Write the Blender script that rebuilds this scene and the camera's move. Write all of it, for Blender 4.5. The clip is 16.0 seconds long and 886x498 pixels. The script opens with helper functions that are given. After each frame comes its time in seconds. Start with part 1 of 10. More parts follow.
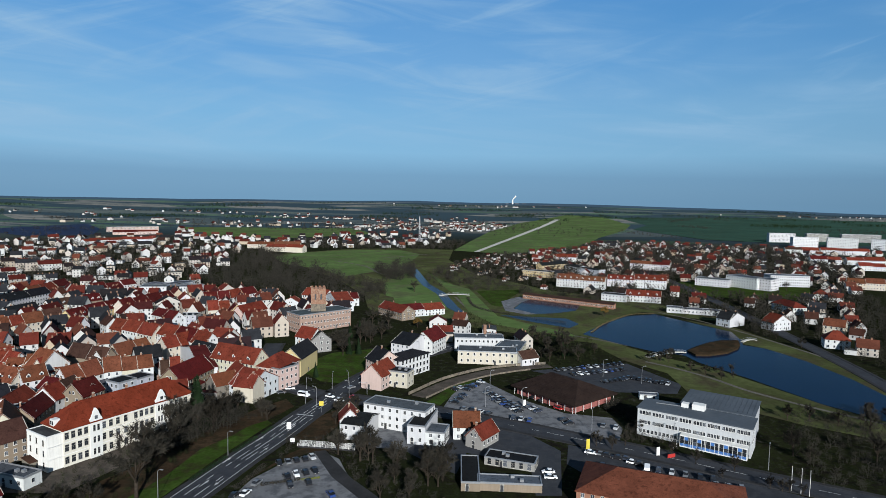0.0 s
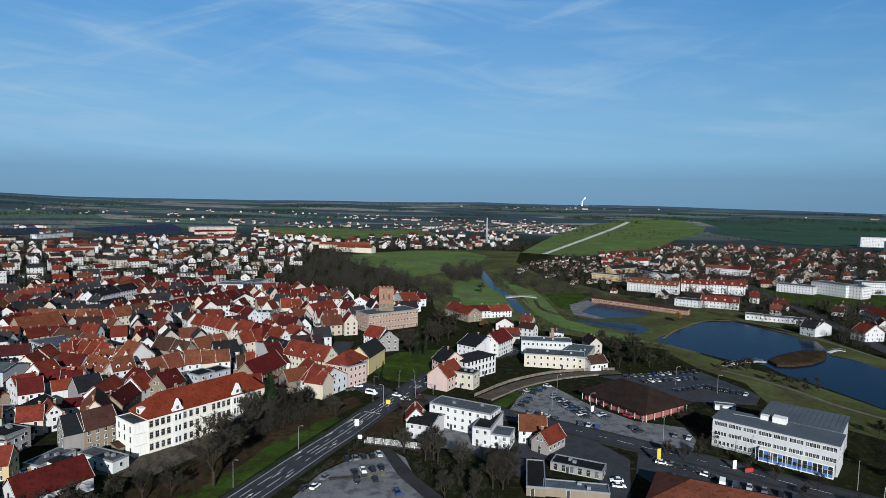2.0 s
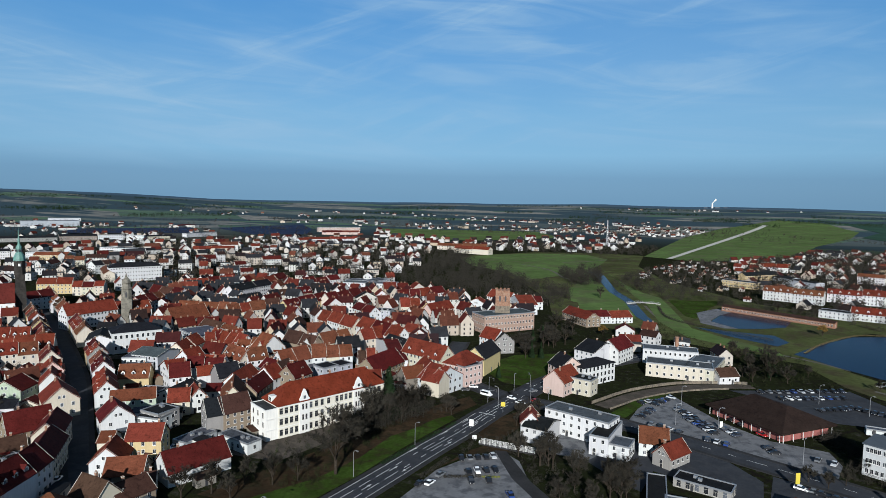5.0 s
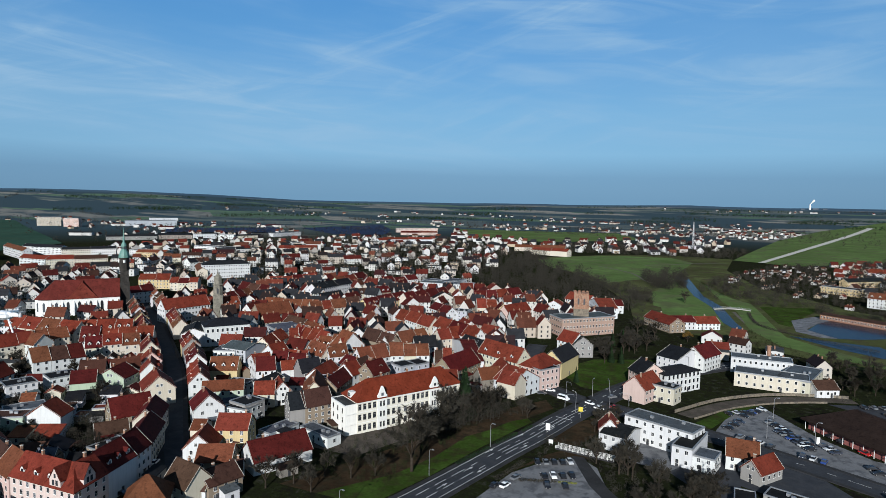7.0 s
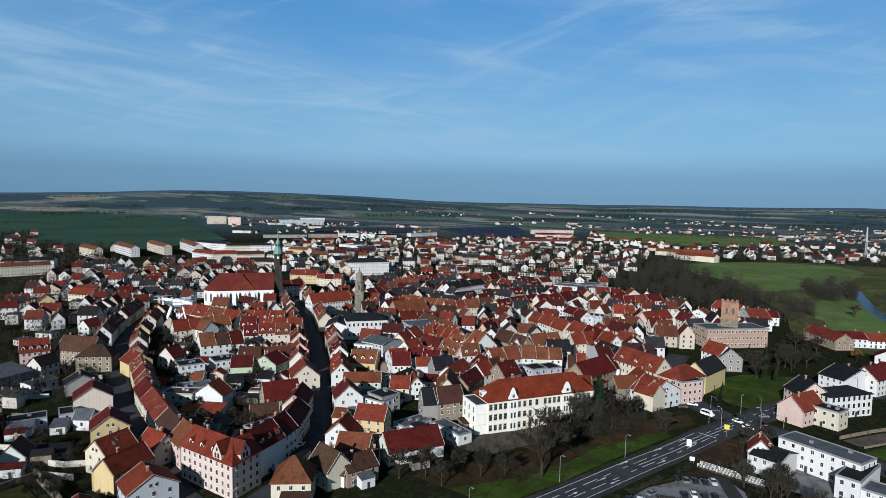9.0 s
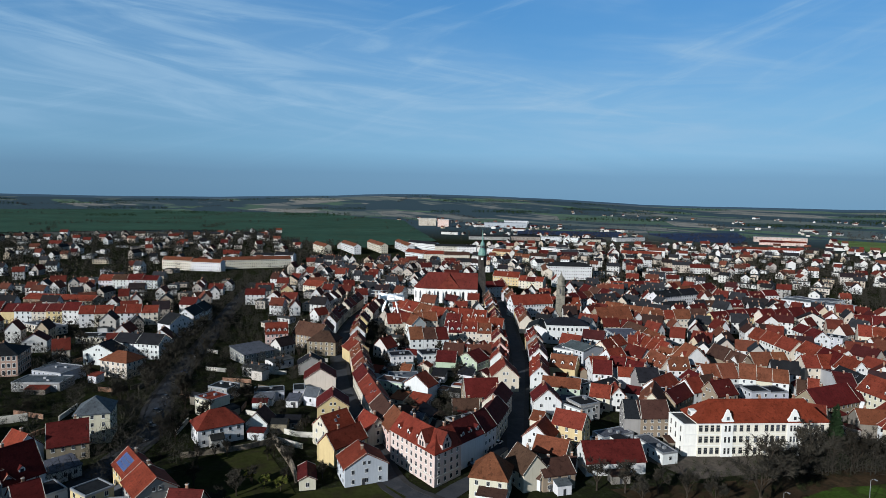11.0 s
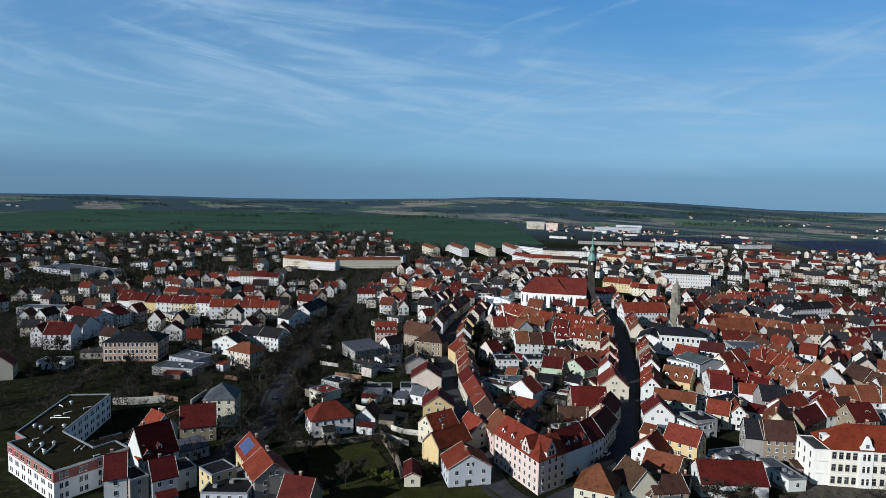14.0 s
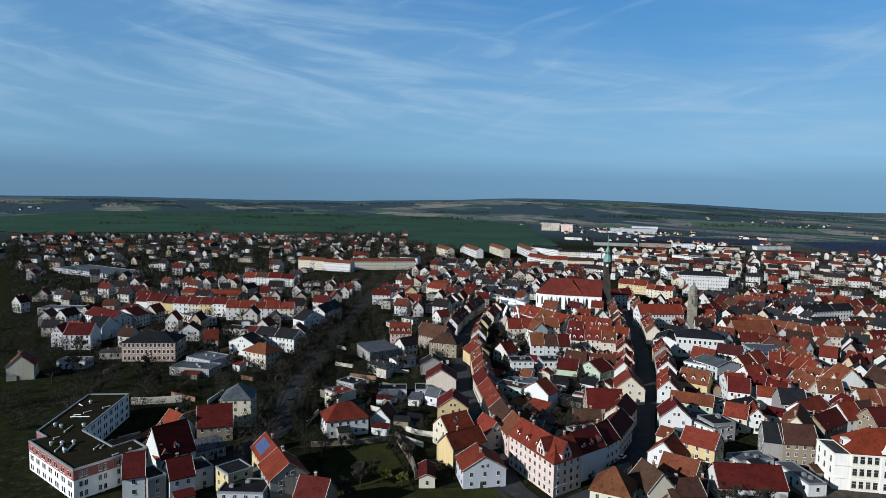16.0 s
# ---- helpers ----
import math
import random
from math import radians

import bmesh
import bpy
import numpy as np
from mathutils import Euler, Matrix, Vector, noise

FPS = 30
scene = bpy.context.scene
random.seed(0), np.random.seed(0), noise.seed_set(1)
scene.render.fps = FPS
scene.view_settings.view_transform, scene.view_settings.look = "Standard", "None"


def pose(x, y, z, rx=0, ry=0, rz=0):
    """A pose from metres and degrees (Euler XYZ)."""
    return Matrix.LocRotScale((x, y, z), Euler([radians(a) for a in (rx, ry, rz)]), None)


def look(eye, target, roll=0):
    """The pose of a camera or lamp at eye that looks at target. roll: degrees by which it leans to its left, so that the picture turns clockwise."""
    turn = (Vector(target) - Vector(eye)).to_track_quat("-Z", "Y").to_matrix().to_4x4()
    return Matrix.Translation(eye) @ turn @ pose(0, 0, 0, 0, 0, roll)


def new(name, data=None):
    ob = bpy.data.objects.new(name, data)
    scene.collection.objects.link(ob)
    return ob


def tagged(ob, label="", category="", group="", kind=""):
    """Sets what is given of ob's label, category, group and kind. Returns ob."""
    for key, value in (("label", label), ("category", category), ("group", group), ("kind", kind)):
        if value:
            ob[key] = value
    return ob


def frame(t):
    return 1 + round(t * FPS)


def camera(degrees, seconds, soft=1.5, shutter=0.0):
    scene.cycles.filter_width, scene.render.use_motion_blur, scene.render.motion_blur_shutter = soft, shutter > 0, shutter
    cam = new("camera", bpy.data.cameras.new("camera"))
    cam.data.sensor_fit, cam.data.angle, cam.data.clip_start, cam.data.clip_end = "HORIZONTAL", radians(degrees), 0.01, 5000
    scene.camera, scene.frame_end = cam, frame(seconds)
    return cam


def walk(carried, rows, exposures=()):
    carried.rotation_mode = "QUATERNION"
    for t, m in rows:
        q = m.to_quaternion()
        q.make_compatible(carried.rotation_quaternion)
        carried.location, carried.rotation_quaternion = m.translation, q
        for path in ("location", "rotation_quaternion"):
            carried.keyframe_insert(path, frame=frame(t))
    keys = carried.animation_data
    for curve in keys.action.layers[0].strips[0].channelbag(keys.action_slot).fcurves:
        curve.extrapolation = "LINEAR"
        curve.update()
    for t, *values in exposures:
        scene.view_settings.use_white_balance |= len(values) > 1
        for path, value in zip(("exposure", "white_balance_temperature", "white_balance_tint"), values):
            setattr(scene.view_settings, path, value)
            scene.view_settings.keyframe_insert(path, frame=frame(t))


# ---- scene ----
cam = camera(71.2, 16.0, 0.6)
PATH = [
    (0.0, pose(0, 0, 90, 85.30, -1.05, 0.00)),
    (0.5, pose(0, 0, 90, 85.29, -1.10, 3.38)),
    (1.0, pose(0, 0, 90, 85.29, -1.13, 5.32)),
    (1.5, pose(0, 0, 90, 85.30, -1.09, 5.87)),
    (2.0, pose(0, 0, 90, 85.33, -1.09, 6.23)),
    (2.5, pose(0, 0, 90, 85.33, -1.12, 7.53)),
    (3.0, pose(0, 0, 90, 85.31, -1.13, 10.10)),
    (3.5, pose(0, 0, 90, 85.34, -1.12, 11.06)),
    (4.0, pose(0, 0, 90, 85.33, -1.06, 13.17)),
    (6.3, pose(0, 0, 90, 85.28, -1.01, 21.38)),
    (6.5, pose(0, 0, 90, 85.27, -1.00, 22.16)),
    (7.0, pose(0, 0, 90, 85.28, -0.96, 24.22)),
    (7.5, pose(0, 0, 90, 85.26, -0.98, 26.80)),
    (8.0, pose(0, 0, 90, 85.24, -1.01, 29.24)),
    (8.5, pose(0, 0, 90, 85.21, -1.02, 31.98)),
    (9.0, pose(0, 0, 90, 85.20, -1.01, 36.62)),
    (9.5, pose(0, 0, 90, 85.17, -1.01, 41.03)),
    (10.0, pose(0, 0, 90, 85.16, -1.05, 45.78)),
    (10.2, pose(0, 0, 90, 85.16, -1.00, 48.04)),
    (12.5, pose(0, 0, 90, 85.18, -1.31, 62.43)),
    (13.0, pose(0, 0, 90, 85.21, -1.27, 63.83)),
    (13.5, pose(0, 0, 90, 85.25, -1.26, 64.61)),
    (14.0, pose(0, 0, 90, 85.27, -1.22, 65.23)),
    (14.5, pose(0, 0, 90, 85.29, -1.19, 65.70)),
    (15.0, pose(0, 0, 90, 85.30, -1.14, 66.02)),
    (15.5, pose(0, 0, 90, 85.34, -1.15, 66.32)),
    (16.0, pose(0, 0, 90, 85.37, -1.10, 66.58)),
]
walk(cam, PATH)
# ---- daylight: low sun behind the camera's first view, thin cirrus ----
SUN_EL, SUN_AZ = 21.5, 168.0   # degrees up, degrees clockwise from +y
world = bpy.data.worlds.new("sky")
scene.world = world
world.use_nodes = True
wn, wl = world.node_tree.nodes, world.node_tree.links
wn.clear()


sky = wn.new("ShaderNodeTexSky")
sky.sky_type = "NISHITA"
sky.sun_disc = False
sky.sun_elevation = radians(SUN_EL)
sky.sun_rotation = radians(SUN_AZ)
sky.altitude = 200
sky.air_density, sky.dust_density, sky.ozone_density = 1.0, 0.6, 2.5
tc = wn.new("ShaderNodeTexCoord")
sep = wn.new("ShaderNodeSeparateXYZ")
wl.new(tc.outputs["Generated"], sep.inputs[0])
def sky_math(op, a, b=None):
    node = wn.new("ShaderNodeMath")
    node.operation = op
    for k, v in enumerate((a, b)):
        if isinstance(v, (int, float)):
            node.inputs[k].default_value = v
        elif v is not None:
            wl.new(v, node.inputs[k])
    return node.outputs[0]


def sky_streaks(across, up, slant, detail, warp, lo, hi):
    """Long thin cloud streaks: noise over heading and height, stretched along the horizon and leaning by slant."""
    vec = wn.new("ShaderNodeCombineXYZ")
    wl.new(sky_math("MULTIPLY", heading, across), vec.inputs[0])
    wl.new(sky_math("ADD", sky_math("MULTIPLY", sep.outputs[2], up), sky_math("MULTIPLY", heading, slant)), vec.inputs[1])
    node = wn.new("ShaderNodeTexNoise")
    node.inputs["Scale"].default_value = 1.0
    node.inputs["Detail"].default_value = detail
    node.inputs["Roughness"].default_value = 0.58
    node.inputs["Distortion"].default_value = warp
    wl.new(vec.outputs[0], node.inputs["Vector"])
    span = wn.new("ShaderNodeMapRange")
    span.interpolation_type = "SMOOTHSTEP"
    span.inputs[1].default_value, span.inputs[2].default_value = lo, hi
    wl.new(node.outputs[0], span.inputs[0])
    return span.outputs[0]


heading = sky_math("ARCTAN2", sep.outputs[0], sep.outputs[1])
veil = sky_streaks(1.3, 7.0, 0.5, 4, 0.5, 0.36, 0.66)
wisps = sky_streaks(3.2, 24.0, 2.2, 9, 1.0, 0.40, 0.70)
fibres = sky_streaks(2.2, 16.0, -4.5, 8, 1.6, 0.50, 0.76)
cirrus = sky_math("ADD", sky_math("MULTIPLY", veil, sky_math("ADD", sky_math("MULTIPLY", wisps, 0.62), 0.20)), sky_math("MULTIPLY", fibres, 0.34))
low = wn.new("ShaderNodeValToRGB")       # colour of the thin high veil by height over the horizon
e = low.color_ramp.elements
tones = ((0.0, (0.145, 0.31, 0.49)), (0.035, (0.154, 0.33, 0.53)), (0.07, (0.211, 0.45, 0.69)), (0.13, (0.185, 0.43, 0.7)), (0.21, (0.119, 0.35, 0.68)), (0.32, (0.075, 0.28, 0.63)), (0.42, (0.031, 0.125, 0.32)), (0.6, (0.011, 0.045, 0.125)), (1.0, (0.007, 0.03, 0.085)))
for i, (pos, c) in enumerate(tones):
    el = e[i] if i < 2 else e.new(pos)
    el.position, el.color = pos, (*c, 1)
wl.new(sep.outputs[2], low.inputs[0])
gain = wn.new("ShaderNodeVectorMath")
gain.operation = "SCALE"
toward = sky_math("ADD", sky_math("MULTIPLY", sep.outputs[0], -0.342 * 0.40), sky_math("MULTIPLY", sep.outputs[1], 0.940 * 0.40))
wl.new(sky_math("MULTIPLY", sky_math("MAXIMUM", sky_math("ADD", toward, 0.62), 0.80), 10.5), gain.inputs["Scale"])      # palest opposite the sun
wl.new(low.outputs[0], gain.inputs[0])
blue = wn.new("ShaderNodeMix")
blue.data_type = "RGBA"
blue.inputs[0].default_value = 0.95
wl.new(sky.outputs[0], blue.inputs[6])
wl.new(gain.outputs[0], blue.inputs[7])
mixc = wn.new("ShaderNodeMix")
mixc.data_type = "RGBA"
mixc.inputs[7].default_value = (3.4, 5.4, 7.5, 1)
fade = wn.new("ShaderNodeMapRange")
fade.inputs[1].default_value, fade.inputs[2].default_value = 0.03, 0.13
wl.new(sep.outputs[2], fade.inputs[0])
thin = wn.new("ShaderNodeMath")
thin.operation = "MULTIPLY"
wl.new(cirrus, thin.inputs[0])
wl.new(fade.outputs[0], thin.inputs[1])
wl.new(thin.outputs[0], mixc.inputs[0])
wl.new(blue.outputs[2], mixc.inputs[6])
bgn = wn.new("ShaderNodeBackground")
bgn.inputs[1].default_value = 0.069
wl.new(mixc.outputs[2], bgn.inputs[0])
wo = wn.new("ShaderNodeOutputWorld")
wl.new(bgn.outputs[0], wo.inputs[0])

sun_data = bpy.data.lights.new("sun", "SUN")
sun_data.energy = 4.9
sun_data.angle = radians(0.6)
sun_data.color = (0.97, 0.985, 0.99)
sun = new("sun", sun_data)
sx, sy = math.sin(radians(SUN_AZ)), math.cos(radians(SUN_AZ))
sun.matrix_world = look((sx * 300, sy * 300, 300 * math.tan(radians(SUN_EL))), (0, 0, 0))
scene.view_settings.exposure = 0.5

# ---- materials ----
def base_material(name, rough=0.8, metal=0.0):
    m = bpy.data.materials.new(name)
    m.use_nodes = True
    b = m.node_tree.nodes["Principled BSDF"]
    b.inputs["Roughness"].default_value = rough
    b.inputs["Metallic"].default_value = metal
    if rough > 0.7:
        b.inputs["Specular IOR Level"].default_value = 0.0 if rough >= 0.9 else 0.05
    return m, m.node_tree.nodes, m.node_tree.links, b


def mix_node(n, l, fac, a, b, mode="MIX"):
    x = n.new("ShaderNodeMix")
    x.data_type, x.blend_type = "RGBA", mode
    for sock, v in ((0, fac), (6, a), (7, b)):
        if isinstance(v, (int, float)):
            x.inputs[sock].default_value = v
        elif isinstance(v, tuple):
            x.inputs[sock].default_value = (*v, 1) if len(v) == 3 else v
        else:
            l.new(v, x.inputs[sock])
    return x.outputs[2]


def noise_node(n, l, vec, scale, detail=4, rough=0.6):
    x = n.new("ShaderNodeTexNoise")
    x.inputs["Scale"].default_value = scale
    x.inputs["Detail"].default_value = detail
    x.inputs["Roughness"].default_value = rough
    if vec is not None:
        l.new(vec, x.inputs["Vector"])
    return x.outputs[0]


def ramp_node(n, l, fac, stops):
    x = n.new("ShaderNodeValToRGB")
    els = x.color_ramp.elements
    for i, (p, c) in enumerate(stops):
        el = els[i] if i < 2 else els.new(p)
        el.position = p
        el.color = (*c, 1) if isinstance(c, tuple) else (c, c, c, 1)
    l.new(fac, x.inputs[0])
    return x.outputs[0]


def place(n):
    return n.new("ShaderNodeNewGeometry").outputs["Position"]


def bump(n, l, height, b, strength=0.3, dist=0.05):
    x = n.new("ShaderNodeBump")
    x.inputs["Strength"].default_value = strength
    x.inputs["Distance"].default_value = dist
    l.new(height, x.inputs["Height"])
    l.new(x.outputs[0], b.inputs["Normal"])


def surface(name, colour, rough=0.85, vary=0.25, coarse=0.15, fine=3.0, spot=None, metal=0.0, bumps=0.0):
    """Colour with stains at two scales; spot is a second colour that shows through in patches."""
    m, n, l, b = base_material(name, rough, metal)
    p = place(n)
    big, small = noise_node(n, l, p, coarse, 5), noise_node(n, l, p, fine, 4)
    lo = tuple(c * (1 - vary) for c in colour)
    hi = tuple(min(c * (1 + vary), 0.95) for c in colour)
    col = ramp_node(n, l, big, [(0.3, lo), (0.7, hi)])
    if spot:
        col = mix_node(n, l, ramp_node(n, l, noise_node(n, l, p, coarse * 2.7, 6), [(0.47, 0.0), (0.62, 1.0)]), col, spot)
    col = mix_node(n, l, 1.0, col, ramp_node(n, l, small, [(0.25, 1 - vary), (0.75, 1.0)]), "MULTIPLY")
    l.new(col, b.inputs["Base Color"])
    if bumps:
        bump(n, l, small, b, 0.5, bumps)
    return m


def object_coloured(name, rough, vary, streak=0.0, tiles=0.0):
    """Takes each object's own colour, with stains, grain and rain streaks."""
    m, n, l, b = base_material(name, rough)
    info = n.new("ShaderNodeObjectInfo")
    p = place(n)
    big = noise_node(n, l, p, 0.22, 6, 0.65)
    small = noise_node(n, l, p, 2.6, 5, 0.7)
    col = mix_node(n, l, 1.0, info.outputs["Color"], ramp_node(n, l, big, [(0.3, 1 - vary), (0.68, 1.0)]), "MULTIPLY")
    col = mix_node(n, l, 1.0, col, ramp_node(n, l, small, [(0.28, 1 - vary * 0.9), (0.7, 1.0)]), "MULTIPLY")
    if streak:
        mp = n.new("ShaderNodeMapping")
        mp.inputs["Scale"].default_value = (1.6, 1.6, 0.12)
        l.new(p, mp.inputs[0])
        s = noise_node(n, l, mp.outputs[0], 1.0, 4)
        col = mix_node(n, l, 1.0, col, ramp_node(n, l, s, [(0.3, 1 - streak), (0.55, 1.0)]), "MULTIPLY")
    if tiles:
        sepz = n.new("ShaderNodeSeparateXYZ")
        l.new(p, sepz.inputs[0])
        w = n.new("ShaderNodeMath")
        w.operation = "FRACT"
        k = n.new("ShaderNodeMath")
        k.operation = "MULTIPLY"
        k.inputs[1].default_value = tiles
        l.new(sepz.outputs[2], k.inputs[0])
        l.new(k.outputs[0], w.inputs[0])
        bump(n, l, w.outputs[0], b, 0.6, 0.06)
        patch = noise_node(n, l, p, 0.9, 2)
        col = mix_node(n, l, 1.0, col, ramp_node(n, l, patch, [(0.54, 1.0), (0.68, 0.62)]), "MULTIPLY")
    else:
        bump(n, l, small, b, 0.2, 0.02)
    l.new(col, b.inputs["Base Color"])
    return m


M_WALL = object_coloured("render_wall", 0.85, 0.10, 0.12)
M_ROOF = object_coloured("clay_roof", 0.72, 0.42, 0.0, 2.6)
M_FLAT = surface("bitumen_roof", (0.0439, 0.0456, 0.0468), 0.75, 0.35, 0.12, 1.5, (0.0702, 0.0702, 0.0673))
M_METAL = surface("sheet_roof", (0.0731, 0.0863, 0.101), 0.75, 0.16, 0.08, 1.0)
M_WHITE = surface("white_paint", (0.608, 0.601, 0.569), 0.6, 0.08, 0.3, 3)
M_TRIM = surface("pale_stone", (0.452, 0.429, 0.374), 0.8, 0.15, 0.5, 4)
M_BRICK = surface("brick", (0.234, 0.125, 0.0819), 0.85, 0.3, 0.4, 5, (0.281, 0.187, 0.133))
M_DARK = surface("dark_metal", (0.0273, 0.0281, 0.0312), 0.5, 0.25, 0.5, 4)
M_STEEL = surface("galvanised_steel", (0.328, 0.335, 0.343), 0.45, 0.12, 0.6, 5, None, 0.6)
M_ASPHALT = surface("asphalt", (0.0359, 0.0388, 0.0447), 0.85, 0.22, 0.10, 1.2, (0.0457, 0.0478, 0.0527))
M_PAVE = surface("pale_paving", (0.150, 0.152, 0.158), 0.85, 0.2, 0.10, 1.5, (0.0834, 0.0859, 0.0921))
M_KERB = surface("footway", (0.0322, 0.0322, 0.0334), 0.85, 0.25, 0.15, 1.5)
M_YARD = surface("gravel_yard", (0.0878, 0.0731, 0.0614), 0.95, 0.3, 0.12, 1.5, (0.0644, 0.0585, 0.0468))
M_MARK = surface("road_paint", (0.562, 0.562, 0.546), 0.7, 0.15, 0.8, 5)
M_GRASS = surface("mown_grass", (0.0363, 0.0631, 0.0129), 0.95, 0.4, 0.07, 0.8, (0.0339, 0.0374, 0.0140), 0.0, 0.05)
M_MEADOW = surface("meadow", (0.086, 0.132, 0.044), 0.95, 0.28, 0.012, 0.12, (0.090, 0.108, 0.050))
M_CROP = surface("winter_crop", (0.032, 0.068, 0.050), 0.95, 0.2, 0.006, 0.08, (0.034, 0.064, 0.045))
M_SCRUB = surface("scrub", (0.0218, 0.0226, 0.0117), 0.95, 0.4, 0.05, 0.7, (0.0281, 0.0390, 0.0140))
M_ROUGH = surface("rough_grass", (0.0292, 0.0328, 0.0111), 0.95, 0.4, 0.05, 0.6, (0.0269, 0.0246, 0.0129), 0.0, 0.08)
M_ROUGHMEAD = surface("rough_meadow", (0.0718, 0.0828, 0.0327), 0.95, 0.4, 0.02, 0.3, (0.0631, 0.0566, 0.0327))
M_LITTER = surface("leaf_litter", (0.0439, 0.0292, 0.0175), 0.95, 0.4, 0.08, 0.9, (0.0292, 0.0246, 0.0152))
M_BARK = surface("bark", (0.0398, 0.0318, 0.0244), 0.9, 0.35, 0.6, 4)
M_TWIG = surface("twigs", (0.032, 0.030, 0.025), 0.95, 0.4, 0.2, 1.5, (0.050, 0.044, 0.033))
M_NEEDLE = surface("needles", (0.0172, 0.0312, 0.0140), 0.9, 0.4, 0.3, 2)
M_AMBER = surface("amber_twigs", (0.187, 0.117, 0.0351), 0.9, 0.3, 0.3, 2)
M_AMBERREED = surface("dry_reeds", (0.12, 0.095, 0.05), 0.95, 0.3, 0.3, 2)
M_BUD = surface("spring_buds", (0.133, 0.140, 0.0312), 0.9, 0.3, 0.3, 2)
M_RED = surface("red_paint", (0.328, 0.0234, 0.0195), 0.45, 0.1)
M_YELLOW = surface("yellow_paint", (0.50, 0.40, 0.05), 0.45, 0.1)
M_BLUE = surface("blue_panel", (0.05, 0.14, 0.36), 0.4, 0.15)
M_PATINA = surface("copper_patina", (0.101, 0.234, 0.195), 0.6, 0.25, 0.5, 3, (0.0702, 0.125, 0.109))
M_BLACKSTONE = surface("soot_stone", (0.0429, 0.0390, 0.0351), 0.9, 0.3, 0.25, 2.5, (0.0273, 0.0257, 0.0242))
M_PALESTONE = surface("weathered_tower_stone", (0.20, 0.185, 0.15), 0.9, 0.3, 0.25, 2.5, (0.13, 0.12, 0.10))
M_REDPANEL = surface("red_wall_panel", (0.257, 0.0936, 0.0819), 0.8, 0.2, 0.5, 3)
M_BLUECELL = surface("blue_solar_cells", (0.03, 0.06, 0.17), 0.35, 0.2, 0.5, 3)
M_STONE = surface("sandstone", (0.172, 0.144, 0.109), 0.9, 0.3, 0.25, 2.5, (0.0936, 0.0819, 0.0702))
M_RUBBER = surface("rubber", (0.0156, 0.0156, 0.0164), 0.8, 0.2)
M_SEDUM = surface("sedum_roof", (0.0199, 0.0163, 0.0105), 0.95, 0.35, 0.3, 2.5, (0.0152, 0.0175, 0.0094))
M_SOLAR = surface("solar_cells", (0.0172, 0.0265, 0.0585), 0.8, 0.3, 0.02, 0.2)


def glass_material(name, colour, rough):
    m, n, l, b = base_material(name, rough)
    info = n.new("ShaderNodeObjectInfo")
    l.new(ramp_node(n, l, info.outputs["Random"], [(0.0, tuple(c * 0.5 for c in colour)), (0.75, colour), (1.0, tuple(c * 3 for c in colour))]), b.inputs["Base Color"])
    b.inputs["IOR"].default_value = 1.5
    return m


M_PANE = glass_material("window_glass", (0.028, 0.031, 0.036), 0.12)
M_CARGLASS = glass_material("car_glass", (0.015, 0.017, 0.02), 0.08)


def car_paint():
    m, n, l, b = base_material("car_paint", 0.3)
    info = n.new("ShaderNodeObjectInfo")
    l.new(info.outputs["Color"], b.inputs["Base Color"])
    b.inputs["Coat Weight"].default_value = 0.25
    b.inputs["Coat Roughness"].default_value = 0.08
    return m


M_CAR = car_paint()


def water_material():
    m, n, l, b = base_material("water", 0.16)
    p = place(n)
    l.new(ramp_node(n, l, noise_node(n, l, p, 0.02, 3), [(0.3, (0.002, 0.008, 0.022)), (0.7, (0.003, 0.011, 0.030))]), b.inputs["Base Color"])
    b.inputs["IOR"].default_value = 1.33
    b.inputs["Specular IOR Level"].default_value = 0.035
    bump(n, l, noise_node(n, l, p, 0.9, 3, 0.55), b, 0.10, 0.12)
    return m


M_WATER = water_material()


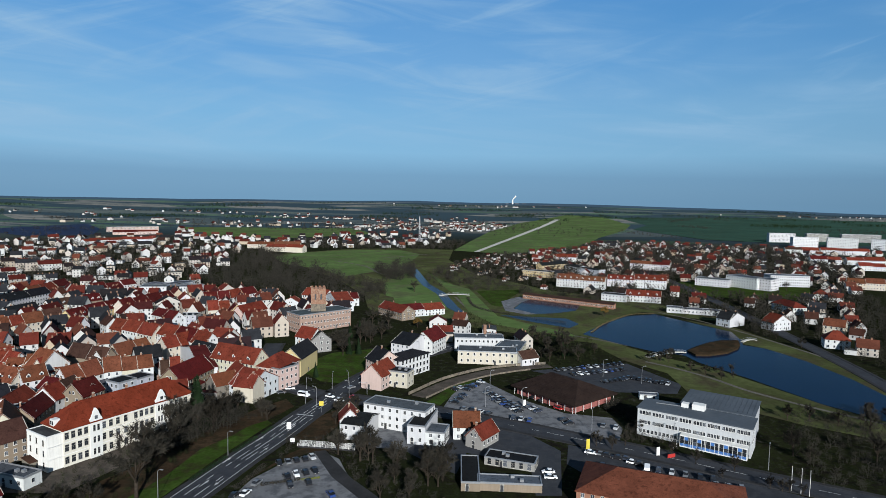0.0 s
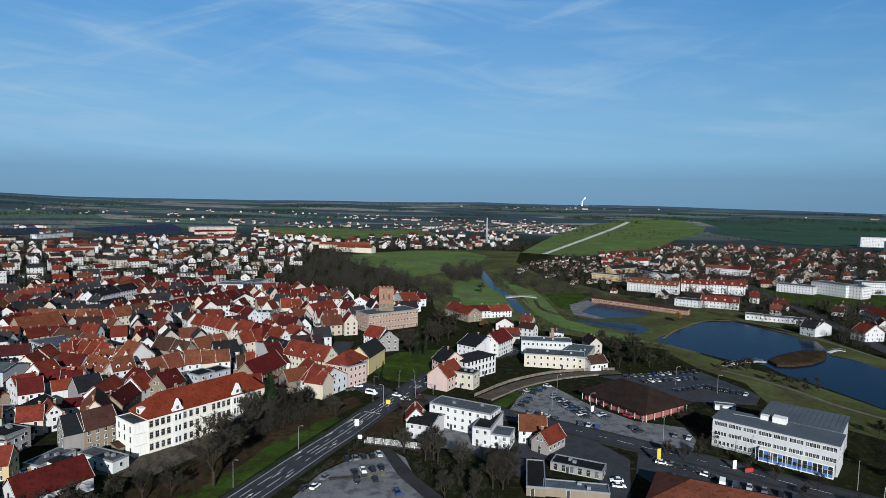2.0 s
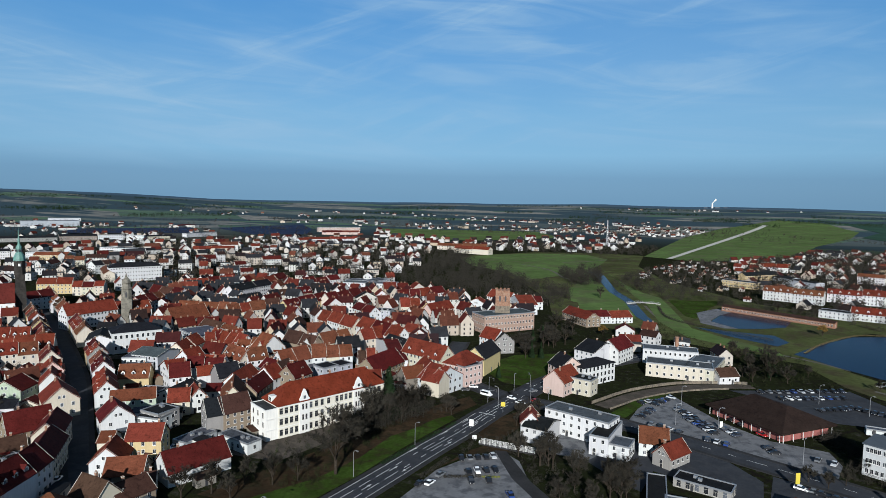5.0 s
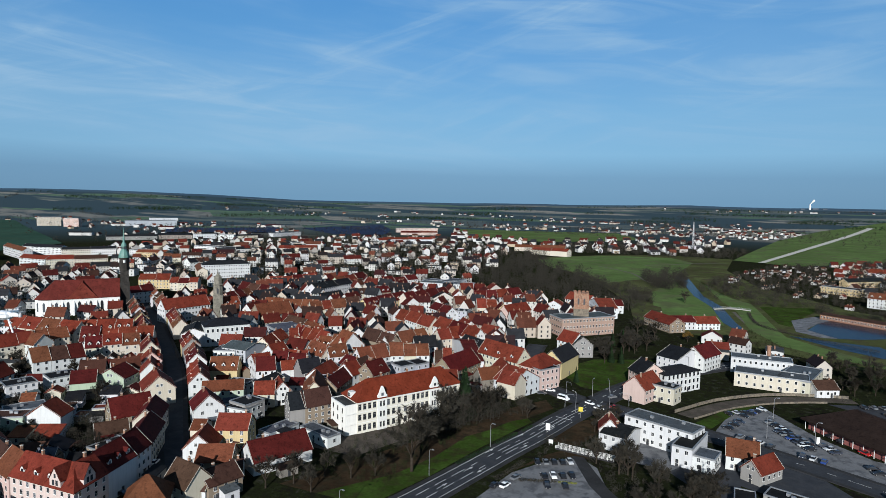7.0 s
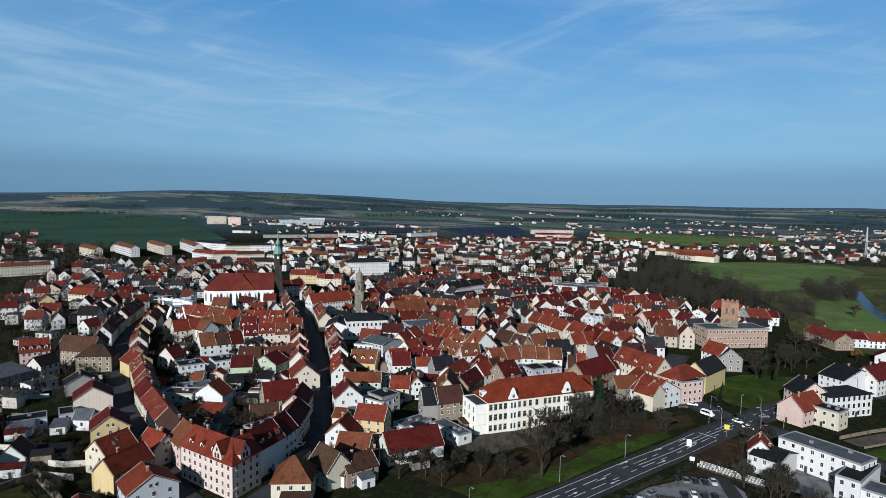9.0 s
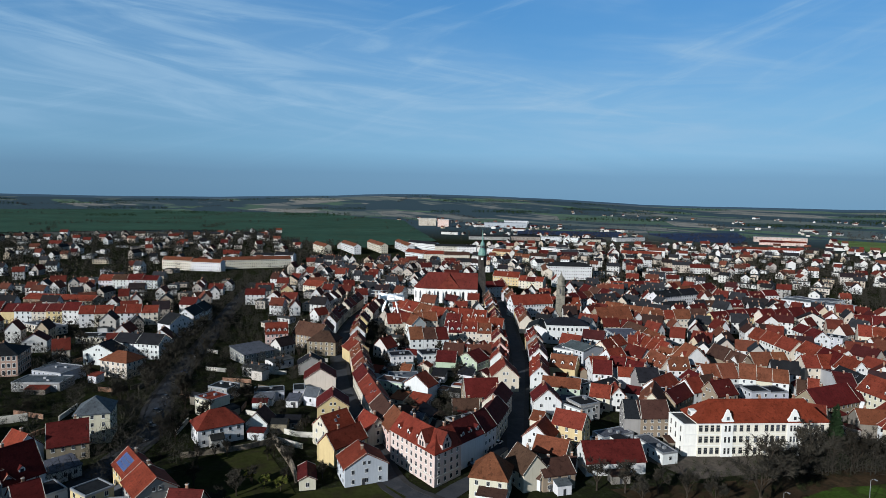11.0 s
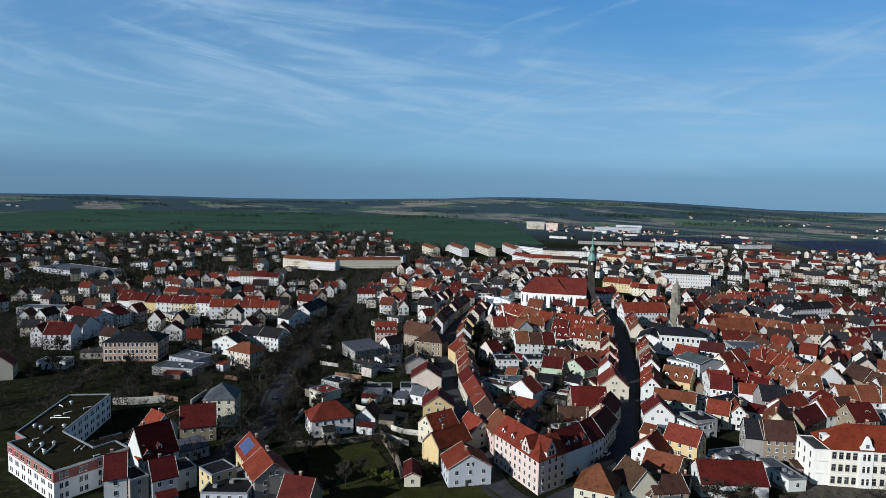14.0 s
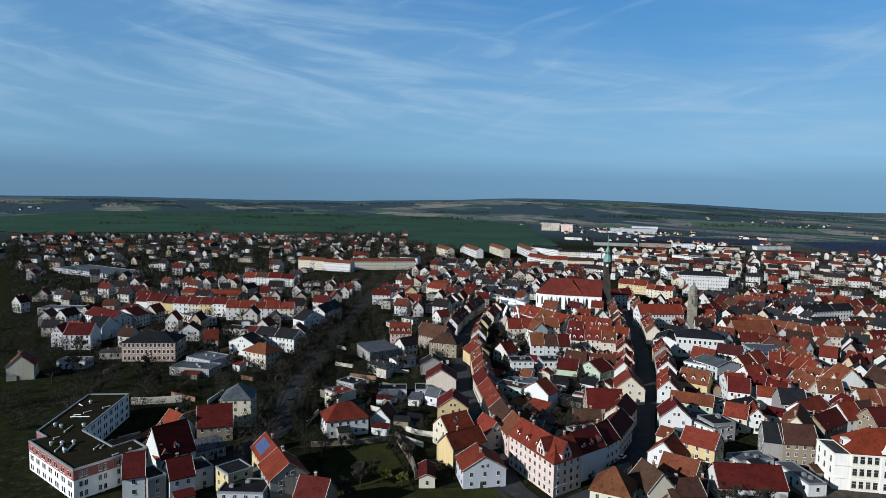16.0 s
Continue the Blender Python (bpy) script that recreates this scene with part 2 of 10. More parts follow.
def land_material():
    """Gardens and yards near the town, a patchwork of fields further out with haze painted into its colours."""
    m, n, l, b = base_material("land", 0.97)
    p = place(n)
    n1, n2, n3 = noise_node(n, l, p, 0.035, 5), noise_node(n, l, p, 0.30, 5, 0.7), noise_node(n, l, p, 1.4, 4, 0.7)
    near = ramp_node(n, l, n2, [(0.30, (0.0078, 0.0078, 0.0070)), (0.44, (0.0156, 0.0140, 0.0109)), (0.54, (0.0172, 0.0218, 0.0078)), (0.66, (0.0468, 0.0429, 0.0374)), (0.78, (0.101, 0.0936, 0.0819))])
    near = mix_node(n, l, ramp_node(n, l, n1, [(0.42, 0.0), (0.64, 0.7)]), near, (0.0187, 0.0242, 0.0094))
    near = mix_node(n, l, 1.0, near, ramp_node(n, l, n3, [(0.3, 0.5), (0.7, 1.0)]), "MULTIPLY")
    mp = n.new("ShaderNodeMapping")
    mp.inputs["Rotation"].default_value = (0, 0, radians(20))
    mp.inputs["Scale"].default_value = (0.0022, 0.0036, 0)
    l.new(p, mp.inputs[0])
    vo = n.new("ShaderNodeTexVoronoi")
    vo.inputs["Scale"].default_value = 1.0
    l.new(mp.outputs[0], vo.inputs["Vector"])
    sepc = n.new("ShaderNodeSeparateColor")
    l.new(vo.outputs["Color"], sepc.inputs[0])
    # far fields and patches over them: greyed and blued, haze put into colour
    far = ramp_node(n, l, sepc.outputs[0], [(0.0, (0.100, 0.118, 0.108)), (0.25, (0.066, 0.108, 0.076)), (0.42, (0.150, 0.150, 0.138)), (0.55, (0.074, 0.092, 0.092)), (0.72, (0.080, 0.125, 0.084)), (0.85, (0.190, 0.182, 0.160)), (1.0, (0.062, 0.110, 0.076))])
    for node in n:
        if node.bl_idname == "ShaderNodeValToRGB" and len(node.color_ramp.elements) == 7:
            node.color_ramp.interpolation = "CONSTANT"
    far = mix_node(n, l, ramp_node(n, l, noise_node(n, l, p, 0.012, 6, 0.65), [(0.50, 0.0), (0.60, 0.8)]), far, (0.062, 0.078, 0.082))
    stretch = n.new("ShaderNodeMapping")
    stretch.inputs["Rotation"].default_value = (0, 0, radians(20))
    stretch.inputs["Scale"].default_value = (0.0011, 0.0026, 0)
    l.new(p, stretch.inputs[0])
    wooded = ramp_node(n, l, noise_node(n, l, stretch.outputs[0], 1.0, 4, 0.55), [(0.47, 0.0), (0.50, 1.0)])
    # forest patches; the blue in their colour is painted haze
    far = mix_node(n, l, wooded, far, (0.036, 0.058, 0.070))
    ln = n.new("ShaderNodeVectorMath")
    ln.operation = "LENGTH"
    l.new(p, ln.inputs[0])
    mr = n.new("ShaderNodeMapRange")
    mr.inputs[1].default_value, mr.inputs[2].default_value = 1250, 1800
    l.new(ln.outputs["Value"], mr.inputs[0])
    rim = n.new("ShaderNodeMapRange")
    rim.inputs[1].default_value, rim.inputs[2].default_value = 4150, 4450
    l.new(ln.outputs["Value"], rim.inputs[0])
    far = mix_node(n, l, rim.outputs[0], far, (0.050, 0.085, 0.120))      # the wooded ridge, its blue being haze painted into the colour
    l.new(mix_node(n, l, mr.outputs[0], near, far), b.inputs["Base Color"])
    return m


M_LAND = land_material()

# ---- mesh helpers ----
EYE_XY = Vector((0.0, 0.0))


def finish(name, bm, mat, parent=None, label="", colour=None):
    me = bpy.data.meshes.new(name)
    bm.normal_update()
    bm.to_mesh(me)
    bm.free()
    for m in (mat if isinstance(mat, (list, tuple)) else [mat]):
        me.materials.append(m)
    ob = new(name, me)
    if parent is not None:
        ob.parent = parent
    if label:
        ob["label"] = label
    if colour is not None:
        ob.color = (*colour, 1)
    return ob


def part(name, bm, mat, parent, label="", colour=None):
    return finish(name, bm, mat, parent, label, colour)


def put_mesh(name, me, parent, m, colour=None, label=""):
    """One more object on a mesh that exists already."""
    ob = new(name, me)
    ob.parent = parent
    ob.matrix_basis = m
    if colour is not None:
        ob.color = (*colour, 1)
    if label:
        ob["label"] = label
    return ob


def box(bm, x0, x1, y0, y1, z0, z1, mi=0):
    v = [bm.verts.new(p) for p in ((x0, y0, z0), (x1, y0, z0), (x1, y1, z0), (x0, y1, z0), (x0, y0, z1), (x1, y0, z1), (x1, y1, z1), (x0, y1, z1))]
    for q in ((0, 3, 2, 1), (4, 5, 6, 7), (0, 1, 5, 4), (1, 2, 6, 5), (2, 3, 7, 6), (3, 0, 4, 7)):
        bm.faces.new([v[i] for i in q]).material_index = mi


def prism(bm, profile, x0, x1, axis="x", mi=0):
    """Extrudes a closed profile of (across, up) from x0 to x1 along an axis."""
    def at(a, u, s):
        return (s, a, u) if axis == "x" else (a, s, u)
    r0 = [bm.verts.new(at(a, u, x0)) for a, u in profile]
    r1 = [bm.verts.new(at(a, u, x1)) for a, u in profile]
    k = len(profile)
    faces = [bm.faces.new(r0), bm.faces.new(list(reversed(r1)))]
    for i in range(k):
        faces.append(bm.faces.new((r0[(i + 1) % k], r0[i], r1[i], r1[(i + 1) % k])))
    for f in faces:
        f.material_index = mi
    bmesh.ops.recalc_face_normals(bm, faces=faces)


def tube(bm, a, b, ra, rb, sides=6, mi=0):
    a, b = Vector(a), Vector(b)
    d = (b - a).normalized()
    u = d.orthogonal().normalized()
    w = d.cross(u)
    rings = []
    for c, r in ((a, ra), (b, rb)):
        rings.append([bm.verts.new(c + (u * math.cos(i * math.tau / sides) + w * math.sin(i * math.tau / sides)) * r) for i in range(sides)])
    for i in range(sides):
        f = bm.faces.new((rings[0][i], rings[0][(i + 1) % sides], rings[1][(i + 1) % sides], rings[1][i]))
        f.material_index = mi
    bm.faces.new(rings[1]).material_index = mi
    bm.faces.new(list(reversed(rings[0]))).material_index = mi


def lathe(bm, profile, sides=12, cx=0, cy=0, mi=0):
    """Turns (radius, height) pairs round an upright axis."""
    rings = []
    for r, z in profile:
        rings.append([bm.verts.new((cx + max(r, 0.01) * math.cos((i + 0.5) * math.tau / sides), cy + max(r, 0.01) * math.sin((i + 0.5) * math.tau / sides), z)) for i in range(sides)])
    for a, b in zip(rings, rings[1:]):
        for i in range(sides):
            bm.faces.new((a[i], a[(i + 1) % sides], b[(i + 1) % sides], b[i])).material_index = mi
    bm.faces.new(rings[-1]).material_index = mi
    bm.faces.new(list(reversed(rings[0]))).material_index = mi


def mesh_of(name, build, mats):
    bm = bmesh.new()
    build(bm)
    me = bpy.data.meshes.new(name)
    bm.normal_update()
    bm.to_mesh(me)
    bm.free()
    for m in mats:
        me.materials.append(m)
    return me


# ---- shared small meshes ----
def build_window(bm):
    # one metre wide and high: a surround, two casements' glass, a glazing bar, a sill; faces -y
    box(bm, -0.5, 0.5, -0.05, 0.0, -0.5, 0.5, 0)
    box(bm, -0.44, -0.025, -0.065, -0.045, -0.45, 0.45, 1)
    box(bm, 0.025, 0.44, -0.065, -0.045, -0.45, 0.45, 1)
    box(bm, -0.56, 0.56, -0.14, 0.0, -0.56, -0.5, 0)


def build_big_window(bm):
    # dark tall sash with a thin frame
    box(bm, -0.5, 0.5, -0.04, 0.0, -0.5, 0.5, 0)
    box(bm, -0.47, -0.01, -0.06, -0.035, -0.48, 0.14, 1)
    box(bm, 0.01, 0.47, -0.06, -0.035, -0.48, 0.14, 1)
    box(bm, -0.47, 0.47, -0.06, -0.035, 0.17, 0.48, 1)
    box(bm, -0.55, 0.55, -0.14, 0.0, -0.55, -0.5, 0)


def build_chimney(bm):
    box(bm, -0.35, 0.35, -0.3, 0.3, -1.2, 1.3, 0)
    box(bm, -0.42, 0.42, -0.37, 0.37, 1.3, 1.45, 1)
    tube(bm, (-0.15, 0, 1.45), (-0.15, 0, 1.75), 0.1, 0.09, 6, 0)
    tube(bm, (0.15, 0, 1.45), (0.15, 0, 1.75), 0.1, 0.09, 6, 0)


def build_dormer(bm):
    # gabled dormer: 1.6 wide, faces -y, its foot at z = 0, runs back 2.6
    prism(bm, [(-0.8, 0), (0.8, 0), (0.8, 1.3), (0, 2.1), (-0.8, 1.3)], 0, 2.6, "y", 0)
    prism(bm, [(-1.0, 1.15), (0, 2.15), (1.0, 1.15), (1.0, 1.3), (0, 2.32), (-1.0, 1.3)], -0.2, 2.7, "y", 1)
    box(bm, -0.48, 0.48, -0.06, 0.02, 0.2, 1.3, 2)


def build_skylight(bm):
    box(bm, -0.45, 0.45, -0.6, 0.6, 0, 0.12, 0)
    box(bm, -0.38, 0.38, -0.52, 0.52, 0.1, 0.14, 1)


def build_door(bm):
    box(bm, -0.62, 0.62, -0.05, 0.0, 0, 2.35, 0)
    box(bm, -0.5, 0.5, -0.08, -0.04, 0.03, 2.0, 1)
    box(bm, -0.5, 0.5, -0.08, -0.04, 2.05, 2.3, 2)


ME_WIN = mesh_of("window", build_window, [M_WHITE, M_PANE])
ME_BIGWIN = mesh_of("tall_window", build_big_window, [M_TRIM, M_PANE])
ME_CHIM = mesh_of("chimney", build_chimney, [M_BRICK, M_TRIM])
ME_DORM = mesh_of("dormer", build_dormer, [M_WHITE, M_ROOF, M_PANE])
ME_SKY = mesh_of("skylight", build_skylight, [M_STEEL, M_PANE])
ME_DOOR = mesh_of("door", build_door, [M_TRIM, M_DARK, M_PANE])

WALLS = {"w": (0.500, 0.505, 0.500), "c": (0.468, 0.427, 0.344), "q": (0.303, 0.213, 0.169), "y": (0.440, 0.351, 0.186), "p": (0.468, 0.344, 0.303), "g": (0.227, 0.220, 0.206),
         "n": (0.316, 0.385, 0.289), "o": (0.213, 0.172, 0.124), "b": (0.248, 0.131, 0.0824), "s": (0.179, 0.158, 0.131), "l": (0.344, 0.358, 0.385)}
WALL_WORDS = {"w": "white rendered", "c": "cream rendered", "q": "pale brick", "y": "yellow rendered", "p": "pink rendered", "g": "grey rendered",
              "n": "pale green rendered", "o": "weathered beige", "b": "red brick", "s": "grey stone", "l": "pale blue-grey rendered"}
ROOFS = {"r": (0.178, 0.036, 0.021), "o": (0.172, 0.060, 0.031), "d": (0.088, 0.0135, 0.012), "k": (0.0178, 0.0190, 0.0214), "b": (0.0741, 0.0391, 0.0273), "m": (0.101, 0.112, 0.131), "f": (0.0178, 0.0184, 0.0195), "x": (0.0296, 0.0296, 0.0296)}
ROOF_WORDS = {"r": "red tiled", "o": "orange-brown tiled", "d": "dark red tiled", "k": "dark slate", "b": "weathered brown tiled", "m": "grey sheet", "f": "flat bitumen"}
HOUSES = []        # the houses alone, for placing what stands in their yards
FOOT = []          # footprints of all that is built: centre x, y, half length, half depth, angle


def jitter(c, a, rng):
    k = 1 + rng.uniform(-a, a)
    return tuple(min(max(v * k * (1 + rng.uniform(-a, a) * 0.4), 0), 0.9) for v in c)


def window_row(parent, me, x0, x1, y, z, n, w, h, turn, joined=None):
    """n windows along a wall from x0 to x1 (wall's own x), turned by turn about the thing's centre line;
    far houses collect theirs in one bmesh."""
    for i in range(n):
        x = x0 + (x1 - x0) * (i + 0.5) / n
        m = pose(0, 0, 0, 0, 0, turn) @ Matrix.Translation((x, y, z)) @ Matrix.Diagonal((w, 1, h, 1))
        if joined is None:
            put_mesh("window", me, parent, m)
            continue
        for (ax, az, ay), mi in (((0.58, 0.56, 0.0), 0), ((0.46, 0.46, -0.05), 1)):
            q = [bm_v for bm_v in (joined.verts.new(m @ Vector(p)) for p in ((-ax, ay - 0.03, -az), (ax, ay - 0.03, -az), (ax, ay - 0.03, az), (-ax, ay - 0.03, az)))]
            joined.faces.new(q).material_index = mi


def house(x, y, length, depth, turn, eave, rise, style="G", wall="w", roof="r", floors=0, dorm=0, chim=1, win=2.7, sky=0, group="", label="", name="house", rich=True, tall=False, front=5.0):
    """A house whose front runs along local x with its middle at (x, y); it reaches depth metres back along local y.
    style: G ridge along the front, N gable to the front, H hipped, F flat, S one slope falling to the front."""
    rng = random.Random(int(x * 13.7 + y * 7.1) & 0xffff)
    hl, hw = length / 2, depth / 2
    base = pose(x, y, 0, 0, 0, turn) @ Matrix.Translation((0, hw, 0))
    o = 0.45
    bm = bmesh.new()
    if style == "G":
        prism(bm, [(-hw, -0.3), (hw, -0.3), (hw, eave), (0, eave + rise - 0.15), (-hw, eave)], -hl, hl, "x")
    elif style == "N":
        prism(bm, [(-hl, -0.3), (hl, -0.3), (hl, eave), (0, eave + rise - 0.15), (-hl, eave)], -hw, hw, "y")
    elif style == "S":
        prism(bm, [(-hw, -0.3), (hw, -0.3), (hw, eave + rise - 0.1), (-hw, eave - 0.05)], -hl, hl, "x")
    else:
        box(bm, -hl, hl, -hw, hw, -0.3, eave)
    words = label or f"{WALL_WORDS[wall]} house with a {ROOF_WORDS[roof]} roof"
    wc = jitter(WALLS[wall], 0.07, rng)
    rc = jitter(ROOFS[roof], 0.16, rng)
    ob = finish(name, bm, M_WALL, None, "", wc)
    ob.matrix_basis = base
    tagged(ob, words, "house" if name in ("house", "terraced_house") else name.replace("_", " "), group)
    # roof
    bm = bmesh.new()
    t = 0.28
    if style in "GN":
        across, along, ax = (hw, hl, "x") if style == "G" else (hl, hw, "y")
        s = rise / across
        drop = o * s
        prism(bm, [(-across - o, eave - drop), (0, eave + rise), (across + o, eave - drop), (across + o, eave - drop + t), (0, eave + rise + t * 1.2), (-across - o, eave - drop + t)], -along - 0.25, along + 0.25, ax)
        tube_end = along + 0.28
        for s_ in (-1, 1):      # pale verge along each gable
            lo_, hi_ = sorted((s_ * (along + 0.26), s_ * (along + 0.13)))
            prism(bm, [(-across - o, eave - drop + t), (0, eave + rise + t * 1.2), (across + o, eave - drop + t), (across + o, eave - drop + t + 0.07), (0, eave + rise + t * 1.2 + 0.08), (-across - o, eave - drop + t + 0.07)], lo_, hi_, ax, 1)
        a, b = ((-tube_end, 0, eave + rise + t * 1.2), (tube_end, 0, eave + rise + t * 1.2)) if style == "G" else ((0, -tube_end, eave + rise + t * 1.2), (0, tube_end, eave + rise + t * 1.2))
        tube(bm, a, b, 0.13, 0.13, 6)
    elif style == "S":
        prism(bm, [(-hw - o, eave - 0.1), (hw + o, eave + rise), (hw + o, eave + rise + t), (-hw - o, eave - 0.1 + t)], -hl - 0.25, hl + 0.25, "x")
    elif style == "H":
        run = min(hl, hw) * 0.96
        rx, ry = (hl - run, 0.05) if hl >= hw else (0.05, hw - run)
        rings = [((hl + o, hw + o, eave - 0.25)), (hl + o, hw + o, eave), (rx, ry, eave + rise)]
        loops = [[bm.verts.new((sx_ * px, sy_ * py, pz)) for sx_, sy_ in ((-1, -1), (1, -1), (1, 1), (-1, 1))] for px, py, pz in rings]
        for la, lb in zip(loops, loops[1:]):
            for i in range(4):
                bm.faces.new((la[i], la[(i + 1) % 4], lb[(i + 1) % 4], lb[i]))
        bm.faces.new(loops[-1])
        bm.faces.new(list(reversed(loops[0])))
    else:
        box(bm, -hl + 0.3, hl - 0.3, -hw + 0.3, hw - 0.3, eave - 0.2, eave + 0.05)
        for a0, a1, b0, b1 in ((-hl - 0.05, hl + 0.05, -hw - 0.05, -hw + 0.3), (-hl - 0.05, hl + 0.05, hw - 0.3, hw + 0.05), (-hl - 0.05, -hl + 0.3, -hw + 0.3, hw - 0.3), (hl - 0.3, hl + 0.05, -hw + 0.3, hw - 0.3)):
            box(bm, a0, a1, b0, b1, eave - 0.25, eave + 0.35, 1)
    mats = [M_ROOF, M_STEEL if style == "F" else M_TRIM]
    part("roof", bm, mats, ob, "", rc)
    if style == "F" and rich and length > 9:
        for _ in range(2):
            bm = bmesh.new()
            cx, cy = rng.uniform(-hl * 0.6, hl * 0.6), rng.uniform(-hw * 0.5, hw * 0.5)
            box(bm, cx - 0.6, cx + 0.6, cy - 0.5, cy + 0.5, eave, eave + 0.9)
            part("roof_vent", bm, M_STEEL, ob)
    FOOT.append((base.translation.x, base.translation.y, hl, hw, radians(turn)))
    if name in ("house", "stone_house", "corner_house", "outbuilding", "back_building", "terraced_house"):
        HOUSES.append(FOOT[-1])
    if front:
        q = base @ Vector((0, -hw - front / 2, 0))
        FOOT.append((q.x, q.y, hl, front / 2, radians(turn)))
    # windows on the walls that look towards the open side
    floors = floors or max(1, round(eave / 3.1))
    fh = eave / floors
    me = ME_BIGWIN if tall else ME_WIN
    rot = radians(turn)
    joined = bmesh.new() if math.hypot(x, y) > 265 else None
    for k, (half_w, half_d) in enumerate(((hl, hw), (hw, hl), (hl, hw), (hw, hl))):
        ang = rot + k * math.pi / 2
        out = Vector((math.sin(ang), -math.cos(ang)))
        mid = Vector((base.translation.x, base.translation.y)) + out * half_d
        if out.dot(EYE_XY - mid) < 0.12 * (EYE_XY - mid).length:
            continue
        n = int((2 * half_w - 0.8) / win)
        if n < 1:
            continue
        gable = (style == "G" and k in (1, 3)) or (style == "N" and k in (0, 2))
        if gable:
            n = max(1, n - 1)
            if rng.random() < 0.4 and not tall and name in ("house", "terraced_house"):
                continue
        if rng.random() < 0.12 and name in ("house", "terraced_house"):
            continue
        ww, wh = (1.3, 2.1) if tall else (1.05, 1.45)
        for f in range(floors):
            zz = fh * f + fh * 0.55
            window_row(ob, me, -half_w + 0.4, half_w - 0.4, -half_d - 0.01, zz, n, ww, wh, math.degrees(k * math.pi / 2), joined)
        if gable and rich and rise > 3:
            window_row(ob, me, -1.6, 1.6, -half_d - 0.01, eave + rise * 0.3, 2, 0.9, 1.2, math.degrees(k * math.pi / 2), joined)
    if joined is not None:
        if joined.faces:
            tagged(part("window_panes", joined, [M_WHITE, M_PANE], ob), kind="stuff")
        else:
            joined.free()
    if rich:
        put_mesh("door", ME_DOOR, ob, Matrix.Translation((rng.uniform(-hl * 0.5, hl * 0.5), -hw - 0.02, 0)))
    if style in "GH" and dorm:
        s = rise / hw
        for i in range(dorm):
            xx = -hl + length * (i + 0.5) / dorm
            put_mesh("dormer", ME_DORM, ob, Matrix.Translation((xx, -hw + 1.0, eave + 0.15 + s * 0.75)), rc)
    if style in "GN" and chim:
        for i in range(chim):
            u = rng.uniform(-0.7, 0.7) * (hl if style == "G" else hw)
            m = Matrix.Translation((u, rng.uniform(0.2, 1.0), eave + rise)) if style == "G" else Matrix.Translation((rng.uniform(-1, 1), u, eave + rise))
            put_mesh("chimney", ME_CHIM, ob, m)
    if style == "G" and sky:
        s = math.degrees(math.atan2(rise, hw))
        for i in range(sky):
            u = rng.uniform(-0.8, 0.8) * hl
            f = rng.uniform(0.3, 0.75)
            put_mesh("skylight", ME_SKY, ob, Matrix.Translation((u, -hw * (1 - f), eave + rise * f + 0.3)) @ pose(0, 0, 0, s))
    return ob


def near_foot(x, y, pad):
    for cx, cy, a, b, ang in FOOT:
        dx, dy = x - cx, y - cy
        if abs(dx) > 60 or abs(dy) > 60:
            continue
        u, v = dx * math.cos(ang) + dy * math.sin(ang), -dx * math.sin(ang) + dy * math.cos(ang)
        if abs(u) < a + pad and abs(v) < b + pad:
            return True
    return False


def inside(x, y, poly):
    hit = False
    for (ax, ay), (bx, by) in zip(poly, poly[1:] + poly[:1]):
        if (ay > y) != (by > y) and x < (bx - ax) * (y - ay) / (by - ay) + ax:
            hit = not hit
    return hit


def off_line(x, y, pts):
    best = 1e9
    p = Vector((x, y))
    for a, b in zip(pts, pts[1:]):
        a, b = Vector(a), Vector(b)
        d = b - a
        k = max(0, min(1, (p - a).dot(d) / d.length_squared))
        best = min(best, (p - a - d * k).length)
    return best


# ---- ground, fields, roads, water ----
def smooth(a, b, v):
    v = max(0.0, min(1.0, (v - a) / (b - a)))
    return v * v * (3 - 2 * v)


def terrain(x, y):
    r = math.hypot(x, y)
    az = math.degrees(math.atan2(-x, y))
    top = 60 - 24 * smooth(-5, -45, az) + 45 * math.exp(-((az - 56) / 13) ** 2) - 10 * math.exp(-((az - 27) / 12) ** 2)
    top += 9 * noise.noise((az * 0.12, 0.3, 0)) + 4 * noise.noise((az * 0.5, 2.1, 0))
    z = top * smooth(1900, 4930, r) ** 1.25
    if r > 1500:
        z += 3.0 * smooth(1500, 2600, r) * noise.noise((x * 0.0016, y * 0.0016, 0.4))
    return z


def build_ground():
    bm = bmesh.new()
    radii = [0, 40, 90, 150, 220, 300, 400, 520, 680, 880, 1100, 1350, 1600, 1900, 2200, 2500, 2800, 3100, 3400, 3700, 4000, 4300, 4600, 4800, 4940]
    sides = 144
    rings = []
    for r in radii[1:]:
        rings.append([bm.verts.new((r * math.cos(i * math.tau / sides), r * math.sin(i * math.tau / sides), terrain(r * math.cos(i * math.tau / sides), r * math.sin(i * math.tau / sides)))) for i in range(sides)])
    c = bm.verts.new((0, 0, 0))
    for i in range(sides):
        bm.faces.new((c, rings[0][i], rings[0][(i + 1) % sides]))
    for a, b in zip(rings, rings[1:]):
        for i in range(sides):
            f = bm.faces.new((a[i], b[i], b[(i + 1) % sides], a[(i + 1) % sides]))
            f.smooth = True
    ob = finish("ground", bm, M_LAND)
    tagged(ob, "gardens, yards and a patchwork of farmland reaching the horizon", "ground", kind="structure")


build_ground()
KEEP_OFF = []       # (points, half width) of ways; houses and trees stay clear
SHEETS = []
NO_BUILD = [[(-445, 280), (-405, 330), (-388, 318), (-430, 266)], [(-350, 298), (-335, 346), (-316, 340), (-330, 292)], [(-295, 260), (-262, 302), (-250, 292), (-282, 252)]]       # outlines that stay free


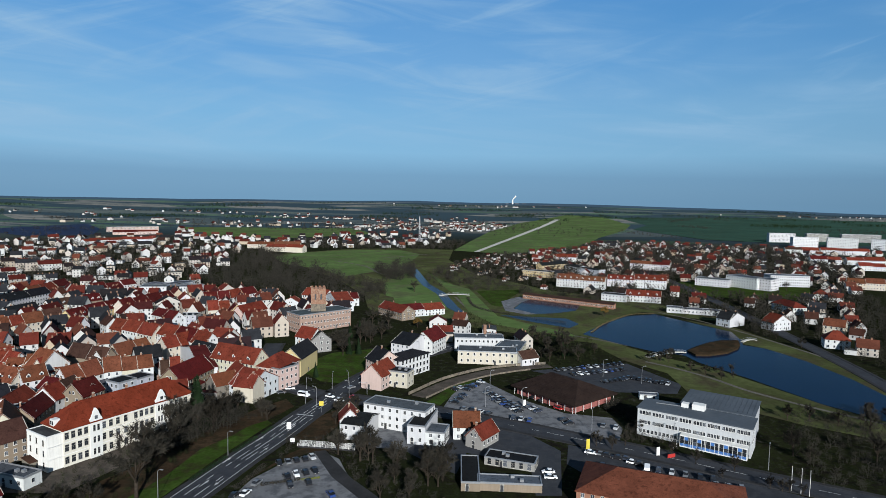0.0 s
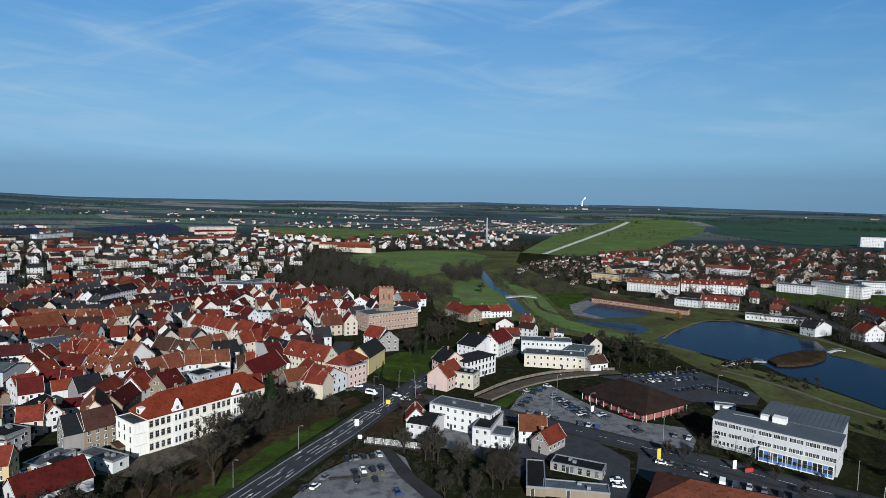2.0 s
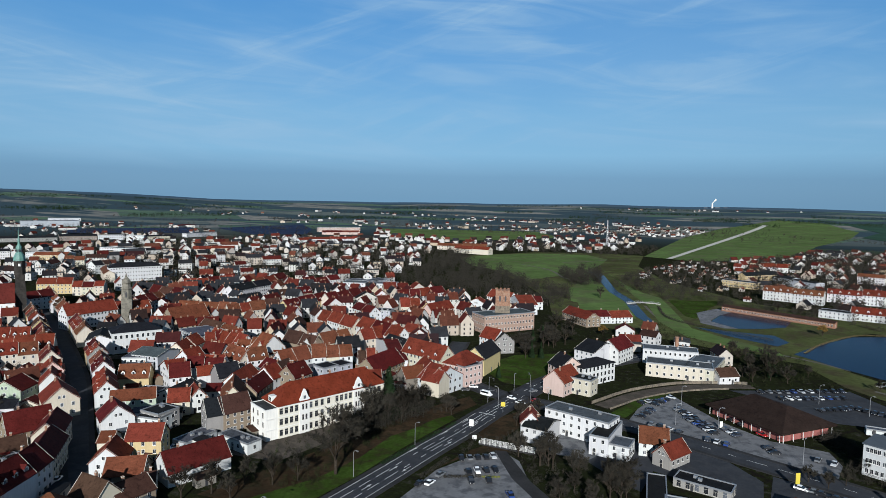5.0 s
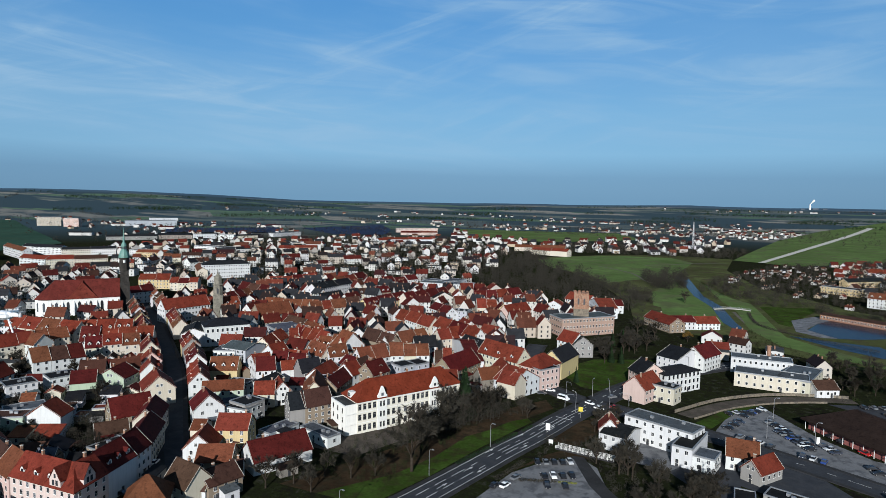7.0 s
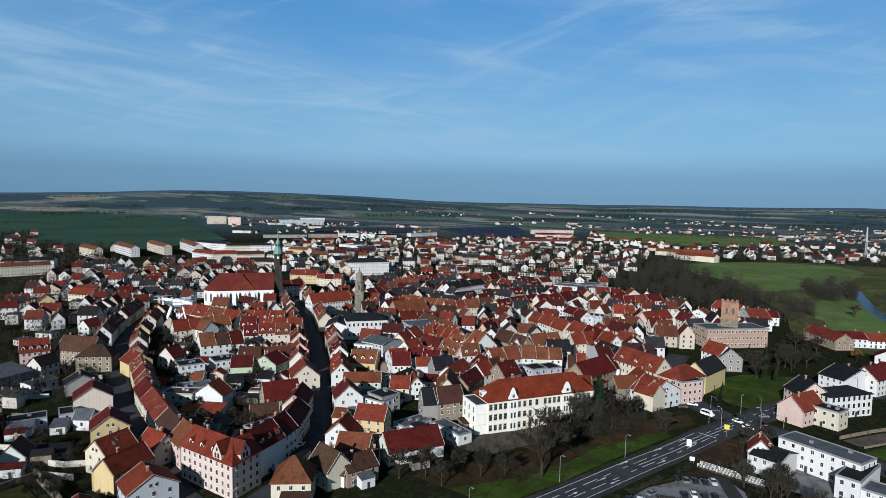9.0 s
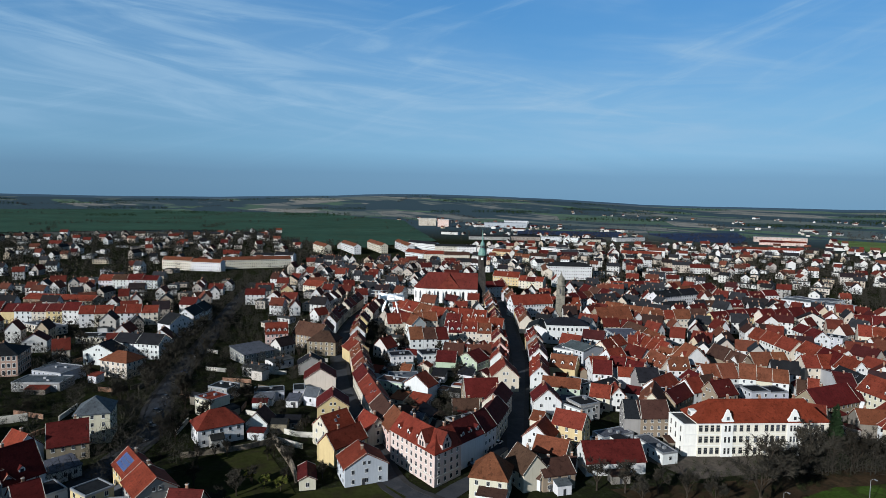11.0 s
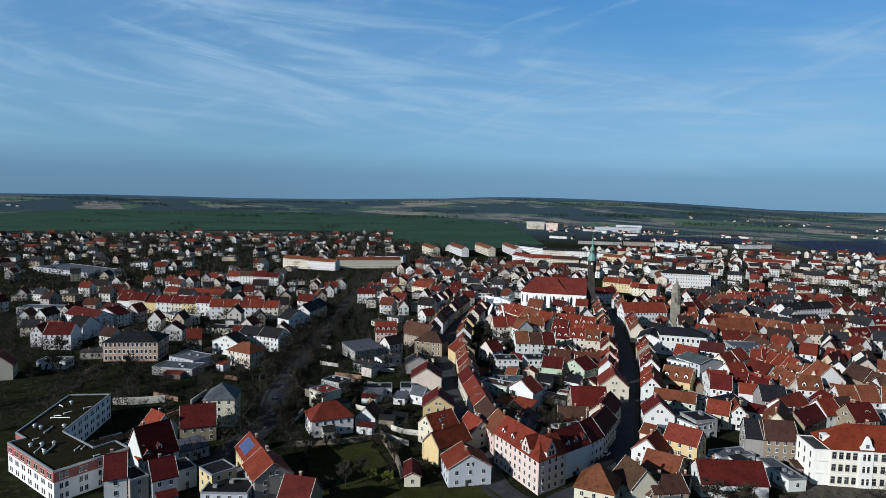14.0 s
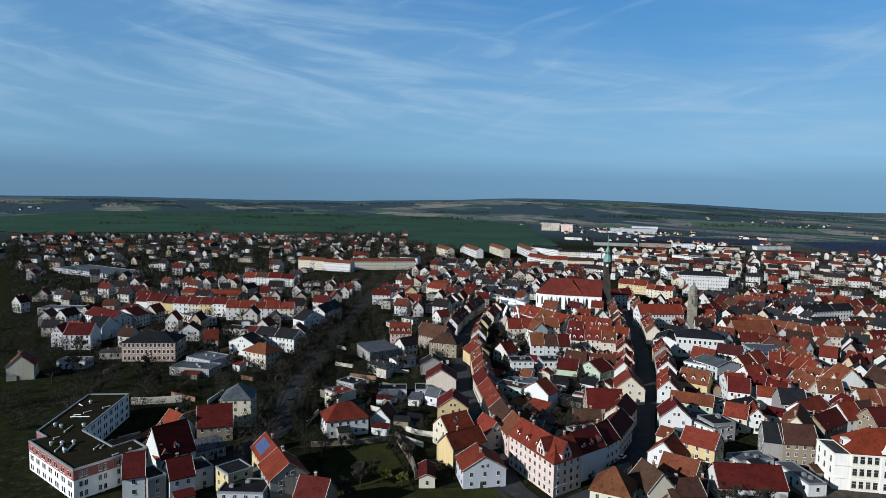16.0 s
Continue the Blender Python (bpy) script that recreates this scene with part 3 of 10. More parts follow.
def sheet(name, pts, mat, z, label, category, fine=0, free=True):
    """A flat sheet over the ground inside an outline."""
    SHEETS.append(name)
    z += 0.004 * len(SHEETS)
    bm = bmesh.new()
    f = bm.faces.new([bm.verts.new((x, y, 0)) for x, y in pts])
    if f.normal.z < 0:
        f.normal_flip()
    bmesh.ops.triangulate(bm, faces=bm.faces[:])
    for _ in range(fine):
        bmesh.ops.subdivide_edges(bm, edges=bm.edges[:], cuts=1, use_grid_fill=True)
    for v in bm.verts:
        v.co.z = terrain(v.co.x, v.co.y) + z
    bmesh.ops.recalc_face_normals(bm, faces=bm.faces[:])
    if sum(q.normal.z for q in bm.faces) < 0:
        bmesh.ops.reverse_faces(bm, faces=bm.faces[:])
    ob = finish(name, bm, mat)
    tagged(ob, label, category, kind="structure")
    if free:
        NO_BUILD.append(list(pts))
    return ob


def curve_points(pts, step=6.0):
    """A smooth line through the points."""
    out = []
    p = [Vector(q) for q in pts]
    p = [p[0] * 2 - p[1]] + p + [p[-1] * 2 - p[-2]]
    for a, b, c, d in zip(p, p[1:], p[2:], p[3:]):
        k = max(2, int((c - b).length / step))
        for i in range(k):
            t = i / k
            out.append(0.5 * ((2 * b) + (c - a) * t + (2 * a - 5 * b + 4 * c - d) * t * t + (3 * b - a - 3 * c + d) * t ** 3))
    out.append(p[-2])
    return out


def ribbon(name, pts, width, mat, z, label, category, thick=0.0, keep=True, shift=0.0, dash=None):
    """A way of even width along a smooth line, with thickness where it stands proud."""
    line = curve_points(pts, 3.0 if dash else 6.0)
    bm = bmesh.new()
    prev = None
    run = 0.0
    for i, q in enumerate(line):
        a, b = line[max(i - 1, 0)], line[min(i + 1, len(line) - 1)]
        d = (b - a).normalized()
        nrm = Vector((-d.y, d.x))
        c = q + nrm * shift
        zz = terrain(q.x, q.y) + z + 0.12
        cur = [bm.verts.new((*(c + nrm * width / 2), zz)), bm.verts.new((*(c - nrm * width / 2), zz))]
        if thick:
            cur += [bm.verts.new((*(c - nrm * width / 2), zz - thick)), bm.verts.new((*(c + nrm * width / 2), zz - thick))]
        if prev:
            run += (line[i] - line[i - 1]).length
            if not dash or (run % (2 * dash)) < dash:
                k = len(cur)
                for j in range(k if thick else 1):
                    bm.faces.new((prev[j], prev[(j + 1) % k], cur[(j + 1) % k], cur[j]))
        prev = cur
    bmesh.ops.recalc_face_normals(bm, faces=bm.faces[:])
    if not thick and sum(f.normal.z for f in bm.faces) < 0:
        bmesh.ops.reverse_faces(bm, faces=bm.faces[:])
    ob = finish(name, bm, mat)
    tagged(ob, label, category, kind="structure")
    if keep:
        KEEP_OFF.append(([tuple(q) for q in line], width / 2))
    return ob


def road(pts, width, z=0.05, label="grey asphalt road", paved=True, mat=None, centre=True):
    ob = ribbon("road", pts, width, mat or M_ASPHALT, z, label, "road")
    if paved:
        for s in (-1, 1):
            ribbon("pavement", pts, 1.9, M_KERB, 0.16, "paved footway with a kerb along the road", "pavement", 0.2, False, s * (width / 2 + 0.95))
    if centre:
        ribbon("lane_marking", pts, 0.16, M_MARK, z + 0.012, "white dashed centre line", "road marking", 0, False, 0, 4.5)
    return ob


# the dual road and its junction
MAIN = [(-100, 95), (-82, 150), (-74, 178), (-67, 204), (-61, 224), (-55.5, 246), (-49.5, 266), (-43, 287), (-35, 309), (-21, 335), (-3, 358), (21, 386)]
road(MAIN, 9.4, 0.05, "asphalt main road with lane markings", True, None, False)
for sft in (-1.7, 1.7):
    ribbon("lane_marking", MAIN, 0.24, M_MARK, 0.065, "white dashed lane line", "road marking", 0, False, sft, 4.5)
ribbon("lane_marking", MAIN[3:7], 0.22, M_MARK, 0.068, "white solid line between the lanes", "road marking", 0, False, 0.0)
for sft in (-4.5, 4.5):
    ribbon("lane_marking", MAIN[:6], 0.2, M_MARK, 0.066, "white solid edge line", "road marking", 0, False, sft)
ribbon("lane_marking", [(-58.6, 248.6), (-51.6, 247.2)], 0.5, M_MARK, 0.072, "white stop line at the junction", "road marking", 0, False)


def road_arrow(x, y, turn):
    """A painted arrow on a lane: shaft and head, 5 m long."""
    bm = bmesh.new()
    v = [bm.verts.new(p) for p in ((-0.12, -2.5, 0), (0.12, -2.5, 0), (0.12, 0.6, 0), (0.55, 0.6, 0), (0, 2.5, 0), (-0.55, 0.6, 0), (-0.12, 0.6, 0))]
    bm.faces.new(v)
    ob = finish("lane_arrow", bm, M_MARK)
    ob.matrix_basis = pose(x, y, 0.196, 0, 0, turn)
    tagged(ob, "white painted lane arrow", "road marking", kind="structure")


for x, y, t in ((-61.5, 237, -15), (-57.2, 236, -15), (-65.8, 222, -17), (-61.5, 212, -17), (-71.5, 203, -16), (-72.6, 186, -15), (-68.5, 187, 165), (-75.6, 171, -15)):
    road_arrow(x, y, t)
RIGHT_WAY = [(-46, 272), (-18, 262), (8, 251), (28, 241), (48, 230), (74, 216), (106, 197), (150, 172), (220, 132)]
road(RIGHT_WAY, 9, 0.055, "asphalt road past the car parks")
TOWN_WAY = [(-50, 272), (-68, 283), (-84, 300), (-95, 335), (-100, 370)]
road(TOWN_WAY, 8, 0.052, "asphalt town street leading off the junction", True, None, False)
STREET_A = [(-150, 138), (-170, 153), (-219, 198), (-256, 231), (-312, 274), (-377, 322), (-423, 351), (-480, 392)]
road(STREET_A, 6.5, 0.05, "narrow old-town street in shade", True, None, False)
STREET_B = [(-140, 100), (-160, 95), (-190, 103), (-223, 113), (-267, 128), (-329, 156), (-386, 191), (-440, 235)]
road(STREET_B, 6.0, 0.054, "narrow old-town street in shade", True, None, False)
LEFT_WAY = [(-205, 10), (-244, 38), (-278, 48), (-332, 70), (-397, 99), (-498, 143), (-620, 200)]
road(LEFT_WAY, 8, 0.05, "asphalt road lined with bare trees", True, None, False)
road([(-150, 136), (-150, 118), (-143, 96), (-130, 70)], 6.5, 0.058, "asphalt lane along the old town wall", False, None, False)
SUBURB_WAY = [(215, 262), (228, 330), (238, 420), (250, 540), (262, 700), (270, 860)]
road(SUBURB_WAY, 7, 0.05, "straight suburban road", True, None, False)

sheet("car_park", [(-64, 165), (-59, 190), (-51, 204), (-41, 212), (-34, 206), (-20, 170)], M_PAVE, 0.035, "asphalt car park with rows of parked cars", "car park")
sheet("car_park", [(0, 252), (7, 284), (14, 296), (22, 300), (38, 272), (62, 247), (34, 242)], M_PAVE, 0.035, "supermarket car park with rows of parked cars", "car park")
sheet("car_park", [(48, 320), (70, 328), (104, 338), (120, 300), (112, 285), (84, 286), (60, 312)], M_ASPHALT, 0.035, "asphalt car park behind the supermarket", "car park")
sheet("car_park", [(48, 222), (74, 209), (106, 190), (130, 172), (96, 150), (60, 178), (44, 205)], M_ASPHALT, 0.035, "asphalt car park before a red-roofed hall", "car park")
sheet("car_park", [(37, 250), (52, 256), (61, 254), (72, 251), (73, 239), (68, 226), (48, 234), (38, 240)], M_PAVE, 0.034, "asphalt drive of the supermarket", "car park")
sheet("yard", [(-33, 226), (-30, 243), (-4, 236), (2, 222), (-8, 214), (-22, 216)], M_PAVE, 0.03, "asphalt yard between white buildings", "yard")
sheet("yard", [(-12, 214), (2, 236), (12, 243), (34, 232), (44, 216), (38, 182), (30, 182), (31, 199), (28, 206), (10, 213), (6, 196), (0, 200)], M_ASPHALT, 0.03, "asphalt yard and drive beside the garages", "yard")
sheet("bank", [(-60, 190), (-52, 210), (-46, 218), (-37, 212), (-44, 212), (-53, 203)], M_LITTER, 0.04, "brown leaf-strewn bank by the car park", "bank", 1)
sheet("bank", [(-54, 222), (-50, 245), (-40, 260), (-38, 242), (-44, 222)], M_LITTER, 0.04, "brown leaf-strewn bank beside the road", "bank", 1)
sheet("path", [(-44, 212), (-40, 213), (-28, 192), (-12, 172), (-18, 171), (-34, 192)], M_KERB, 0.045, "footpath along the ditch", "path")
sheet("schoolyard", [(-140, 192), (-138, 178), (-112, 178), (-97, 215), (-99, 240), (-122, 198)], M_YARD, 0.03, "bare gravel schoolyard", "yard")
sheet("verge", [(-108, 150), (-93, 172), (-87, 190), (-84, 212), (-78.5, 222), (-74, 234.6), (-69, 242), (-66, 238), (-70.5, 222), (-76, 203), (-82, 176), (-90, 150)], M_GRASS, 0.03, "sunlit grass verge beside the main road", "grass", 1)
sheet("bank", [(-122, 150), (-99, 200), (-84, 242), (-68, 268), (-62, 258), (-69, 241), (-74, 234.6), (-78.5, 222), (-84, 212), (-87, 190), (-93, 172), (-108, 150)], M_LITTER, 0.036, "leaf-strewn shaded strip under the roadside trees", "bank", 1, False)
sheet("verge", [(-58, 295), (-46, 292), (-32, 318), (-12, 348), (-30, 366), (-62, 350), (-76, 318)], M_GRASS, 0.03, "grass slope beside the main road", "grass", 1)
sheet("verge", [(-8, 262), (6, 292), (26, 312), (20, 304), (9, 286), (0, 262)], M_GRASS, 0.032, "grass strip beside the car park", "grass", 1)
sheet("verge", [(104, 400), (128, 356), (150, 330), (176, 268), (200, 235), (214, 226), (196, 214), (150, 246), (118, 280), (120, 320), (104, 345), (96, 380)], M_ROUGHMEAD, 0.025, "lakeside lawn with young trees", "grass", 1)
sheet("verge", [(70, 480), (92, 470), (112, 452), (96, 410), (84, 412), (60, 440), (34, 470), (22, 480), (28, 540), (46, 500)], M_ROUGHMEAD, 0.025, "grass between the ponds", "grass", 1)
sheet("verge", [(186, 470), (214, 440), (222, 388), (232, 330), (222, 268), (211, 282), (214, 315), (211, 350), (203, 380), (194, 392), (204, 428)], M_ROUGHMEAD, 0.025, "grassy lake shore with a path", "grass", 1)
sheet("meadow", [(-60, 500), (-48, 470), (10, 436), (60, 405), (100, 385), (125, 400), (135, 470), (165, 500), (205, 470), (232, 470), (180, 560), (110, 610), (40, 740), (10, 900), (20, 1080), (-60, 1100), (-160, 1060), (-260, 930), (-180, 790), (-110, 660), (-70, 560)], M_ROUGHMEAD, 0.02, "rough winter meadow along the canal", "meadow", 2, False)
sheet("meadow", [(-249, 898), (-215, 985), (-150, 1040), (-70, 1050), (-35, 985), (-46, 818), (-70, 760), (-111, 690), (-150, 760), (-200, 800)], M_MEADOW, 0.05, "open green meadow", "meadow", 3)
sheet("meadow", [(-40, 740), (-60, 640), (-50, 560), (-8, 520), (4, 560), (-10, 620), (-34, 700)], M_MEADOW, 0.05, "green riverside meadow", "meadow", 2)
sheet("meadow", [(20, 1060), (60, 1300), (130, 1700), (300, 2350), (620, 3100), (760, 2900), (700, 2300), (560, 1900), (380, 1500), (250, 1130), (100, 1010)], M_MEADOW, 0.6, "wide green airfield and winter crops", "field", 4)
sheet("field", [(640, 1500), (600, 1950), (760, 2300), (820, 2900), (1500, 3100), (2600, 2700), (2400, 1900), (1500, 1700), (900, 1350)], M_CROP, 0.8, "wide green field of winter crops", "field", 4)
sheet("runway", [(53, 1030), (62, 1030), (499, 2640), (481, 2650)], M_TRIM, 1.6, "long pale concrete airstrip", "runway", 4)
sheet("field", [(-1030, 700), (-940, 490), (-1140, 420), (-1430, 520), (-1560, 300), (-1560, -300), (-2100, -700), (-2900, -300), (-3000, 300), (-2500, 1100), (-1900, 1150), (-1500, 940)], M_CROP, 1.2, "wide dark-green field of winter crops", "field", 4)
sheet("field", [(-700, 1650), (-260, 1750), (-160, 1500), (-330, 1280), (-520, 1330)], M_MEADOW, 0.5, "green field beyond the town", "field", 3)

sheet("meadow", [(-55, 651), (-44, 560), (-38, 513), (-9, 503), (6, 492), (0, 560), (-14, 615), (-34, 700), (-52, 790), (-60, 783)], M_MEADOW, 0.05, "green bank along the canal", "meadow", 2)
sheet("meadow", [(22, 488), (38, 440), (62, 420), (90, 402), (88, 414), (62, 447), (44, 471), (40, 500), (34, 560), (28, 612), (12, 640), (-4, 690), (-26, 790), (-20, 770), (2, 626), (16, 560)], M_MEADOW, 0.05, "green bank between canal and ponds", "meadow", 2)
sheet("verge", [(254, 692), (299, 708), (340, 668), (405, 676), (345, 568), (277, 578), (235, 607)], M_GRASS, 0.05, "lawn before the white school", "grass", 1)
sheet("verge", [(34, 600), (84, 616), (64, 562), (50, 512), (43, 520)], M_GRASS, 0.05, "lawn beside the bathing pond", "grass", 1)
sheet("sand", [(53, 540), (70, 566), (84, 572), (88, 562), (70, 536), (60, 508), (76, 482), (66, 480), (52, 495)], M_PAVE, 0.05, "pale sandy edge of the bathing pond", "sand")
sheet("lawn", [(-216, 49), (-216, 63), (-212, 71), (-188, 69), (-172, 67), (-166, 92), (-152, 94), (-148, 70), (-165, 44), (-190, 42)], M_ROUGH, 0.05, "dark green walled garden lawn", "grass", 1)

def footpath(pts, width, label):
    ribbon("path", pts, width, M_PATH, 0.03, label, "path", 0, False)


M_PATH = surface("sandy_path", (0.115, 0.108, 0.090), 0.95, 0.25, 0.2, 1.5)
footpath([(13, 560), (20, 515), (29, 480), (45, 452), (62, 432), (82, 412), (103, 396), (117, 381)], 2.4, "sandy footpath on the dike beside the ponds")
footpath([(116, 343), (128, 330), (140, 312), (148, 293), (160, 276), (176, 258), (195, 240)], 2.4, "sandy footpath along the lake lawn")
footpath([(178, 500), (200, 462), (212, 425), (222, 385), (228, 350), (226, 310), (224, 282)], 2.2, "sandy footpath on the far lake shore")
footpath([(-150, 860), (-100, 800), (-70, 720), (-40, 700), (-20, 640)], 3.0, "sandy track across the meadow")
footpath([(-95, 905), (-60, 940), (-30, 980), (10, 1000)], 3.0, "sandy track across the meadow")
# water
sheet("water", [(-40, 800), (-30, 768), (-12, 640), (4, 582), (14, 508), (19, 485), (12, 484), (5, 505), (-4, 576), (-20, 635), (-40, 760), (-52, 800)], M_WATER, 0.06, "narrow blue canal", "water", 1)
sheet("water", [(60, 505), (70, 535), (84, 560), (104, 545), (121, 530), (110, 500), (92, 488), (76, 482)], M_WATER, 0.06, "small blue bathing pond", "water")
sheet("water", [(46, 476), (72, 470), (96, 466), (101, 446), (91, 431), (68, 450)], M_WATER, 0.06, "small blue pond", "water")
sheet("water", [(96, 412), (118, 446), (147, 481), (172, 491), (186, 462), (204, 428), (198, 400), (193, 388), (203, 379), (211, 350), (214, 315), (212, 284), (225, 240), (200, 238), (187, 252), (173, 274), (160, 311), (146, 343), (144, 358), (127, 368), (112, 387)], M_WATER, 0.06, "calm blue park lake", "water", 1)
sheet("solar_field", [(-1060, 1400), (-985, 1720), (-830, 1500), (-730, 1290), (-830, 1225)], M_SOLAR, 0.3, "distant dark blue field of solar panels", "solar field", 2)

sheet("solar_field", [(-1160, 1021), (-967, 1176), (-1050, 1300), (-1120, 1375), (-1200, 1266), (-1285, 1150)], M_SOLAR, 1.5, "distant dark blue field of solar panels", "solar field", 2)
# ---- houses, one by one ----
house(-222.2, 58.9, 16.0, 11, 89.2, 6.5, 5.0, "H", "w", "r", label="white villa with a red hipped roof")
house(-191.4, -5.7, 5.1, 9, 114.0, 8.0, 1.0, "F", "g", "f")
house(-204.9, -3.6, 4.3, 9, 105.0, 8.0, 2.5, "N", "l", "r")
house(-203.2, 0.3, 4.1, 8, 99.1, 6.0, 2.0, "F", "l", "d")
house(-246.0, 20.6, 11.5, 13, 73.6, 11.0, 4.5, "H", "c", "m", name="stone_house", label="tall beige house with a pale slate mansard roof")
house(-233.8, 12.4, 12.3, 11, 85.3, 6.0, 6.0, "G", "o", "d")
house(-217.8, 10.6, 9.5, 8, 106.2, 4.0, 1.0, "S", "w", "m")
house(-186.8, 17.0, 7.8, 8, 112.5, 8.0, 1.0, "F", "y", "f")
SOLAR_HOUSE = house(-199.6, 23.3, 15.0, 9, 6.6, 7.0, 4.0, "G", "y", "r", chim=1, label="yellow house with solar panels on its red roof")
for i in range(4):
    for k in range(3):
        bm = bmesh.new()
        box(bm, -0.95, 0.95, -0.62, 0.62, 0, 0.05, 0)
        box(bm, -0.9, 0.9, -0.57, 0.57, 0.045, 0.07, 1)
        panel = part("solar_panel", bm, [M_STEEL, M_BLUECELL], SOLAR_HOUSE, "dark blue solar panel")
        panel.matrix_basis = Matrix.Translation((-4.4 + i * 2.05, -4.5 + 1.0 + k * 1.02, 7.36 + (1.0 + k * 1.02) * 4 / 4.5)) @ pose(0, 0, 0, math.degrees(math.atan2(4, 4.5)))
house(-184.9, 25.0, 14.6, 9, 6.6, 7.0, 4.0, "G", "g", "r", chim=1, sky=3, label="grey gabled house with a red tiled roof")
house(-178.1, 16.0, 13.2, 9, 65.9, 5.5, 1.0, "F", "l", "f")
house(-177.8, 29.8, 11.2, 13, 96.4, 8.0, 4.0, "N", "g", "r")
house(-165.1, 32.6, 9.3, 9, 50.8, 6.0, 5.0, "G", "o", "d")
house(-165.7, 87.8, 13.8, 11, 77.4, 6.0, 4.0, "N", "l", "r")
house(-183.8, 91.4, 14.8, 8, 105.3, 6.5, 4.0, "G", "y", "r")
house(-197.9, 94.5, 12.0, 9, 103.2, 7.0, 4.0, "G", "c", "r", sky=2)
house(-196.3, 101.6, 10.7, 8, 0.7, 6.0, 4.0, "G", "c", "r")
house(-188.9, 84.1, 5.5, 7, 48.4, 6.0, 1.0, "F", "y", "f")
house(-214.4, 98.8, 12.0, 12, 66.0, 8.5, 4.2, "N", "y", "d")
house(-257.5, 112.3, 14.0, 13, 66.0, 6.5, 4.5, "N", "c", "d")
house(-172.2, 71.0, 5.0, 10.5, 69.0, 3.2, 1.2, "N", "c", "d", name="outbuilding", label="cream garden outbuilding with a dark red roof", rich=False, chim=0)
house(-224.8, 72.4, 8.2, 9, 52.0, 4.0, 4.0, "N", "w", "b")
house(-294.5, 151.1, 11.1, 12, 83.7, 7.0, 4.0, "N", "y", "r")
house(-249.5, 126.2, 18.0, 9, -18.5, 6.8, 4.0, "G", "c", "d")
house(-227.4, 118.9, 28.4, 9, -17.5, 7.0, 4.0, "G", "c", "r", sky=3)
house(-204.9, 112.0, 18.7, 9, -16.1, 7.0, 4.0, "G", "g", "b")
house(-188.2, 107.0, 10.9, 10, -11.9, 8.0, 5.0, "G", "p", "o")
house(-159.7, 124.6, 12.0, 10, 104.0, 9.5, 5.0, "G", "w", "d", dorm=3)
house(-163.9, 135.5, 9.3, 10, 112.7, 9.0, 5.0, "G", "w", "d")
house(-173.4, 149.3, 20.3, 9, 126.7, 8.0, 4.0, "G", "c", "d")
house(-187.7, 164.5, 16.8, 9, 127.9, 8.0, 4.0, "G", "c", "d")
house(-200.4, 161.5, 14.9, 10, 64.5, 6.0, 6.0, "G", "o", "d")
house(-181.2, 139.8, 11.6, 8, 86.0, 5.0, 2.0, "F", "o", "f")
house(-195.1, 148.5, 10.9, 8, 56.3, 4.0, 3.0, "G", "g", "b")
house(-214.0, 185.6, 12.6, 15, 55.0, 7.0, 5.5, "N", "c", "r")
house(-177.9, 177.4, 11.2, 12, 53.5, 7.0, 5.0, "N", "w", "d")
house(-171.1, 183.7, 10.2, 10, 1.6, 6.0, 1.0, "F", "w", "f")
house(-154.8, 149.2, 10.1, 11, 29.8, 5.5, 4.5, "N", "w", "r")
house(-152.8, 162.3, 11.6, 9, 24.0, 8.0, 4.0, "G", "y", "r")
house(-127.8, 159.5, 20.5, 11, 62.7, 4.5, 5.0, "G", "w", "d")
house(-136.9, 113.0, 11.4, 11, 40.5, 7.0, 6.0, "H", "c", "o")
house(-140.5, 126.4, 11.2, 9, -9.8, 6.0, 5.0, "G", "c", "b")
house(-143.1, 143.8, 11.3, 10, 29.1, 5.5, 3.5, "G", "o", "o")
house(-130.4, 136.1, 11.0, 10, 72.4, 5.0, 3.0, "G", "o", "b")
house(-145.6, 190.2, 6.0, 10, 49.8, 8.0, 5.0, "G", "g", "k")
house(-140.7, 197.5, 11.8, 10, 59.6, 8.0, 5.0, "G", "o", "b")
house(-166.6, 190.4, 9.6, 10, 80.1, 7.0, 1.0, "F", "g", "f")
house(-173.0, 203.1, 8.6, 9, 33.3, 6.0, 4.0, "G", "c", "r")
house(-168.0, 209.3, 7.2, 10, 49.4, 6.0, 4.0, "N", "w", "r")
house(-157.2, 225.2, 11.6, 12, 22.2, 7.0, 1.0, "F", "w", "f")
house(-173.4, 237.6, 10.6, 10, 58.2, 7.0, 5.0, "G", "g", "k")
house(-194.2, 229.5, 9.1, 10, 43.7, 7.0, 5.0, "G", "w", "d")
house(-206.2, 233.1, 20.0, 9, -33.9, 7.0, 5.0, "N", "w", "r")
house(-196.5, 250.7, 4.9, 9, 15.3, 6.4, 3.9, "G", "w", "r", name="terraced_house")
house(-191.5, 252.1, 5.5, 9, 15.3, 6.3, 4.1, "G", "w", "r", name="terraced_house")
house(-192.8, 265.0, 15.8, 9, -19.8, 7.0, 5.0, "G", "c", "o", dorm=3)
house(-178.2, 267.6, 10.3, 10, 51.8, 7.0, 5.0, "G", "w", "o", dorm=2)
house(-177.5, 284.5, 6.7, 12, 70.1, 8.0, 6.0, "G", "c", "o", dorm=3)
house(-214.9, 223.2, 13.4, 9, 28.1, 6.0, 5.0, "G", "y", "o", dorm=3)
house(-190.8, 197.9, 17.0, 8, 39.4, 6.5, 3.0, "G", "n", "o")
house(-246.2, 150.1, 14.5, 10, 63.2, 4.0, 1.0, "F", "w", "m")
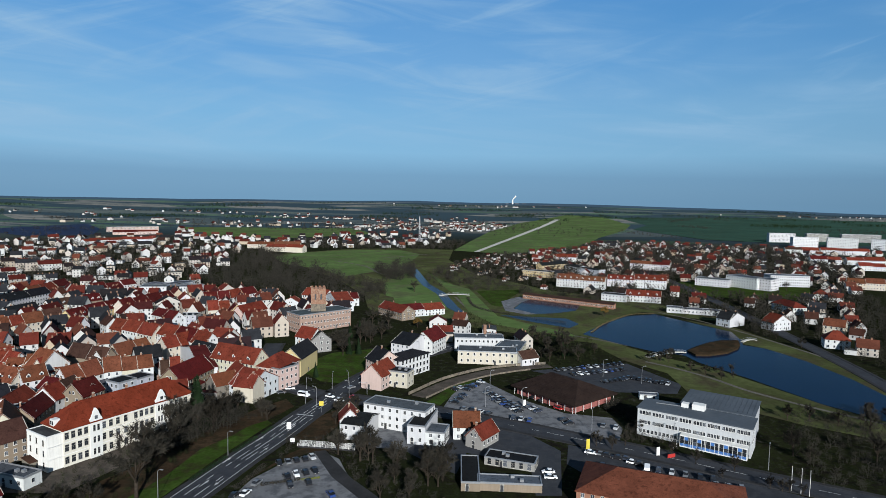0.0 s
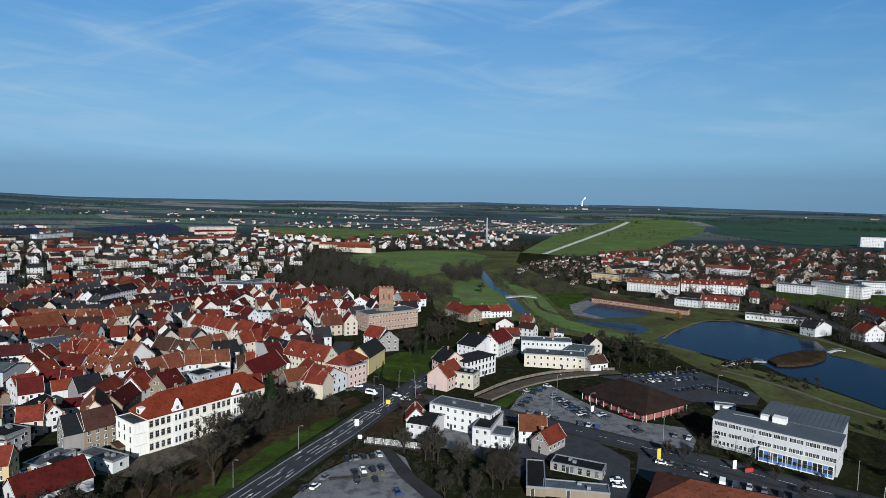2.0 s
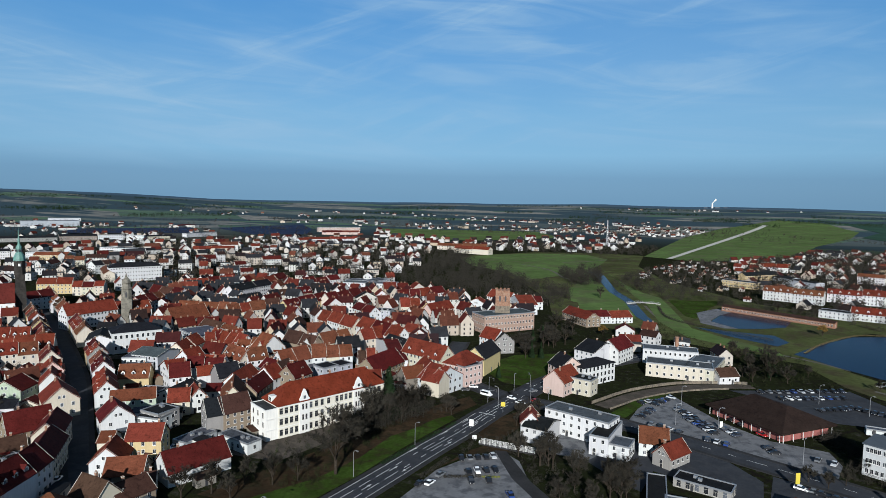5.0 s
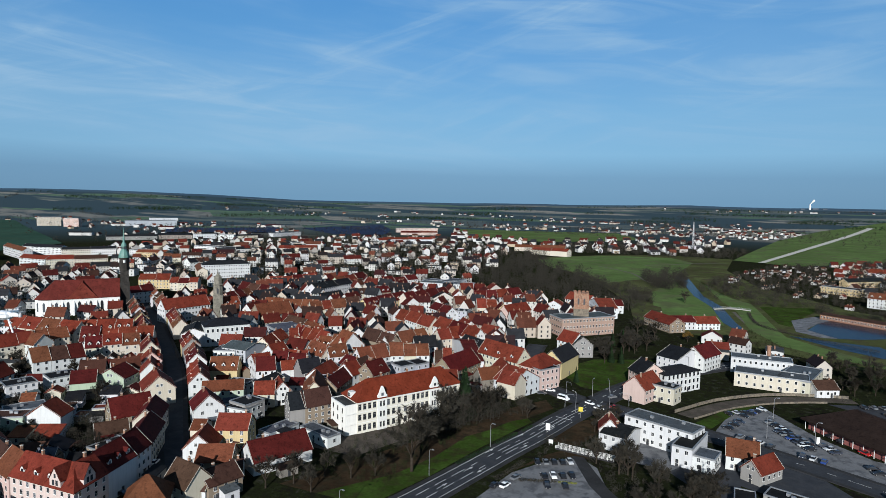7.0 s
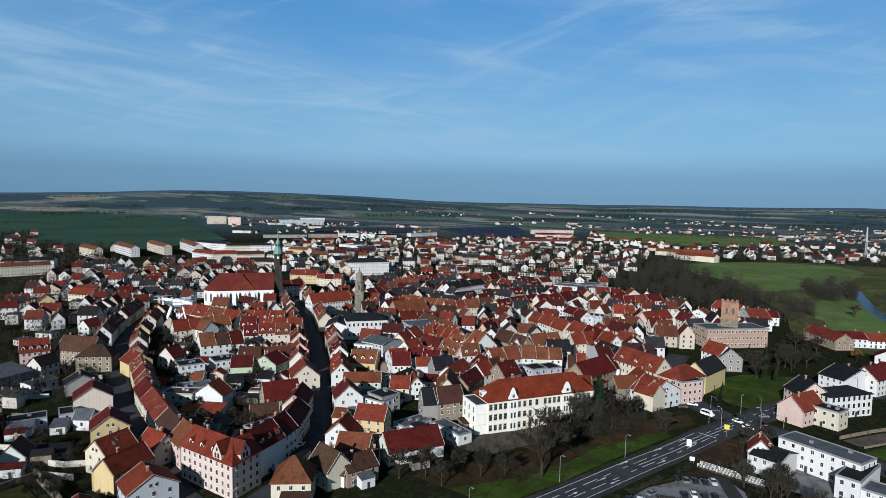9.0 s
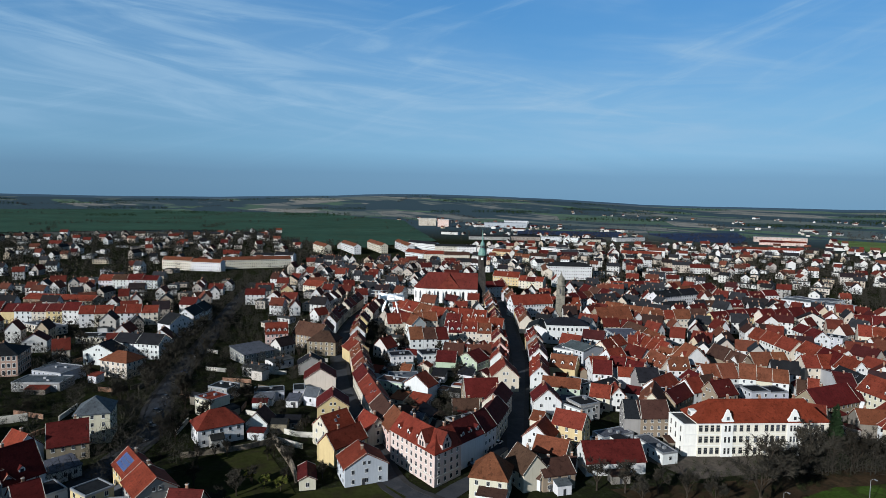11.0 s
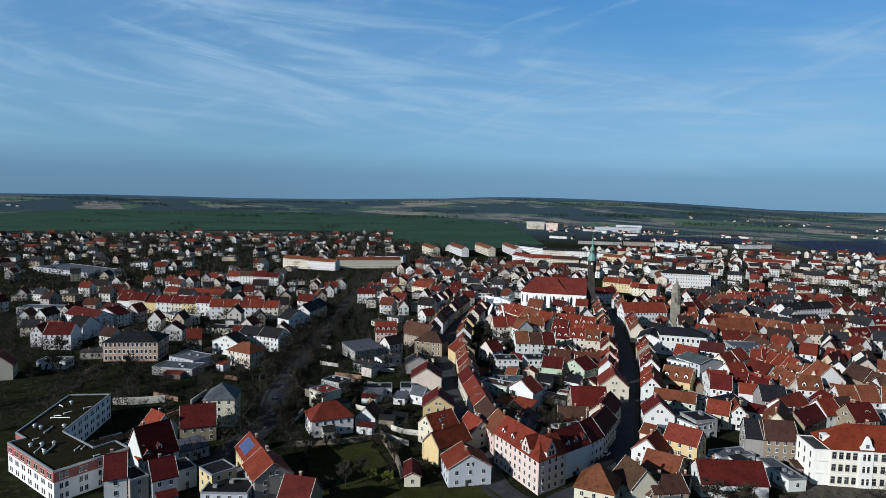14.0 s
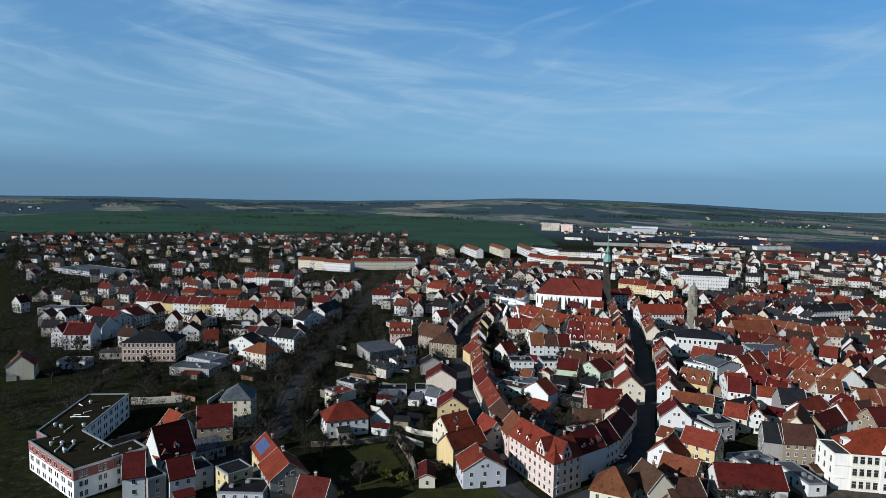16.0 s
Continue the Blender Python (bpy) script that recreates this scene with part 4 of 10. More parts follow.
house(-250.9, 177.4, 10.2, 10, 47.2, 7.0, 4.0, "G", "n", "d")
house(-246.5, 187.1, 13.1, 12, 19.8, 7.0, 4.0, "N", "n", "d")
house(-266.0, 179.6, 11.9, 11, 70.7, 7.0, 1.0, "F", "w", "f")
house(-268.1, 162.2, 11.7, 10, 70.7, 8.0, 1.0, "F", "w", "f")
house(-301.1, 219.7, 8.1, 11, 51.6, 7.7, 4.6, "G", "c", "d", dorm=2, name="terraced_house")
house(-295.7, 226.6, 9.3, 11, 51.6, 8.6, 4.4, "G", "c", "r", dorm=2, name="terraced_house")
house(-290.1, 233.6, 8.6, 11, 51.6, 7.7, 4.7, "G", "c", "o", dorm=2, name="terraced_house")
house(-295.2, 188.3, 7.8, 11, 71.2, 8.5, 5.5, "G", "w", "o", name="terraced_house")
house(-292.6, 195.8, 7.8, 11, 71.2, 8.2, 5.0, "G", "w", "b", name="terraced_house")
house(-290.2, 202.9, 7.2, 11, 71.2, 7.7, 5.5, "G", "w", "d", name="terraced_house")
house(-342.8, 201.4, 9.3, 10, 71.8, 7.7, 5.2, "G", "c", "r", name="terraced_house")
house(-340.1, 209.7, 8.2, 10, 71.8, 8.4, 4.6, "G", "c", "r", name="terraced_house")
house(-337.8, 216.8, 6.7, 10, 71.8, 7.7, 4.9, "G", "c", "o", name="terraced_house")
house(-335.2, 224.4, 9.4, 10, 71.8, 8.4, 4.5, "G", "c", "o", name="terraced_house")
house(-341.5, 244.5, 10.0, 11, 42.4, 8.3, 4.6, "G", "c", "r", dorm=2, name="terraced_house")
house(-334.0, 251.3, 10.2, 11, 42.4, 7.4, 5.5, "G", "c", "r", dorm=2, name="terraced_house")
house(-326.7, 258.0, 9.6, 11, 42.4, 7.9, 4.6, "G", "c", "r", dorm=2, name="terraced_house")
house(-346.1, 123.9, 12.9, 12, 71.6, 9.0, 5.0, "G", "p", "r", dorm=4, win=2.2)
house(-323.1, 106.2, 17.9, 16, 101.0, 5.0, 2.0, "S", "g", "m")
house(-338.1, 138.2, 20.9, 12, 24.7, 8.0, 6.0, "G", "o", "b")
house(-318.3, 139.5, 16.5, 12, 46.4, 8.0, 5.0, "H", "o", "b")
house(-286.6, 120.7, 13.0, 10, 70.7, 5.0, 3.6, "N", "g", "k")
house(-251.0, 99.8, 5.0, 9, 70.1, 5.0, 2.0, "F", "l", "k")
house(-258.3, 89.0, 12.7, 8, 70.1, 4.0, 2.0, "F", "l", "k")
house(-344.1, -68.4, 11.2, 12, 91.3, 7.0, 5.0, "N", "c", "r")
house(-401.5, -52.0, 14.7, 13, 71.5, 9.0, 5.0, "G", "w", "d")
house(-413.4, -63.7, 6.2, 11, 71.6, 8.0, 4.0, "N", "w", "d")
house(-428.5, -37.3, 14.3, 12, 144.6, 8.0, 5.0, "N", "w", "k")
house(-361.3, -13.7, 27.7, 18, 71.3, 10.5, 4.0, "H", "q", "k", win=2.2, tall=True, name="stone_house", label="brick and stone schoolhouse with a slate roof")
house(-331.0, 37.3, 16.7, 12, 36.1, 8.0, 4.0, "H", "c", "o")
house(-358.8, 33.6, 17.0, 11, 47.6, 7.0, 4.0, "N", "w", "k")
house(-369.2, 47.3, 14.9, 11, 41.2, 8.2, 3.6, "G", "w", "k", name="terraced_house")
house(-358.2, 56.9, 14.3, 11, 41.2, 8.5, 4.2, "G", "w", "k", name="terraced_house")
house(-404.8, 84.3, 16.9, 12, 115.1, 9.0, 5.0, "N", "w", "k")
house(-428.5, 99.8, 19.2, 11, 147.9, 9.5, 4.5, "G", "w", "k", name="terraced_house")
house(-444.5, 109.8, 18.5, 11, 147.9, 8.7, 4.4, "G", "w", "k", name="terraced_house")
house(-514.3, -23.8, 9.4, 11, 57.2, 8.8, 3.6, "G", "w", "d", name="terraced_house")
house(-508.3, -14.5, 12.7, 11, 57.2, 9.5, 4.4, "G", "c", "d", name="terraced_house")
house(-502.5, -5.4, 8.8, 11, 57.2, 8.4, 4.1, "G", "y", "d", name="terraced_house")
house(-497.0, 3.1, 11.5, 11, 57.2, 8.7, 3.7, "G", "w", "d", name="terraced_house")
house(-491.3, 12.0, 9.6, 11, 57.2, 8.5, 4.1, "G", "c", "d", name="terraced_house")
house(-485.8, 20.4, 10.5, 11, 57.2, 8.9, 3.8, "G", "y", "d", name="terraced_house")
house(-480.0, 29.4, 10.9, 11, 57.2, 9.7, 4.1, "G", "w", "d", name="terraced_house")
house(-463.7, 37.4, 8.9, 11, 72.8, 9.3, 4.1, "G", "w", "r", name="terraced_house")
house(-460.7, 47.0, 11.2, 11, 72.8, 9.1, 4.1, "G", "c", "r", name="terraced_house")
house(-457.9, 56.0, 7.7, 11, 72.8, 8.8, 3.4, "G", "w", "r", name="terraced_house")
house(-455.4, 64.2, 9.4, 11, 72.8, 8.7, 4.6, "G", "w", "r", name="terraced_house")
house(-452.4, 73.7, 10.5, 11, 72.8, 8.6, 3.6, "G", "c", "r", name="terraced_house")
house(-517.6, -76.5, 35.0, 14, 65.1, 5.0, 1.0, "F", "w", "m", rich=False, chim=0)
house(-458.6, 10.2, 29.5, 10, 28.1, 5.0, 1.0, "F", "c", "m")
house(-411.9, 35.2, 17.1, 12, 60.1, 4.0, 1.0, "F", "c", "f")
house(-764.0, -94.7, 99.1, 40, 37.1, 5.0, 2.0, "F", "l", "m", rich=False, chim=0)
house(-559.2, 14.8, 28.5, 14, 48.1, 6.6, 2.9, "G", "o", "r", name="terraced_house", rich=False, chim=0)
house(-540.1, 36.1, 28.6, 14, 48.1, 6.9, 2.7, "G", "o", "r", name="terraced_house", rich=False, chim=0)
house(-643.9, 67.9, 12.8, 11, 56.3, 7.6, 4.4, "G", "w", "r", name="terraced_house", rich=False, chim=0)
house(-636.6, 78.9, 13.5, 11, 56.3, 8.5, 3.8, "G", "w", "b", name="terraced_house", rich=False, chim=0)
house(-629.1, 90.1, 13.5, 11, 56.3, 8.6, 4.2, "G", "w", "d", name="terraced_house", rich=False, chim=0)
house(-621.3, 101.8, 14.5, 11, 56.3, 8.3, 3.4, "G", "w", "d", name="terraced_house", rich=False, chim=0)
house(-761.6, 153.7, 36.6, 10, 44.4, 11.6, 3.1, "G", "c", "o", win=2.4, name="apartment_block", front=22, rich=False, chim=0)
house(-735.1, 179.7, 37.8, 10, 44.4, 10.5, 2.8, "G", "w", "o", win=2.4, name="apartment_block", front=22, rich=False, chim=0)
house(-742.3, 222.7, 43.9, 10, 77.4, 10.7, 2.9, "G", "c", "o", win=2.4, name="apartment_block", front=22, rich=False, chim=0)
house(-733.5, 261.8, 36.2, 10, 77.4, 10.8, 2.9, "G", "c", "o", win=2.4, name="apartment_block", front=22, rich=False, chim=0)
house(-1601.8, 1053.3, 53.5, 13, 54.2, 23.0, 1.0, "F", "c", "m", win=3, name="apartment_block", label="pale high apartment slab on the edge of the fields", front=22, rich=False, chim=0)
house(-1525.9, 1060.5, 42.0, 13, 18.0, 22.0, 1.0, "F", "p", "m", win=3, name="apartment_block", label="beige high apartment slab on the edge of the fields", front=22, rich=False, chim=0)
house(-1432.7, 1228.1, 129.0, 40, 53.8, 14.0, 1.0, "F", "l", "m", win=6, floors=1, name="factory_hall", label="long pale grey factory hall with a flat roof", front=22, rich=False, chim=0)
house(-1640.0, 1455.0, 82.0, 30, 56.0, 10.0, 1.0, "F", "w", "m", win=6, floors=1, name="factory_hall", label="white factory hall beyond the town", front=22, rich=False, chim=0)
house(-979.4, 895.2, 61.9, 18, 47.2, 8.5, 3.0, "G", "s", "k", win=4, floors=1, name="factory_hall", label="old grey workshop hall with a dark roof", front=22, rich=False, chim=0)
house(-1025.3, 833.4, 88.0, 18, 52.0, 7.0, 2.5, "G", "g", "k", win=4, floors=1, name="factory_hall", label="old grey workshop hall with a dark roof", front=22, rich=False, chim=0)
house(-942.7, 934.8, 44.0, 13, 47.2, 9.5, 1.0, "F", "w", "f", win=3, floors=3, name="apartment_block", label="white three-storey row with a flat roof", front=22, rich=False, chim=0)
house(-885.8, 933.5, 30.0, 12, 30.0, 10.5, 1.0, "F", "w", "f", win=3, floors=3, name="apartment_block", label="white three-storey row with a flat roof", front=22, rich=False, chim=0)
house(-866.0, 975.0, 52.0, 14, 62.0, 8.0, 2.0, "G", "c", "k", win=3, floors=2, name="apartment_block", label="cream row with a dark roof", front=22, rich=False, chim=0)
house(-872.9, 1105.8, 81.2, 14, 80.7, 8.0, 1.0, "F", "w", "f", name="factory_hall", front=22, rich=False, chim=0)
house(-644.7, 574.8, 10.3, 12, 37.1, 8.5, 4.4, "G", "c", "o", name="terraced_house", rich=False, chim=0)
house(-636.0, 581.3, 11.5, 12, 37.1, 8.0, 4.0, "G", "c", "o", name="terraced_house", rich=False, chim=0)
house(-560.4, 538.8, 10.8, 14, 75.9, 10.0, 4.0, "G", "w", "k", name="school", front=22, rich=False, chim=0)
house(-482.9, 509.3, 48.7, 16, 52.4, 15.0, 4.0, "H", "w", "k", win=2.4, floors=4, front=40, name="school", label="large white school with a slate roof", rich=False, chim=0)
house(-239.2, 406.8, 16.0, 10, 78.9, 7.6, 4.6, "G", "y", "d", dorm=2, name="terraced_house")
house(-235.9, 423.5, 18.0, 10, 78.9, 7.7, 4.9, "G", "c", "d", dorm=2, name="terraced_house")
house(-232.7, 439.8, 15.2, 10, 78.9, 7.8, 4.7, "G", "y", "d", dorm=2, name="terraced_house")
house(-223.6, 441.5, 13.5, 10, 79.6, 8.1, 5.3, "G", "c", "d", name="terraced_house")
house(-220.9, 456.1, 16.2, 10, 79.6, 7.9, 4.5, "G", "w", "d", name="terraced_house")
house(-218.0, 471.7, 15.4, 10, 79.6, 7.5, 5.1, "G", "c", "d", name="terraced_house")
house(-215.4, 486.0, 13.5, 10, 79.6, 7.4, 4.5, "G", "w", "d", name="terraced_house", rich=False, chim=0)
house(-275.1, 457.3, 16.6, 11, 55.6, 6.7, 3.8, "G", "c", "b", dorm=3, name="terraced_house", rich=False, chim=0)
house(-266.6, 469.8, 13.6, 11, 55.6, 6.8, 4.3, "G", "o", "d", dorm=3, name="terraced_house", rich=False, chim=0)
house(-171.1, 359.8, 13.8, 10, -33.8, 7.4, 4.5, "G", "w", "r", name="terraced_house")
house(-158.9, 351.6, 15.6, 10, -33.8, 8.5, 5.0, "G", "w", "r", name="terraced_house")
house(-145.6, 342.7, 16.4, 10, -33.8, 8.5, 5.3, "G", "w", "d", name="terraced_house")
house(-133.3, 334.5, 13.1, 10, -33.8, 8.2, 5.5, "G", "w", "r", name="terraced_house")
house(-145.2, 331.8, 8.4, 10, 54.2, 6.8, 4.6, "G", "c", "r", name="terraced_house")
house(-139.7, 339.4, 10.3, 10, 54.2, 6.8, 5.4, "G", "c", "r", name="terraced_house")
house(-134.0, 347.3, 9.2, 10, 54.2, 7.3, 4.4, "G", "c", "r", name="terraced_house")
house(-101.8, 297.2, 28.2, 11, -25.6, 9.0, 6.0, "G", "c", "r", label="long cream house with a steep red roof", dorm=3)
house(-127.0, 320.5, 18.5, 9, -32.2, 7.0, 4.0, "G", "c", "k", sky=2)
house(-93.4, 272.7, 22.8, 11, -53.0, 7.0, 5.0, "G", "w", "r")
house(-85.2, 262.4, 9.9, 9, -16.4, 7.0, 4.0, "G", "c", "r")
house(-77.8, 269.8, 18.4, 12, 65.6, 7.0, 5.0, "N", "w", "r")
house(-76.6, 281.0, 6.7, 12, -32.3, 10.0, 1.0, "F", "p", "f")
house(-71.7, 289.3, 17.6, 12, 71.0, 10.0, 5.0, "H", "p", "r")
house(-67.3, 312.8, 22.6, 11, 80.5, 9.0, 5.0, "G", "y", "k")
house(-79.6, 353.7, 13.0, 10, -32.8, 8.0, 5.0, "G", "w", "r")
house(-68.6, 351.6, 11.9, 11, 28.2, 7.0, 5.0, "N", "g", "k")
house(-105.4, 504.0, 25.3, 12, -32.1, 8.0, 5.0, "G", "w", "r")
house(-88.4, 489.3, 30.8, 14, -61.5, 8.0, 5.0, "N", "w", "r")
house(-78.1, 501.2, 8.0, 10, 29.7, 7.0, 4.3, "G", "w", "d", name="terraced_house")
house(-71.2, 505.1, 7.8, 10, 29.7, 6.4, 3.7, "G", "w", "d", name="terraced_house")
house(-116.5, 474.1, 18.3, 10, -3.6, 6.0, 5.0, "N", "w", "r")
house(-132.8, 438.1, 26.0, 10, 67.3, 7.0, 5.0, "G", "p", "r")
house(-144.8, 435.1, 9.4, 10, 29.4, 7.0, 5.0, "N", "y", "d")
house(-162.9, 438.5, 7.4, 10, 29.6, 7.4, 5.6, "G", "c", "r", name="terraced_house")
house(-156.2, 442.2, 7.9, 10, 29.6, 7.2, 5.1, "G", "c", "r", name="terraced_house")
house(-180.0, 480.7, 10.5, 10, 30.1, 7.0, 5.5, "G", "w", "d", name="terraced_house")
house(-171.7, 485.5, 8.6, 10, 30.1, 7.5, 5.3, "G", "w", "d", name="terraced_house")
house(-167.4, 502.8, 14.8, 10, 61.4, 6.5, 5.3, "G", "w", "r", name="terraced_house", rich=False, chim=0)
house(-160.2, 516.0, 15.3, 10, 61.4, 7.2, 4.6, "G", "w", "d", name="terraced_house", rich=False, chim=0)
house(-170.6, 411.7, 11.2, 10, 5.7, 8.0, 2.0, "F", "l", "k")
house(-192.7, 414.7, 13.2, 10, -35.6, 7.2, 3.7, "G", "w", "d", name="terraced_house")
house(-182.4, 407.3, 12.1, 10, -35.6, 6.6, 4.4, "G", "w", "d", name="terraced_house")
house(-317.3, 457.4, 29.8, 11, 85.7, 9.0, 4.0, "G", "w", "k", sky=2, rich=False, chim=0)
house(-286.9, 422.3, 24.2, 10, 75.4, 7.0, 4.0, "G", "l", "k")
house(-267.4, 373.3, 9.0, 11, 54.6, 6.4, 5.2, "G", "c", "o", name="terraced_house")
house(-262.6, 380.1, 7.5, 11, 54.6, 6.8, 4.8, "G", "c", "r", name="terraced_house")
house(-257.5, 388.4, 12.2, 10, 60.4, 7.0, 5.3, "G", "c", "o", name="terraced_house")
house(-251.6, 398.8, 11.6, 10, 60.4, 7.4, 5.5, "G", "c", "b", name="terraced_house")
house(-277.2, 339.6, 26.1, 14, 69.0, 8.0, 7.0, "G", "o", "o")
house(-305.9, 368.8, 14.9, 10, 13.3, 6.4, 5.5, "G", "o", "o", name="terraced_house")
house(-291.2, 372.3, 15.5, 10, 13.3, 6.5, 5.0, "G", "o", "o", name="terraced_house")
house(-277.5, 375.5, 12.6, 10, 13.3, 6.6, 5.3, "G", "o", "o", name="terraced_house")
house(-244.7, 296.5, 28.4, 20, -30.1, 9.0, 3.0, "F", "l", "m")
house(-247.3, 316.6, 21.5, 10, -21.2, 7.3, 4.5, "G", "c", "b", name="terraced_house")
house(-228.8, 309.5, 18.2, 10, -21.2, 7.3, 3.8, "G", "c", "o", name="terraced_house")
house(-228.0, 295.1, 7.9, 10, -19.1, 7.4, 5.0, "G", "c", "r", name="terraced_house")
house(-220.6, 292.6, 7.8, 10, -19.1, 6.7, 4.9, "G", "w", "r", name="terraced_house")
house(-213.2, 290.0, 7.7, 10, -19.1, 6.7, 5.5, "G", "c", "r", name="terraced_house")
house(-205.9, 287.5, 7.9, 10, -19.1, 7.1, 5.4, "G", "w", "r", name="terraced_house")
house(-197.7, 281.0, 8.2, 10, 10.2, 6.3, 5.0, "G", "c", "o", dorm=3, name="terraced_house")
house(-189.4, 282.5, 8.6, 10, 10.2, 7.7, 5.2, "G", "c", "o", dorm=3, name="terraced_house")
house(-178.7, 281.9, 13.9, 12, 61.7, 9.0, 7.0, "N", "w", "o")
house(-178.4, 283.3, 12.9, 9, 71.1, 7.0, 6.0, "G", "c", "r", dorm=3)
house(-182.4, 304.5, 12.6, 9, -16.6, 7.6, 5.3, "G", "o", "b", name="terraced_house")
house(-171.1, 301.1, 10.9, 9, -16.6, 7.2, 5.0, "G", "o", "b", name="terraced_house")
house(-164.0, 303.3, 8.5, 10, 64.3, 6.4, 4.6, "G", "w", "b", name="terraced_house")
house(-159.7, 312.3, 11.4, 10, 64.3, 7.4, 5.2, "G", "c", "o", name="terraced_house")
house(-155.4, 321.3, 8.5, 10, 64.3, 7.6, 4.7, "G", "w", "o", name="terraced_house")
house(-166.3, 256.0, 12.4, 9, -20.6, 6.4, 3.4, "G", "w", "d", name="terraced_house")
house(-153.6, 251.3, 14.7, 9, -20.6, 6.5, 3.5, "G", "w", "d", name="terraced_house")
house(-143.2, 250.6, 12.1, 10, 78.8, 7.0, 5.0, "G", "o", "d")
house(-160.4, 267.4, 8.5, 9, 66.6, 7.5, 5.2, "G", "w", "o", name="terraced_house")
house(-156.8, 275.6, 9.4, 9, 66.6, 7.2, 5.5, "G", "w", "o", name="terraced_house")
house(-151.9, 282.0, 7.3, 10, 34.4, 7.3, 5.3, "G", "w", "o", name="terraced_house")
house(-146.1, 286.0, 6.7, 10, 34.4, 7.0, 4.6, "G", "c", "o", name="terraced_house")
house(-140.5, 289.9, 6.9, 10, 34.4, 7.0, 4.5, "G", "w", "o", name="terraced_house")
house(-137.6, 267.5, 8.9, 9, 64.1, 7.1, 0.8, "F", "l", "k", name="terraced_house")
house(-133.7, 275.5, 8.8, 9, 64.1, 6.5, 0.5, "F", "l", "k", name="terraced_house")
house(-198.4, 244.4, 7.9, 9, 27.8, 7.2, 3.8, "G", "w", "d", name="terraced_house")
house(-190.9, 248.3, 8.8, 9, 27.8, 6.4, 3.5, "G", "w", "d", name="terraced_house")
house(-176.6, 248.5, 25.4, 9, -25.7, 6.0, 1.0, "F", "g", "k")
house(-198.8, 373.3, 12.8, 9, -31.5, 6.3, 5.5, "G", "c", "r", name="terraced_house")
house(-186.9, 366.0, 15.2, 9, -31.5, 7.5, 4.9, "G", "w", "r", name="terraced_house")
house(-173.8, 358.0, 15.4, 9, -31.5, 7.5, 5.2, "G", "c", "r", name="terraced_house")
house(-128.9, 285.2, 4.2, 9, 27.8, 5.5, 5.0, "G", "w", "b", name="terraced_house")
house(-125.0, 287.2, 4.5, 9, 27.8, 6.2, 5.5, "G", "w", "r", name="terraced_house")
house(-129.4, 313.9, 51.5, 8, -56.8, 6.0, 5.0, "N", "w", "d")
house(-112.4, 282.2, 26.3, 12, 79.6, 6.0, 6.0, "G", "o", "d")
house(-94.3, 269.4, 11.2, 9, 46.4, 6.0, 4.0, "G", "s", "o")
house(-25.2, 301.1, 13.1, 12, 35.7, 9.0, 5.0, "N", "p", "k")
house(-12.5, 309.0, 22.8, 12, 52.1, 9.5, 2.0, "H", "w", "k", tall=True)
house(-10.9, 348.1, 22.8, 13, 58.4, 8.0, 4.0, "N", "w", "k")
house(-0.6, 357.5, 19.5, 12, 65.4, 8.0, 5.0, "G", "w", "d")
house(-33.5, 227.1, 7.6, 9, 9.8, 6.0, 4.0, "N", "w", "r")
house(10.5, 225.0, 10.2, 10, 0.2, 5.0, 4.0, "G", "w", "o")
house(49.4, 331.2, 10.9, 9, 27.3, 4.0, 3.0, "G", "w", "b")
house(-38.2, 457.9, 30.9, 12, -50.4, 6.0, 4.0, "G", "o", "r")
house(-20.8, 462.3, 19.1, 14, 28.9, 5.6, 3.1, "G", "w", "d", name="terraced_house")
house(-4.7, 471.2, 17.8, 14, 28.9, 4.7, 3.4, "G", "w", "r", name="terraced_house")
house(-520.7, 503.2, 56.2, 10, -41.2, 9.0, 3.0, "G", "c", "o", rich=False, chim=0)
house(-429.3, 352.3, 9.7, 11, 78.4, 9.6, 4.2, "G", "w", "d", name="terraced_house", rich=False, chim=0)
house(-427.3, 362.3, 10.6, 11, 78.4, 9.5, 4.5, "G", "w", "d", name="terraced_house", rich=False, chim=0)
house(-488.9, 412.4, 15.2, 12, 31.4, 9.2, 4.2, "G", "y", "r", name="terraced_house", rich=False, chim=0)
house(-477.0, 419.6, 12.6, 12, 31.4, 9.0, 4.6, "G", "y", "r", name="terraced_house", rich=False, chim=0)
house(-458.9, 416.3, 7.5, 11, 31.2, 8.0, 4.1, "G", "c", "r", name="terraced_house", rich=False, chim=0)
house(-451.6, 420.8, 9.6, 11, 31.2, 7.6, 3.6, "G", "c", "d", name="terraced_house", rich=False, chim=0)
house(-444.1, 425.3, 7.9, 11, 31.2, 8.3, 3.5, "G", "c", "r", name="terraced_house", rich=False, chim=0)
house(-347.7, 376.1, 11.1, 11, 97.9, 7.3, 5.4, "G", "p", "d", name="terraced_house")
house(-349.2, 386.4, 9.5, 11, 97.9, 8.2, 4.4, "G", "p", "d", name="terraced_house", rich=False, chim=0)
house(-350.5, 396.2, 10.3, 11, 97.9, 7.3, 5.0, "G", "p", "o", name="terraced_house", rich=False, chim=0)
house(-383.3, 421.6, 13.9, 10, -16.7, 6.8, 5.6, "G", "w", "d", name="terraced_house", rich=False, chim=0)
house(-368.7, 417.2, 16.5, 10, -16.7, 7.2, 4.9, "G", "w", "b", name="terraced_house", rich=False, chim=0)
house(-354.2, 412.9, 13.9, 10, -16.7, 7.7, 5.3, "G", "w", "d", name="terraced_house", rich=False, chim=0)
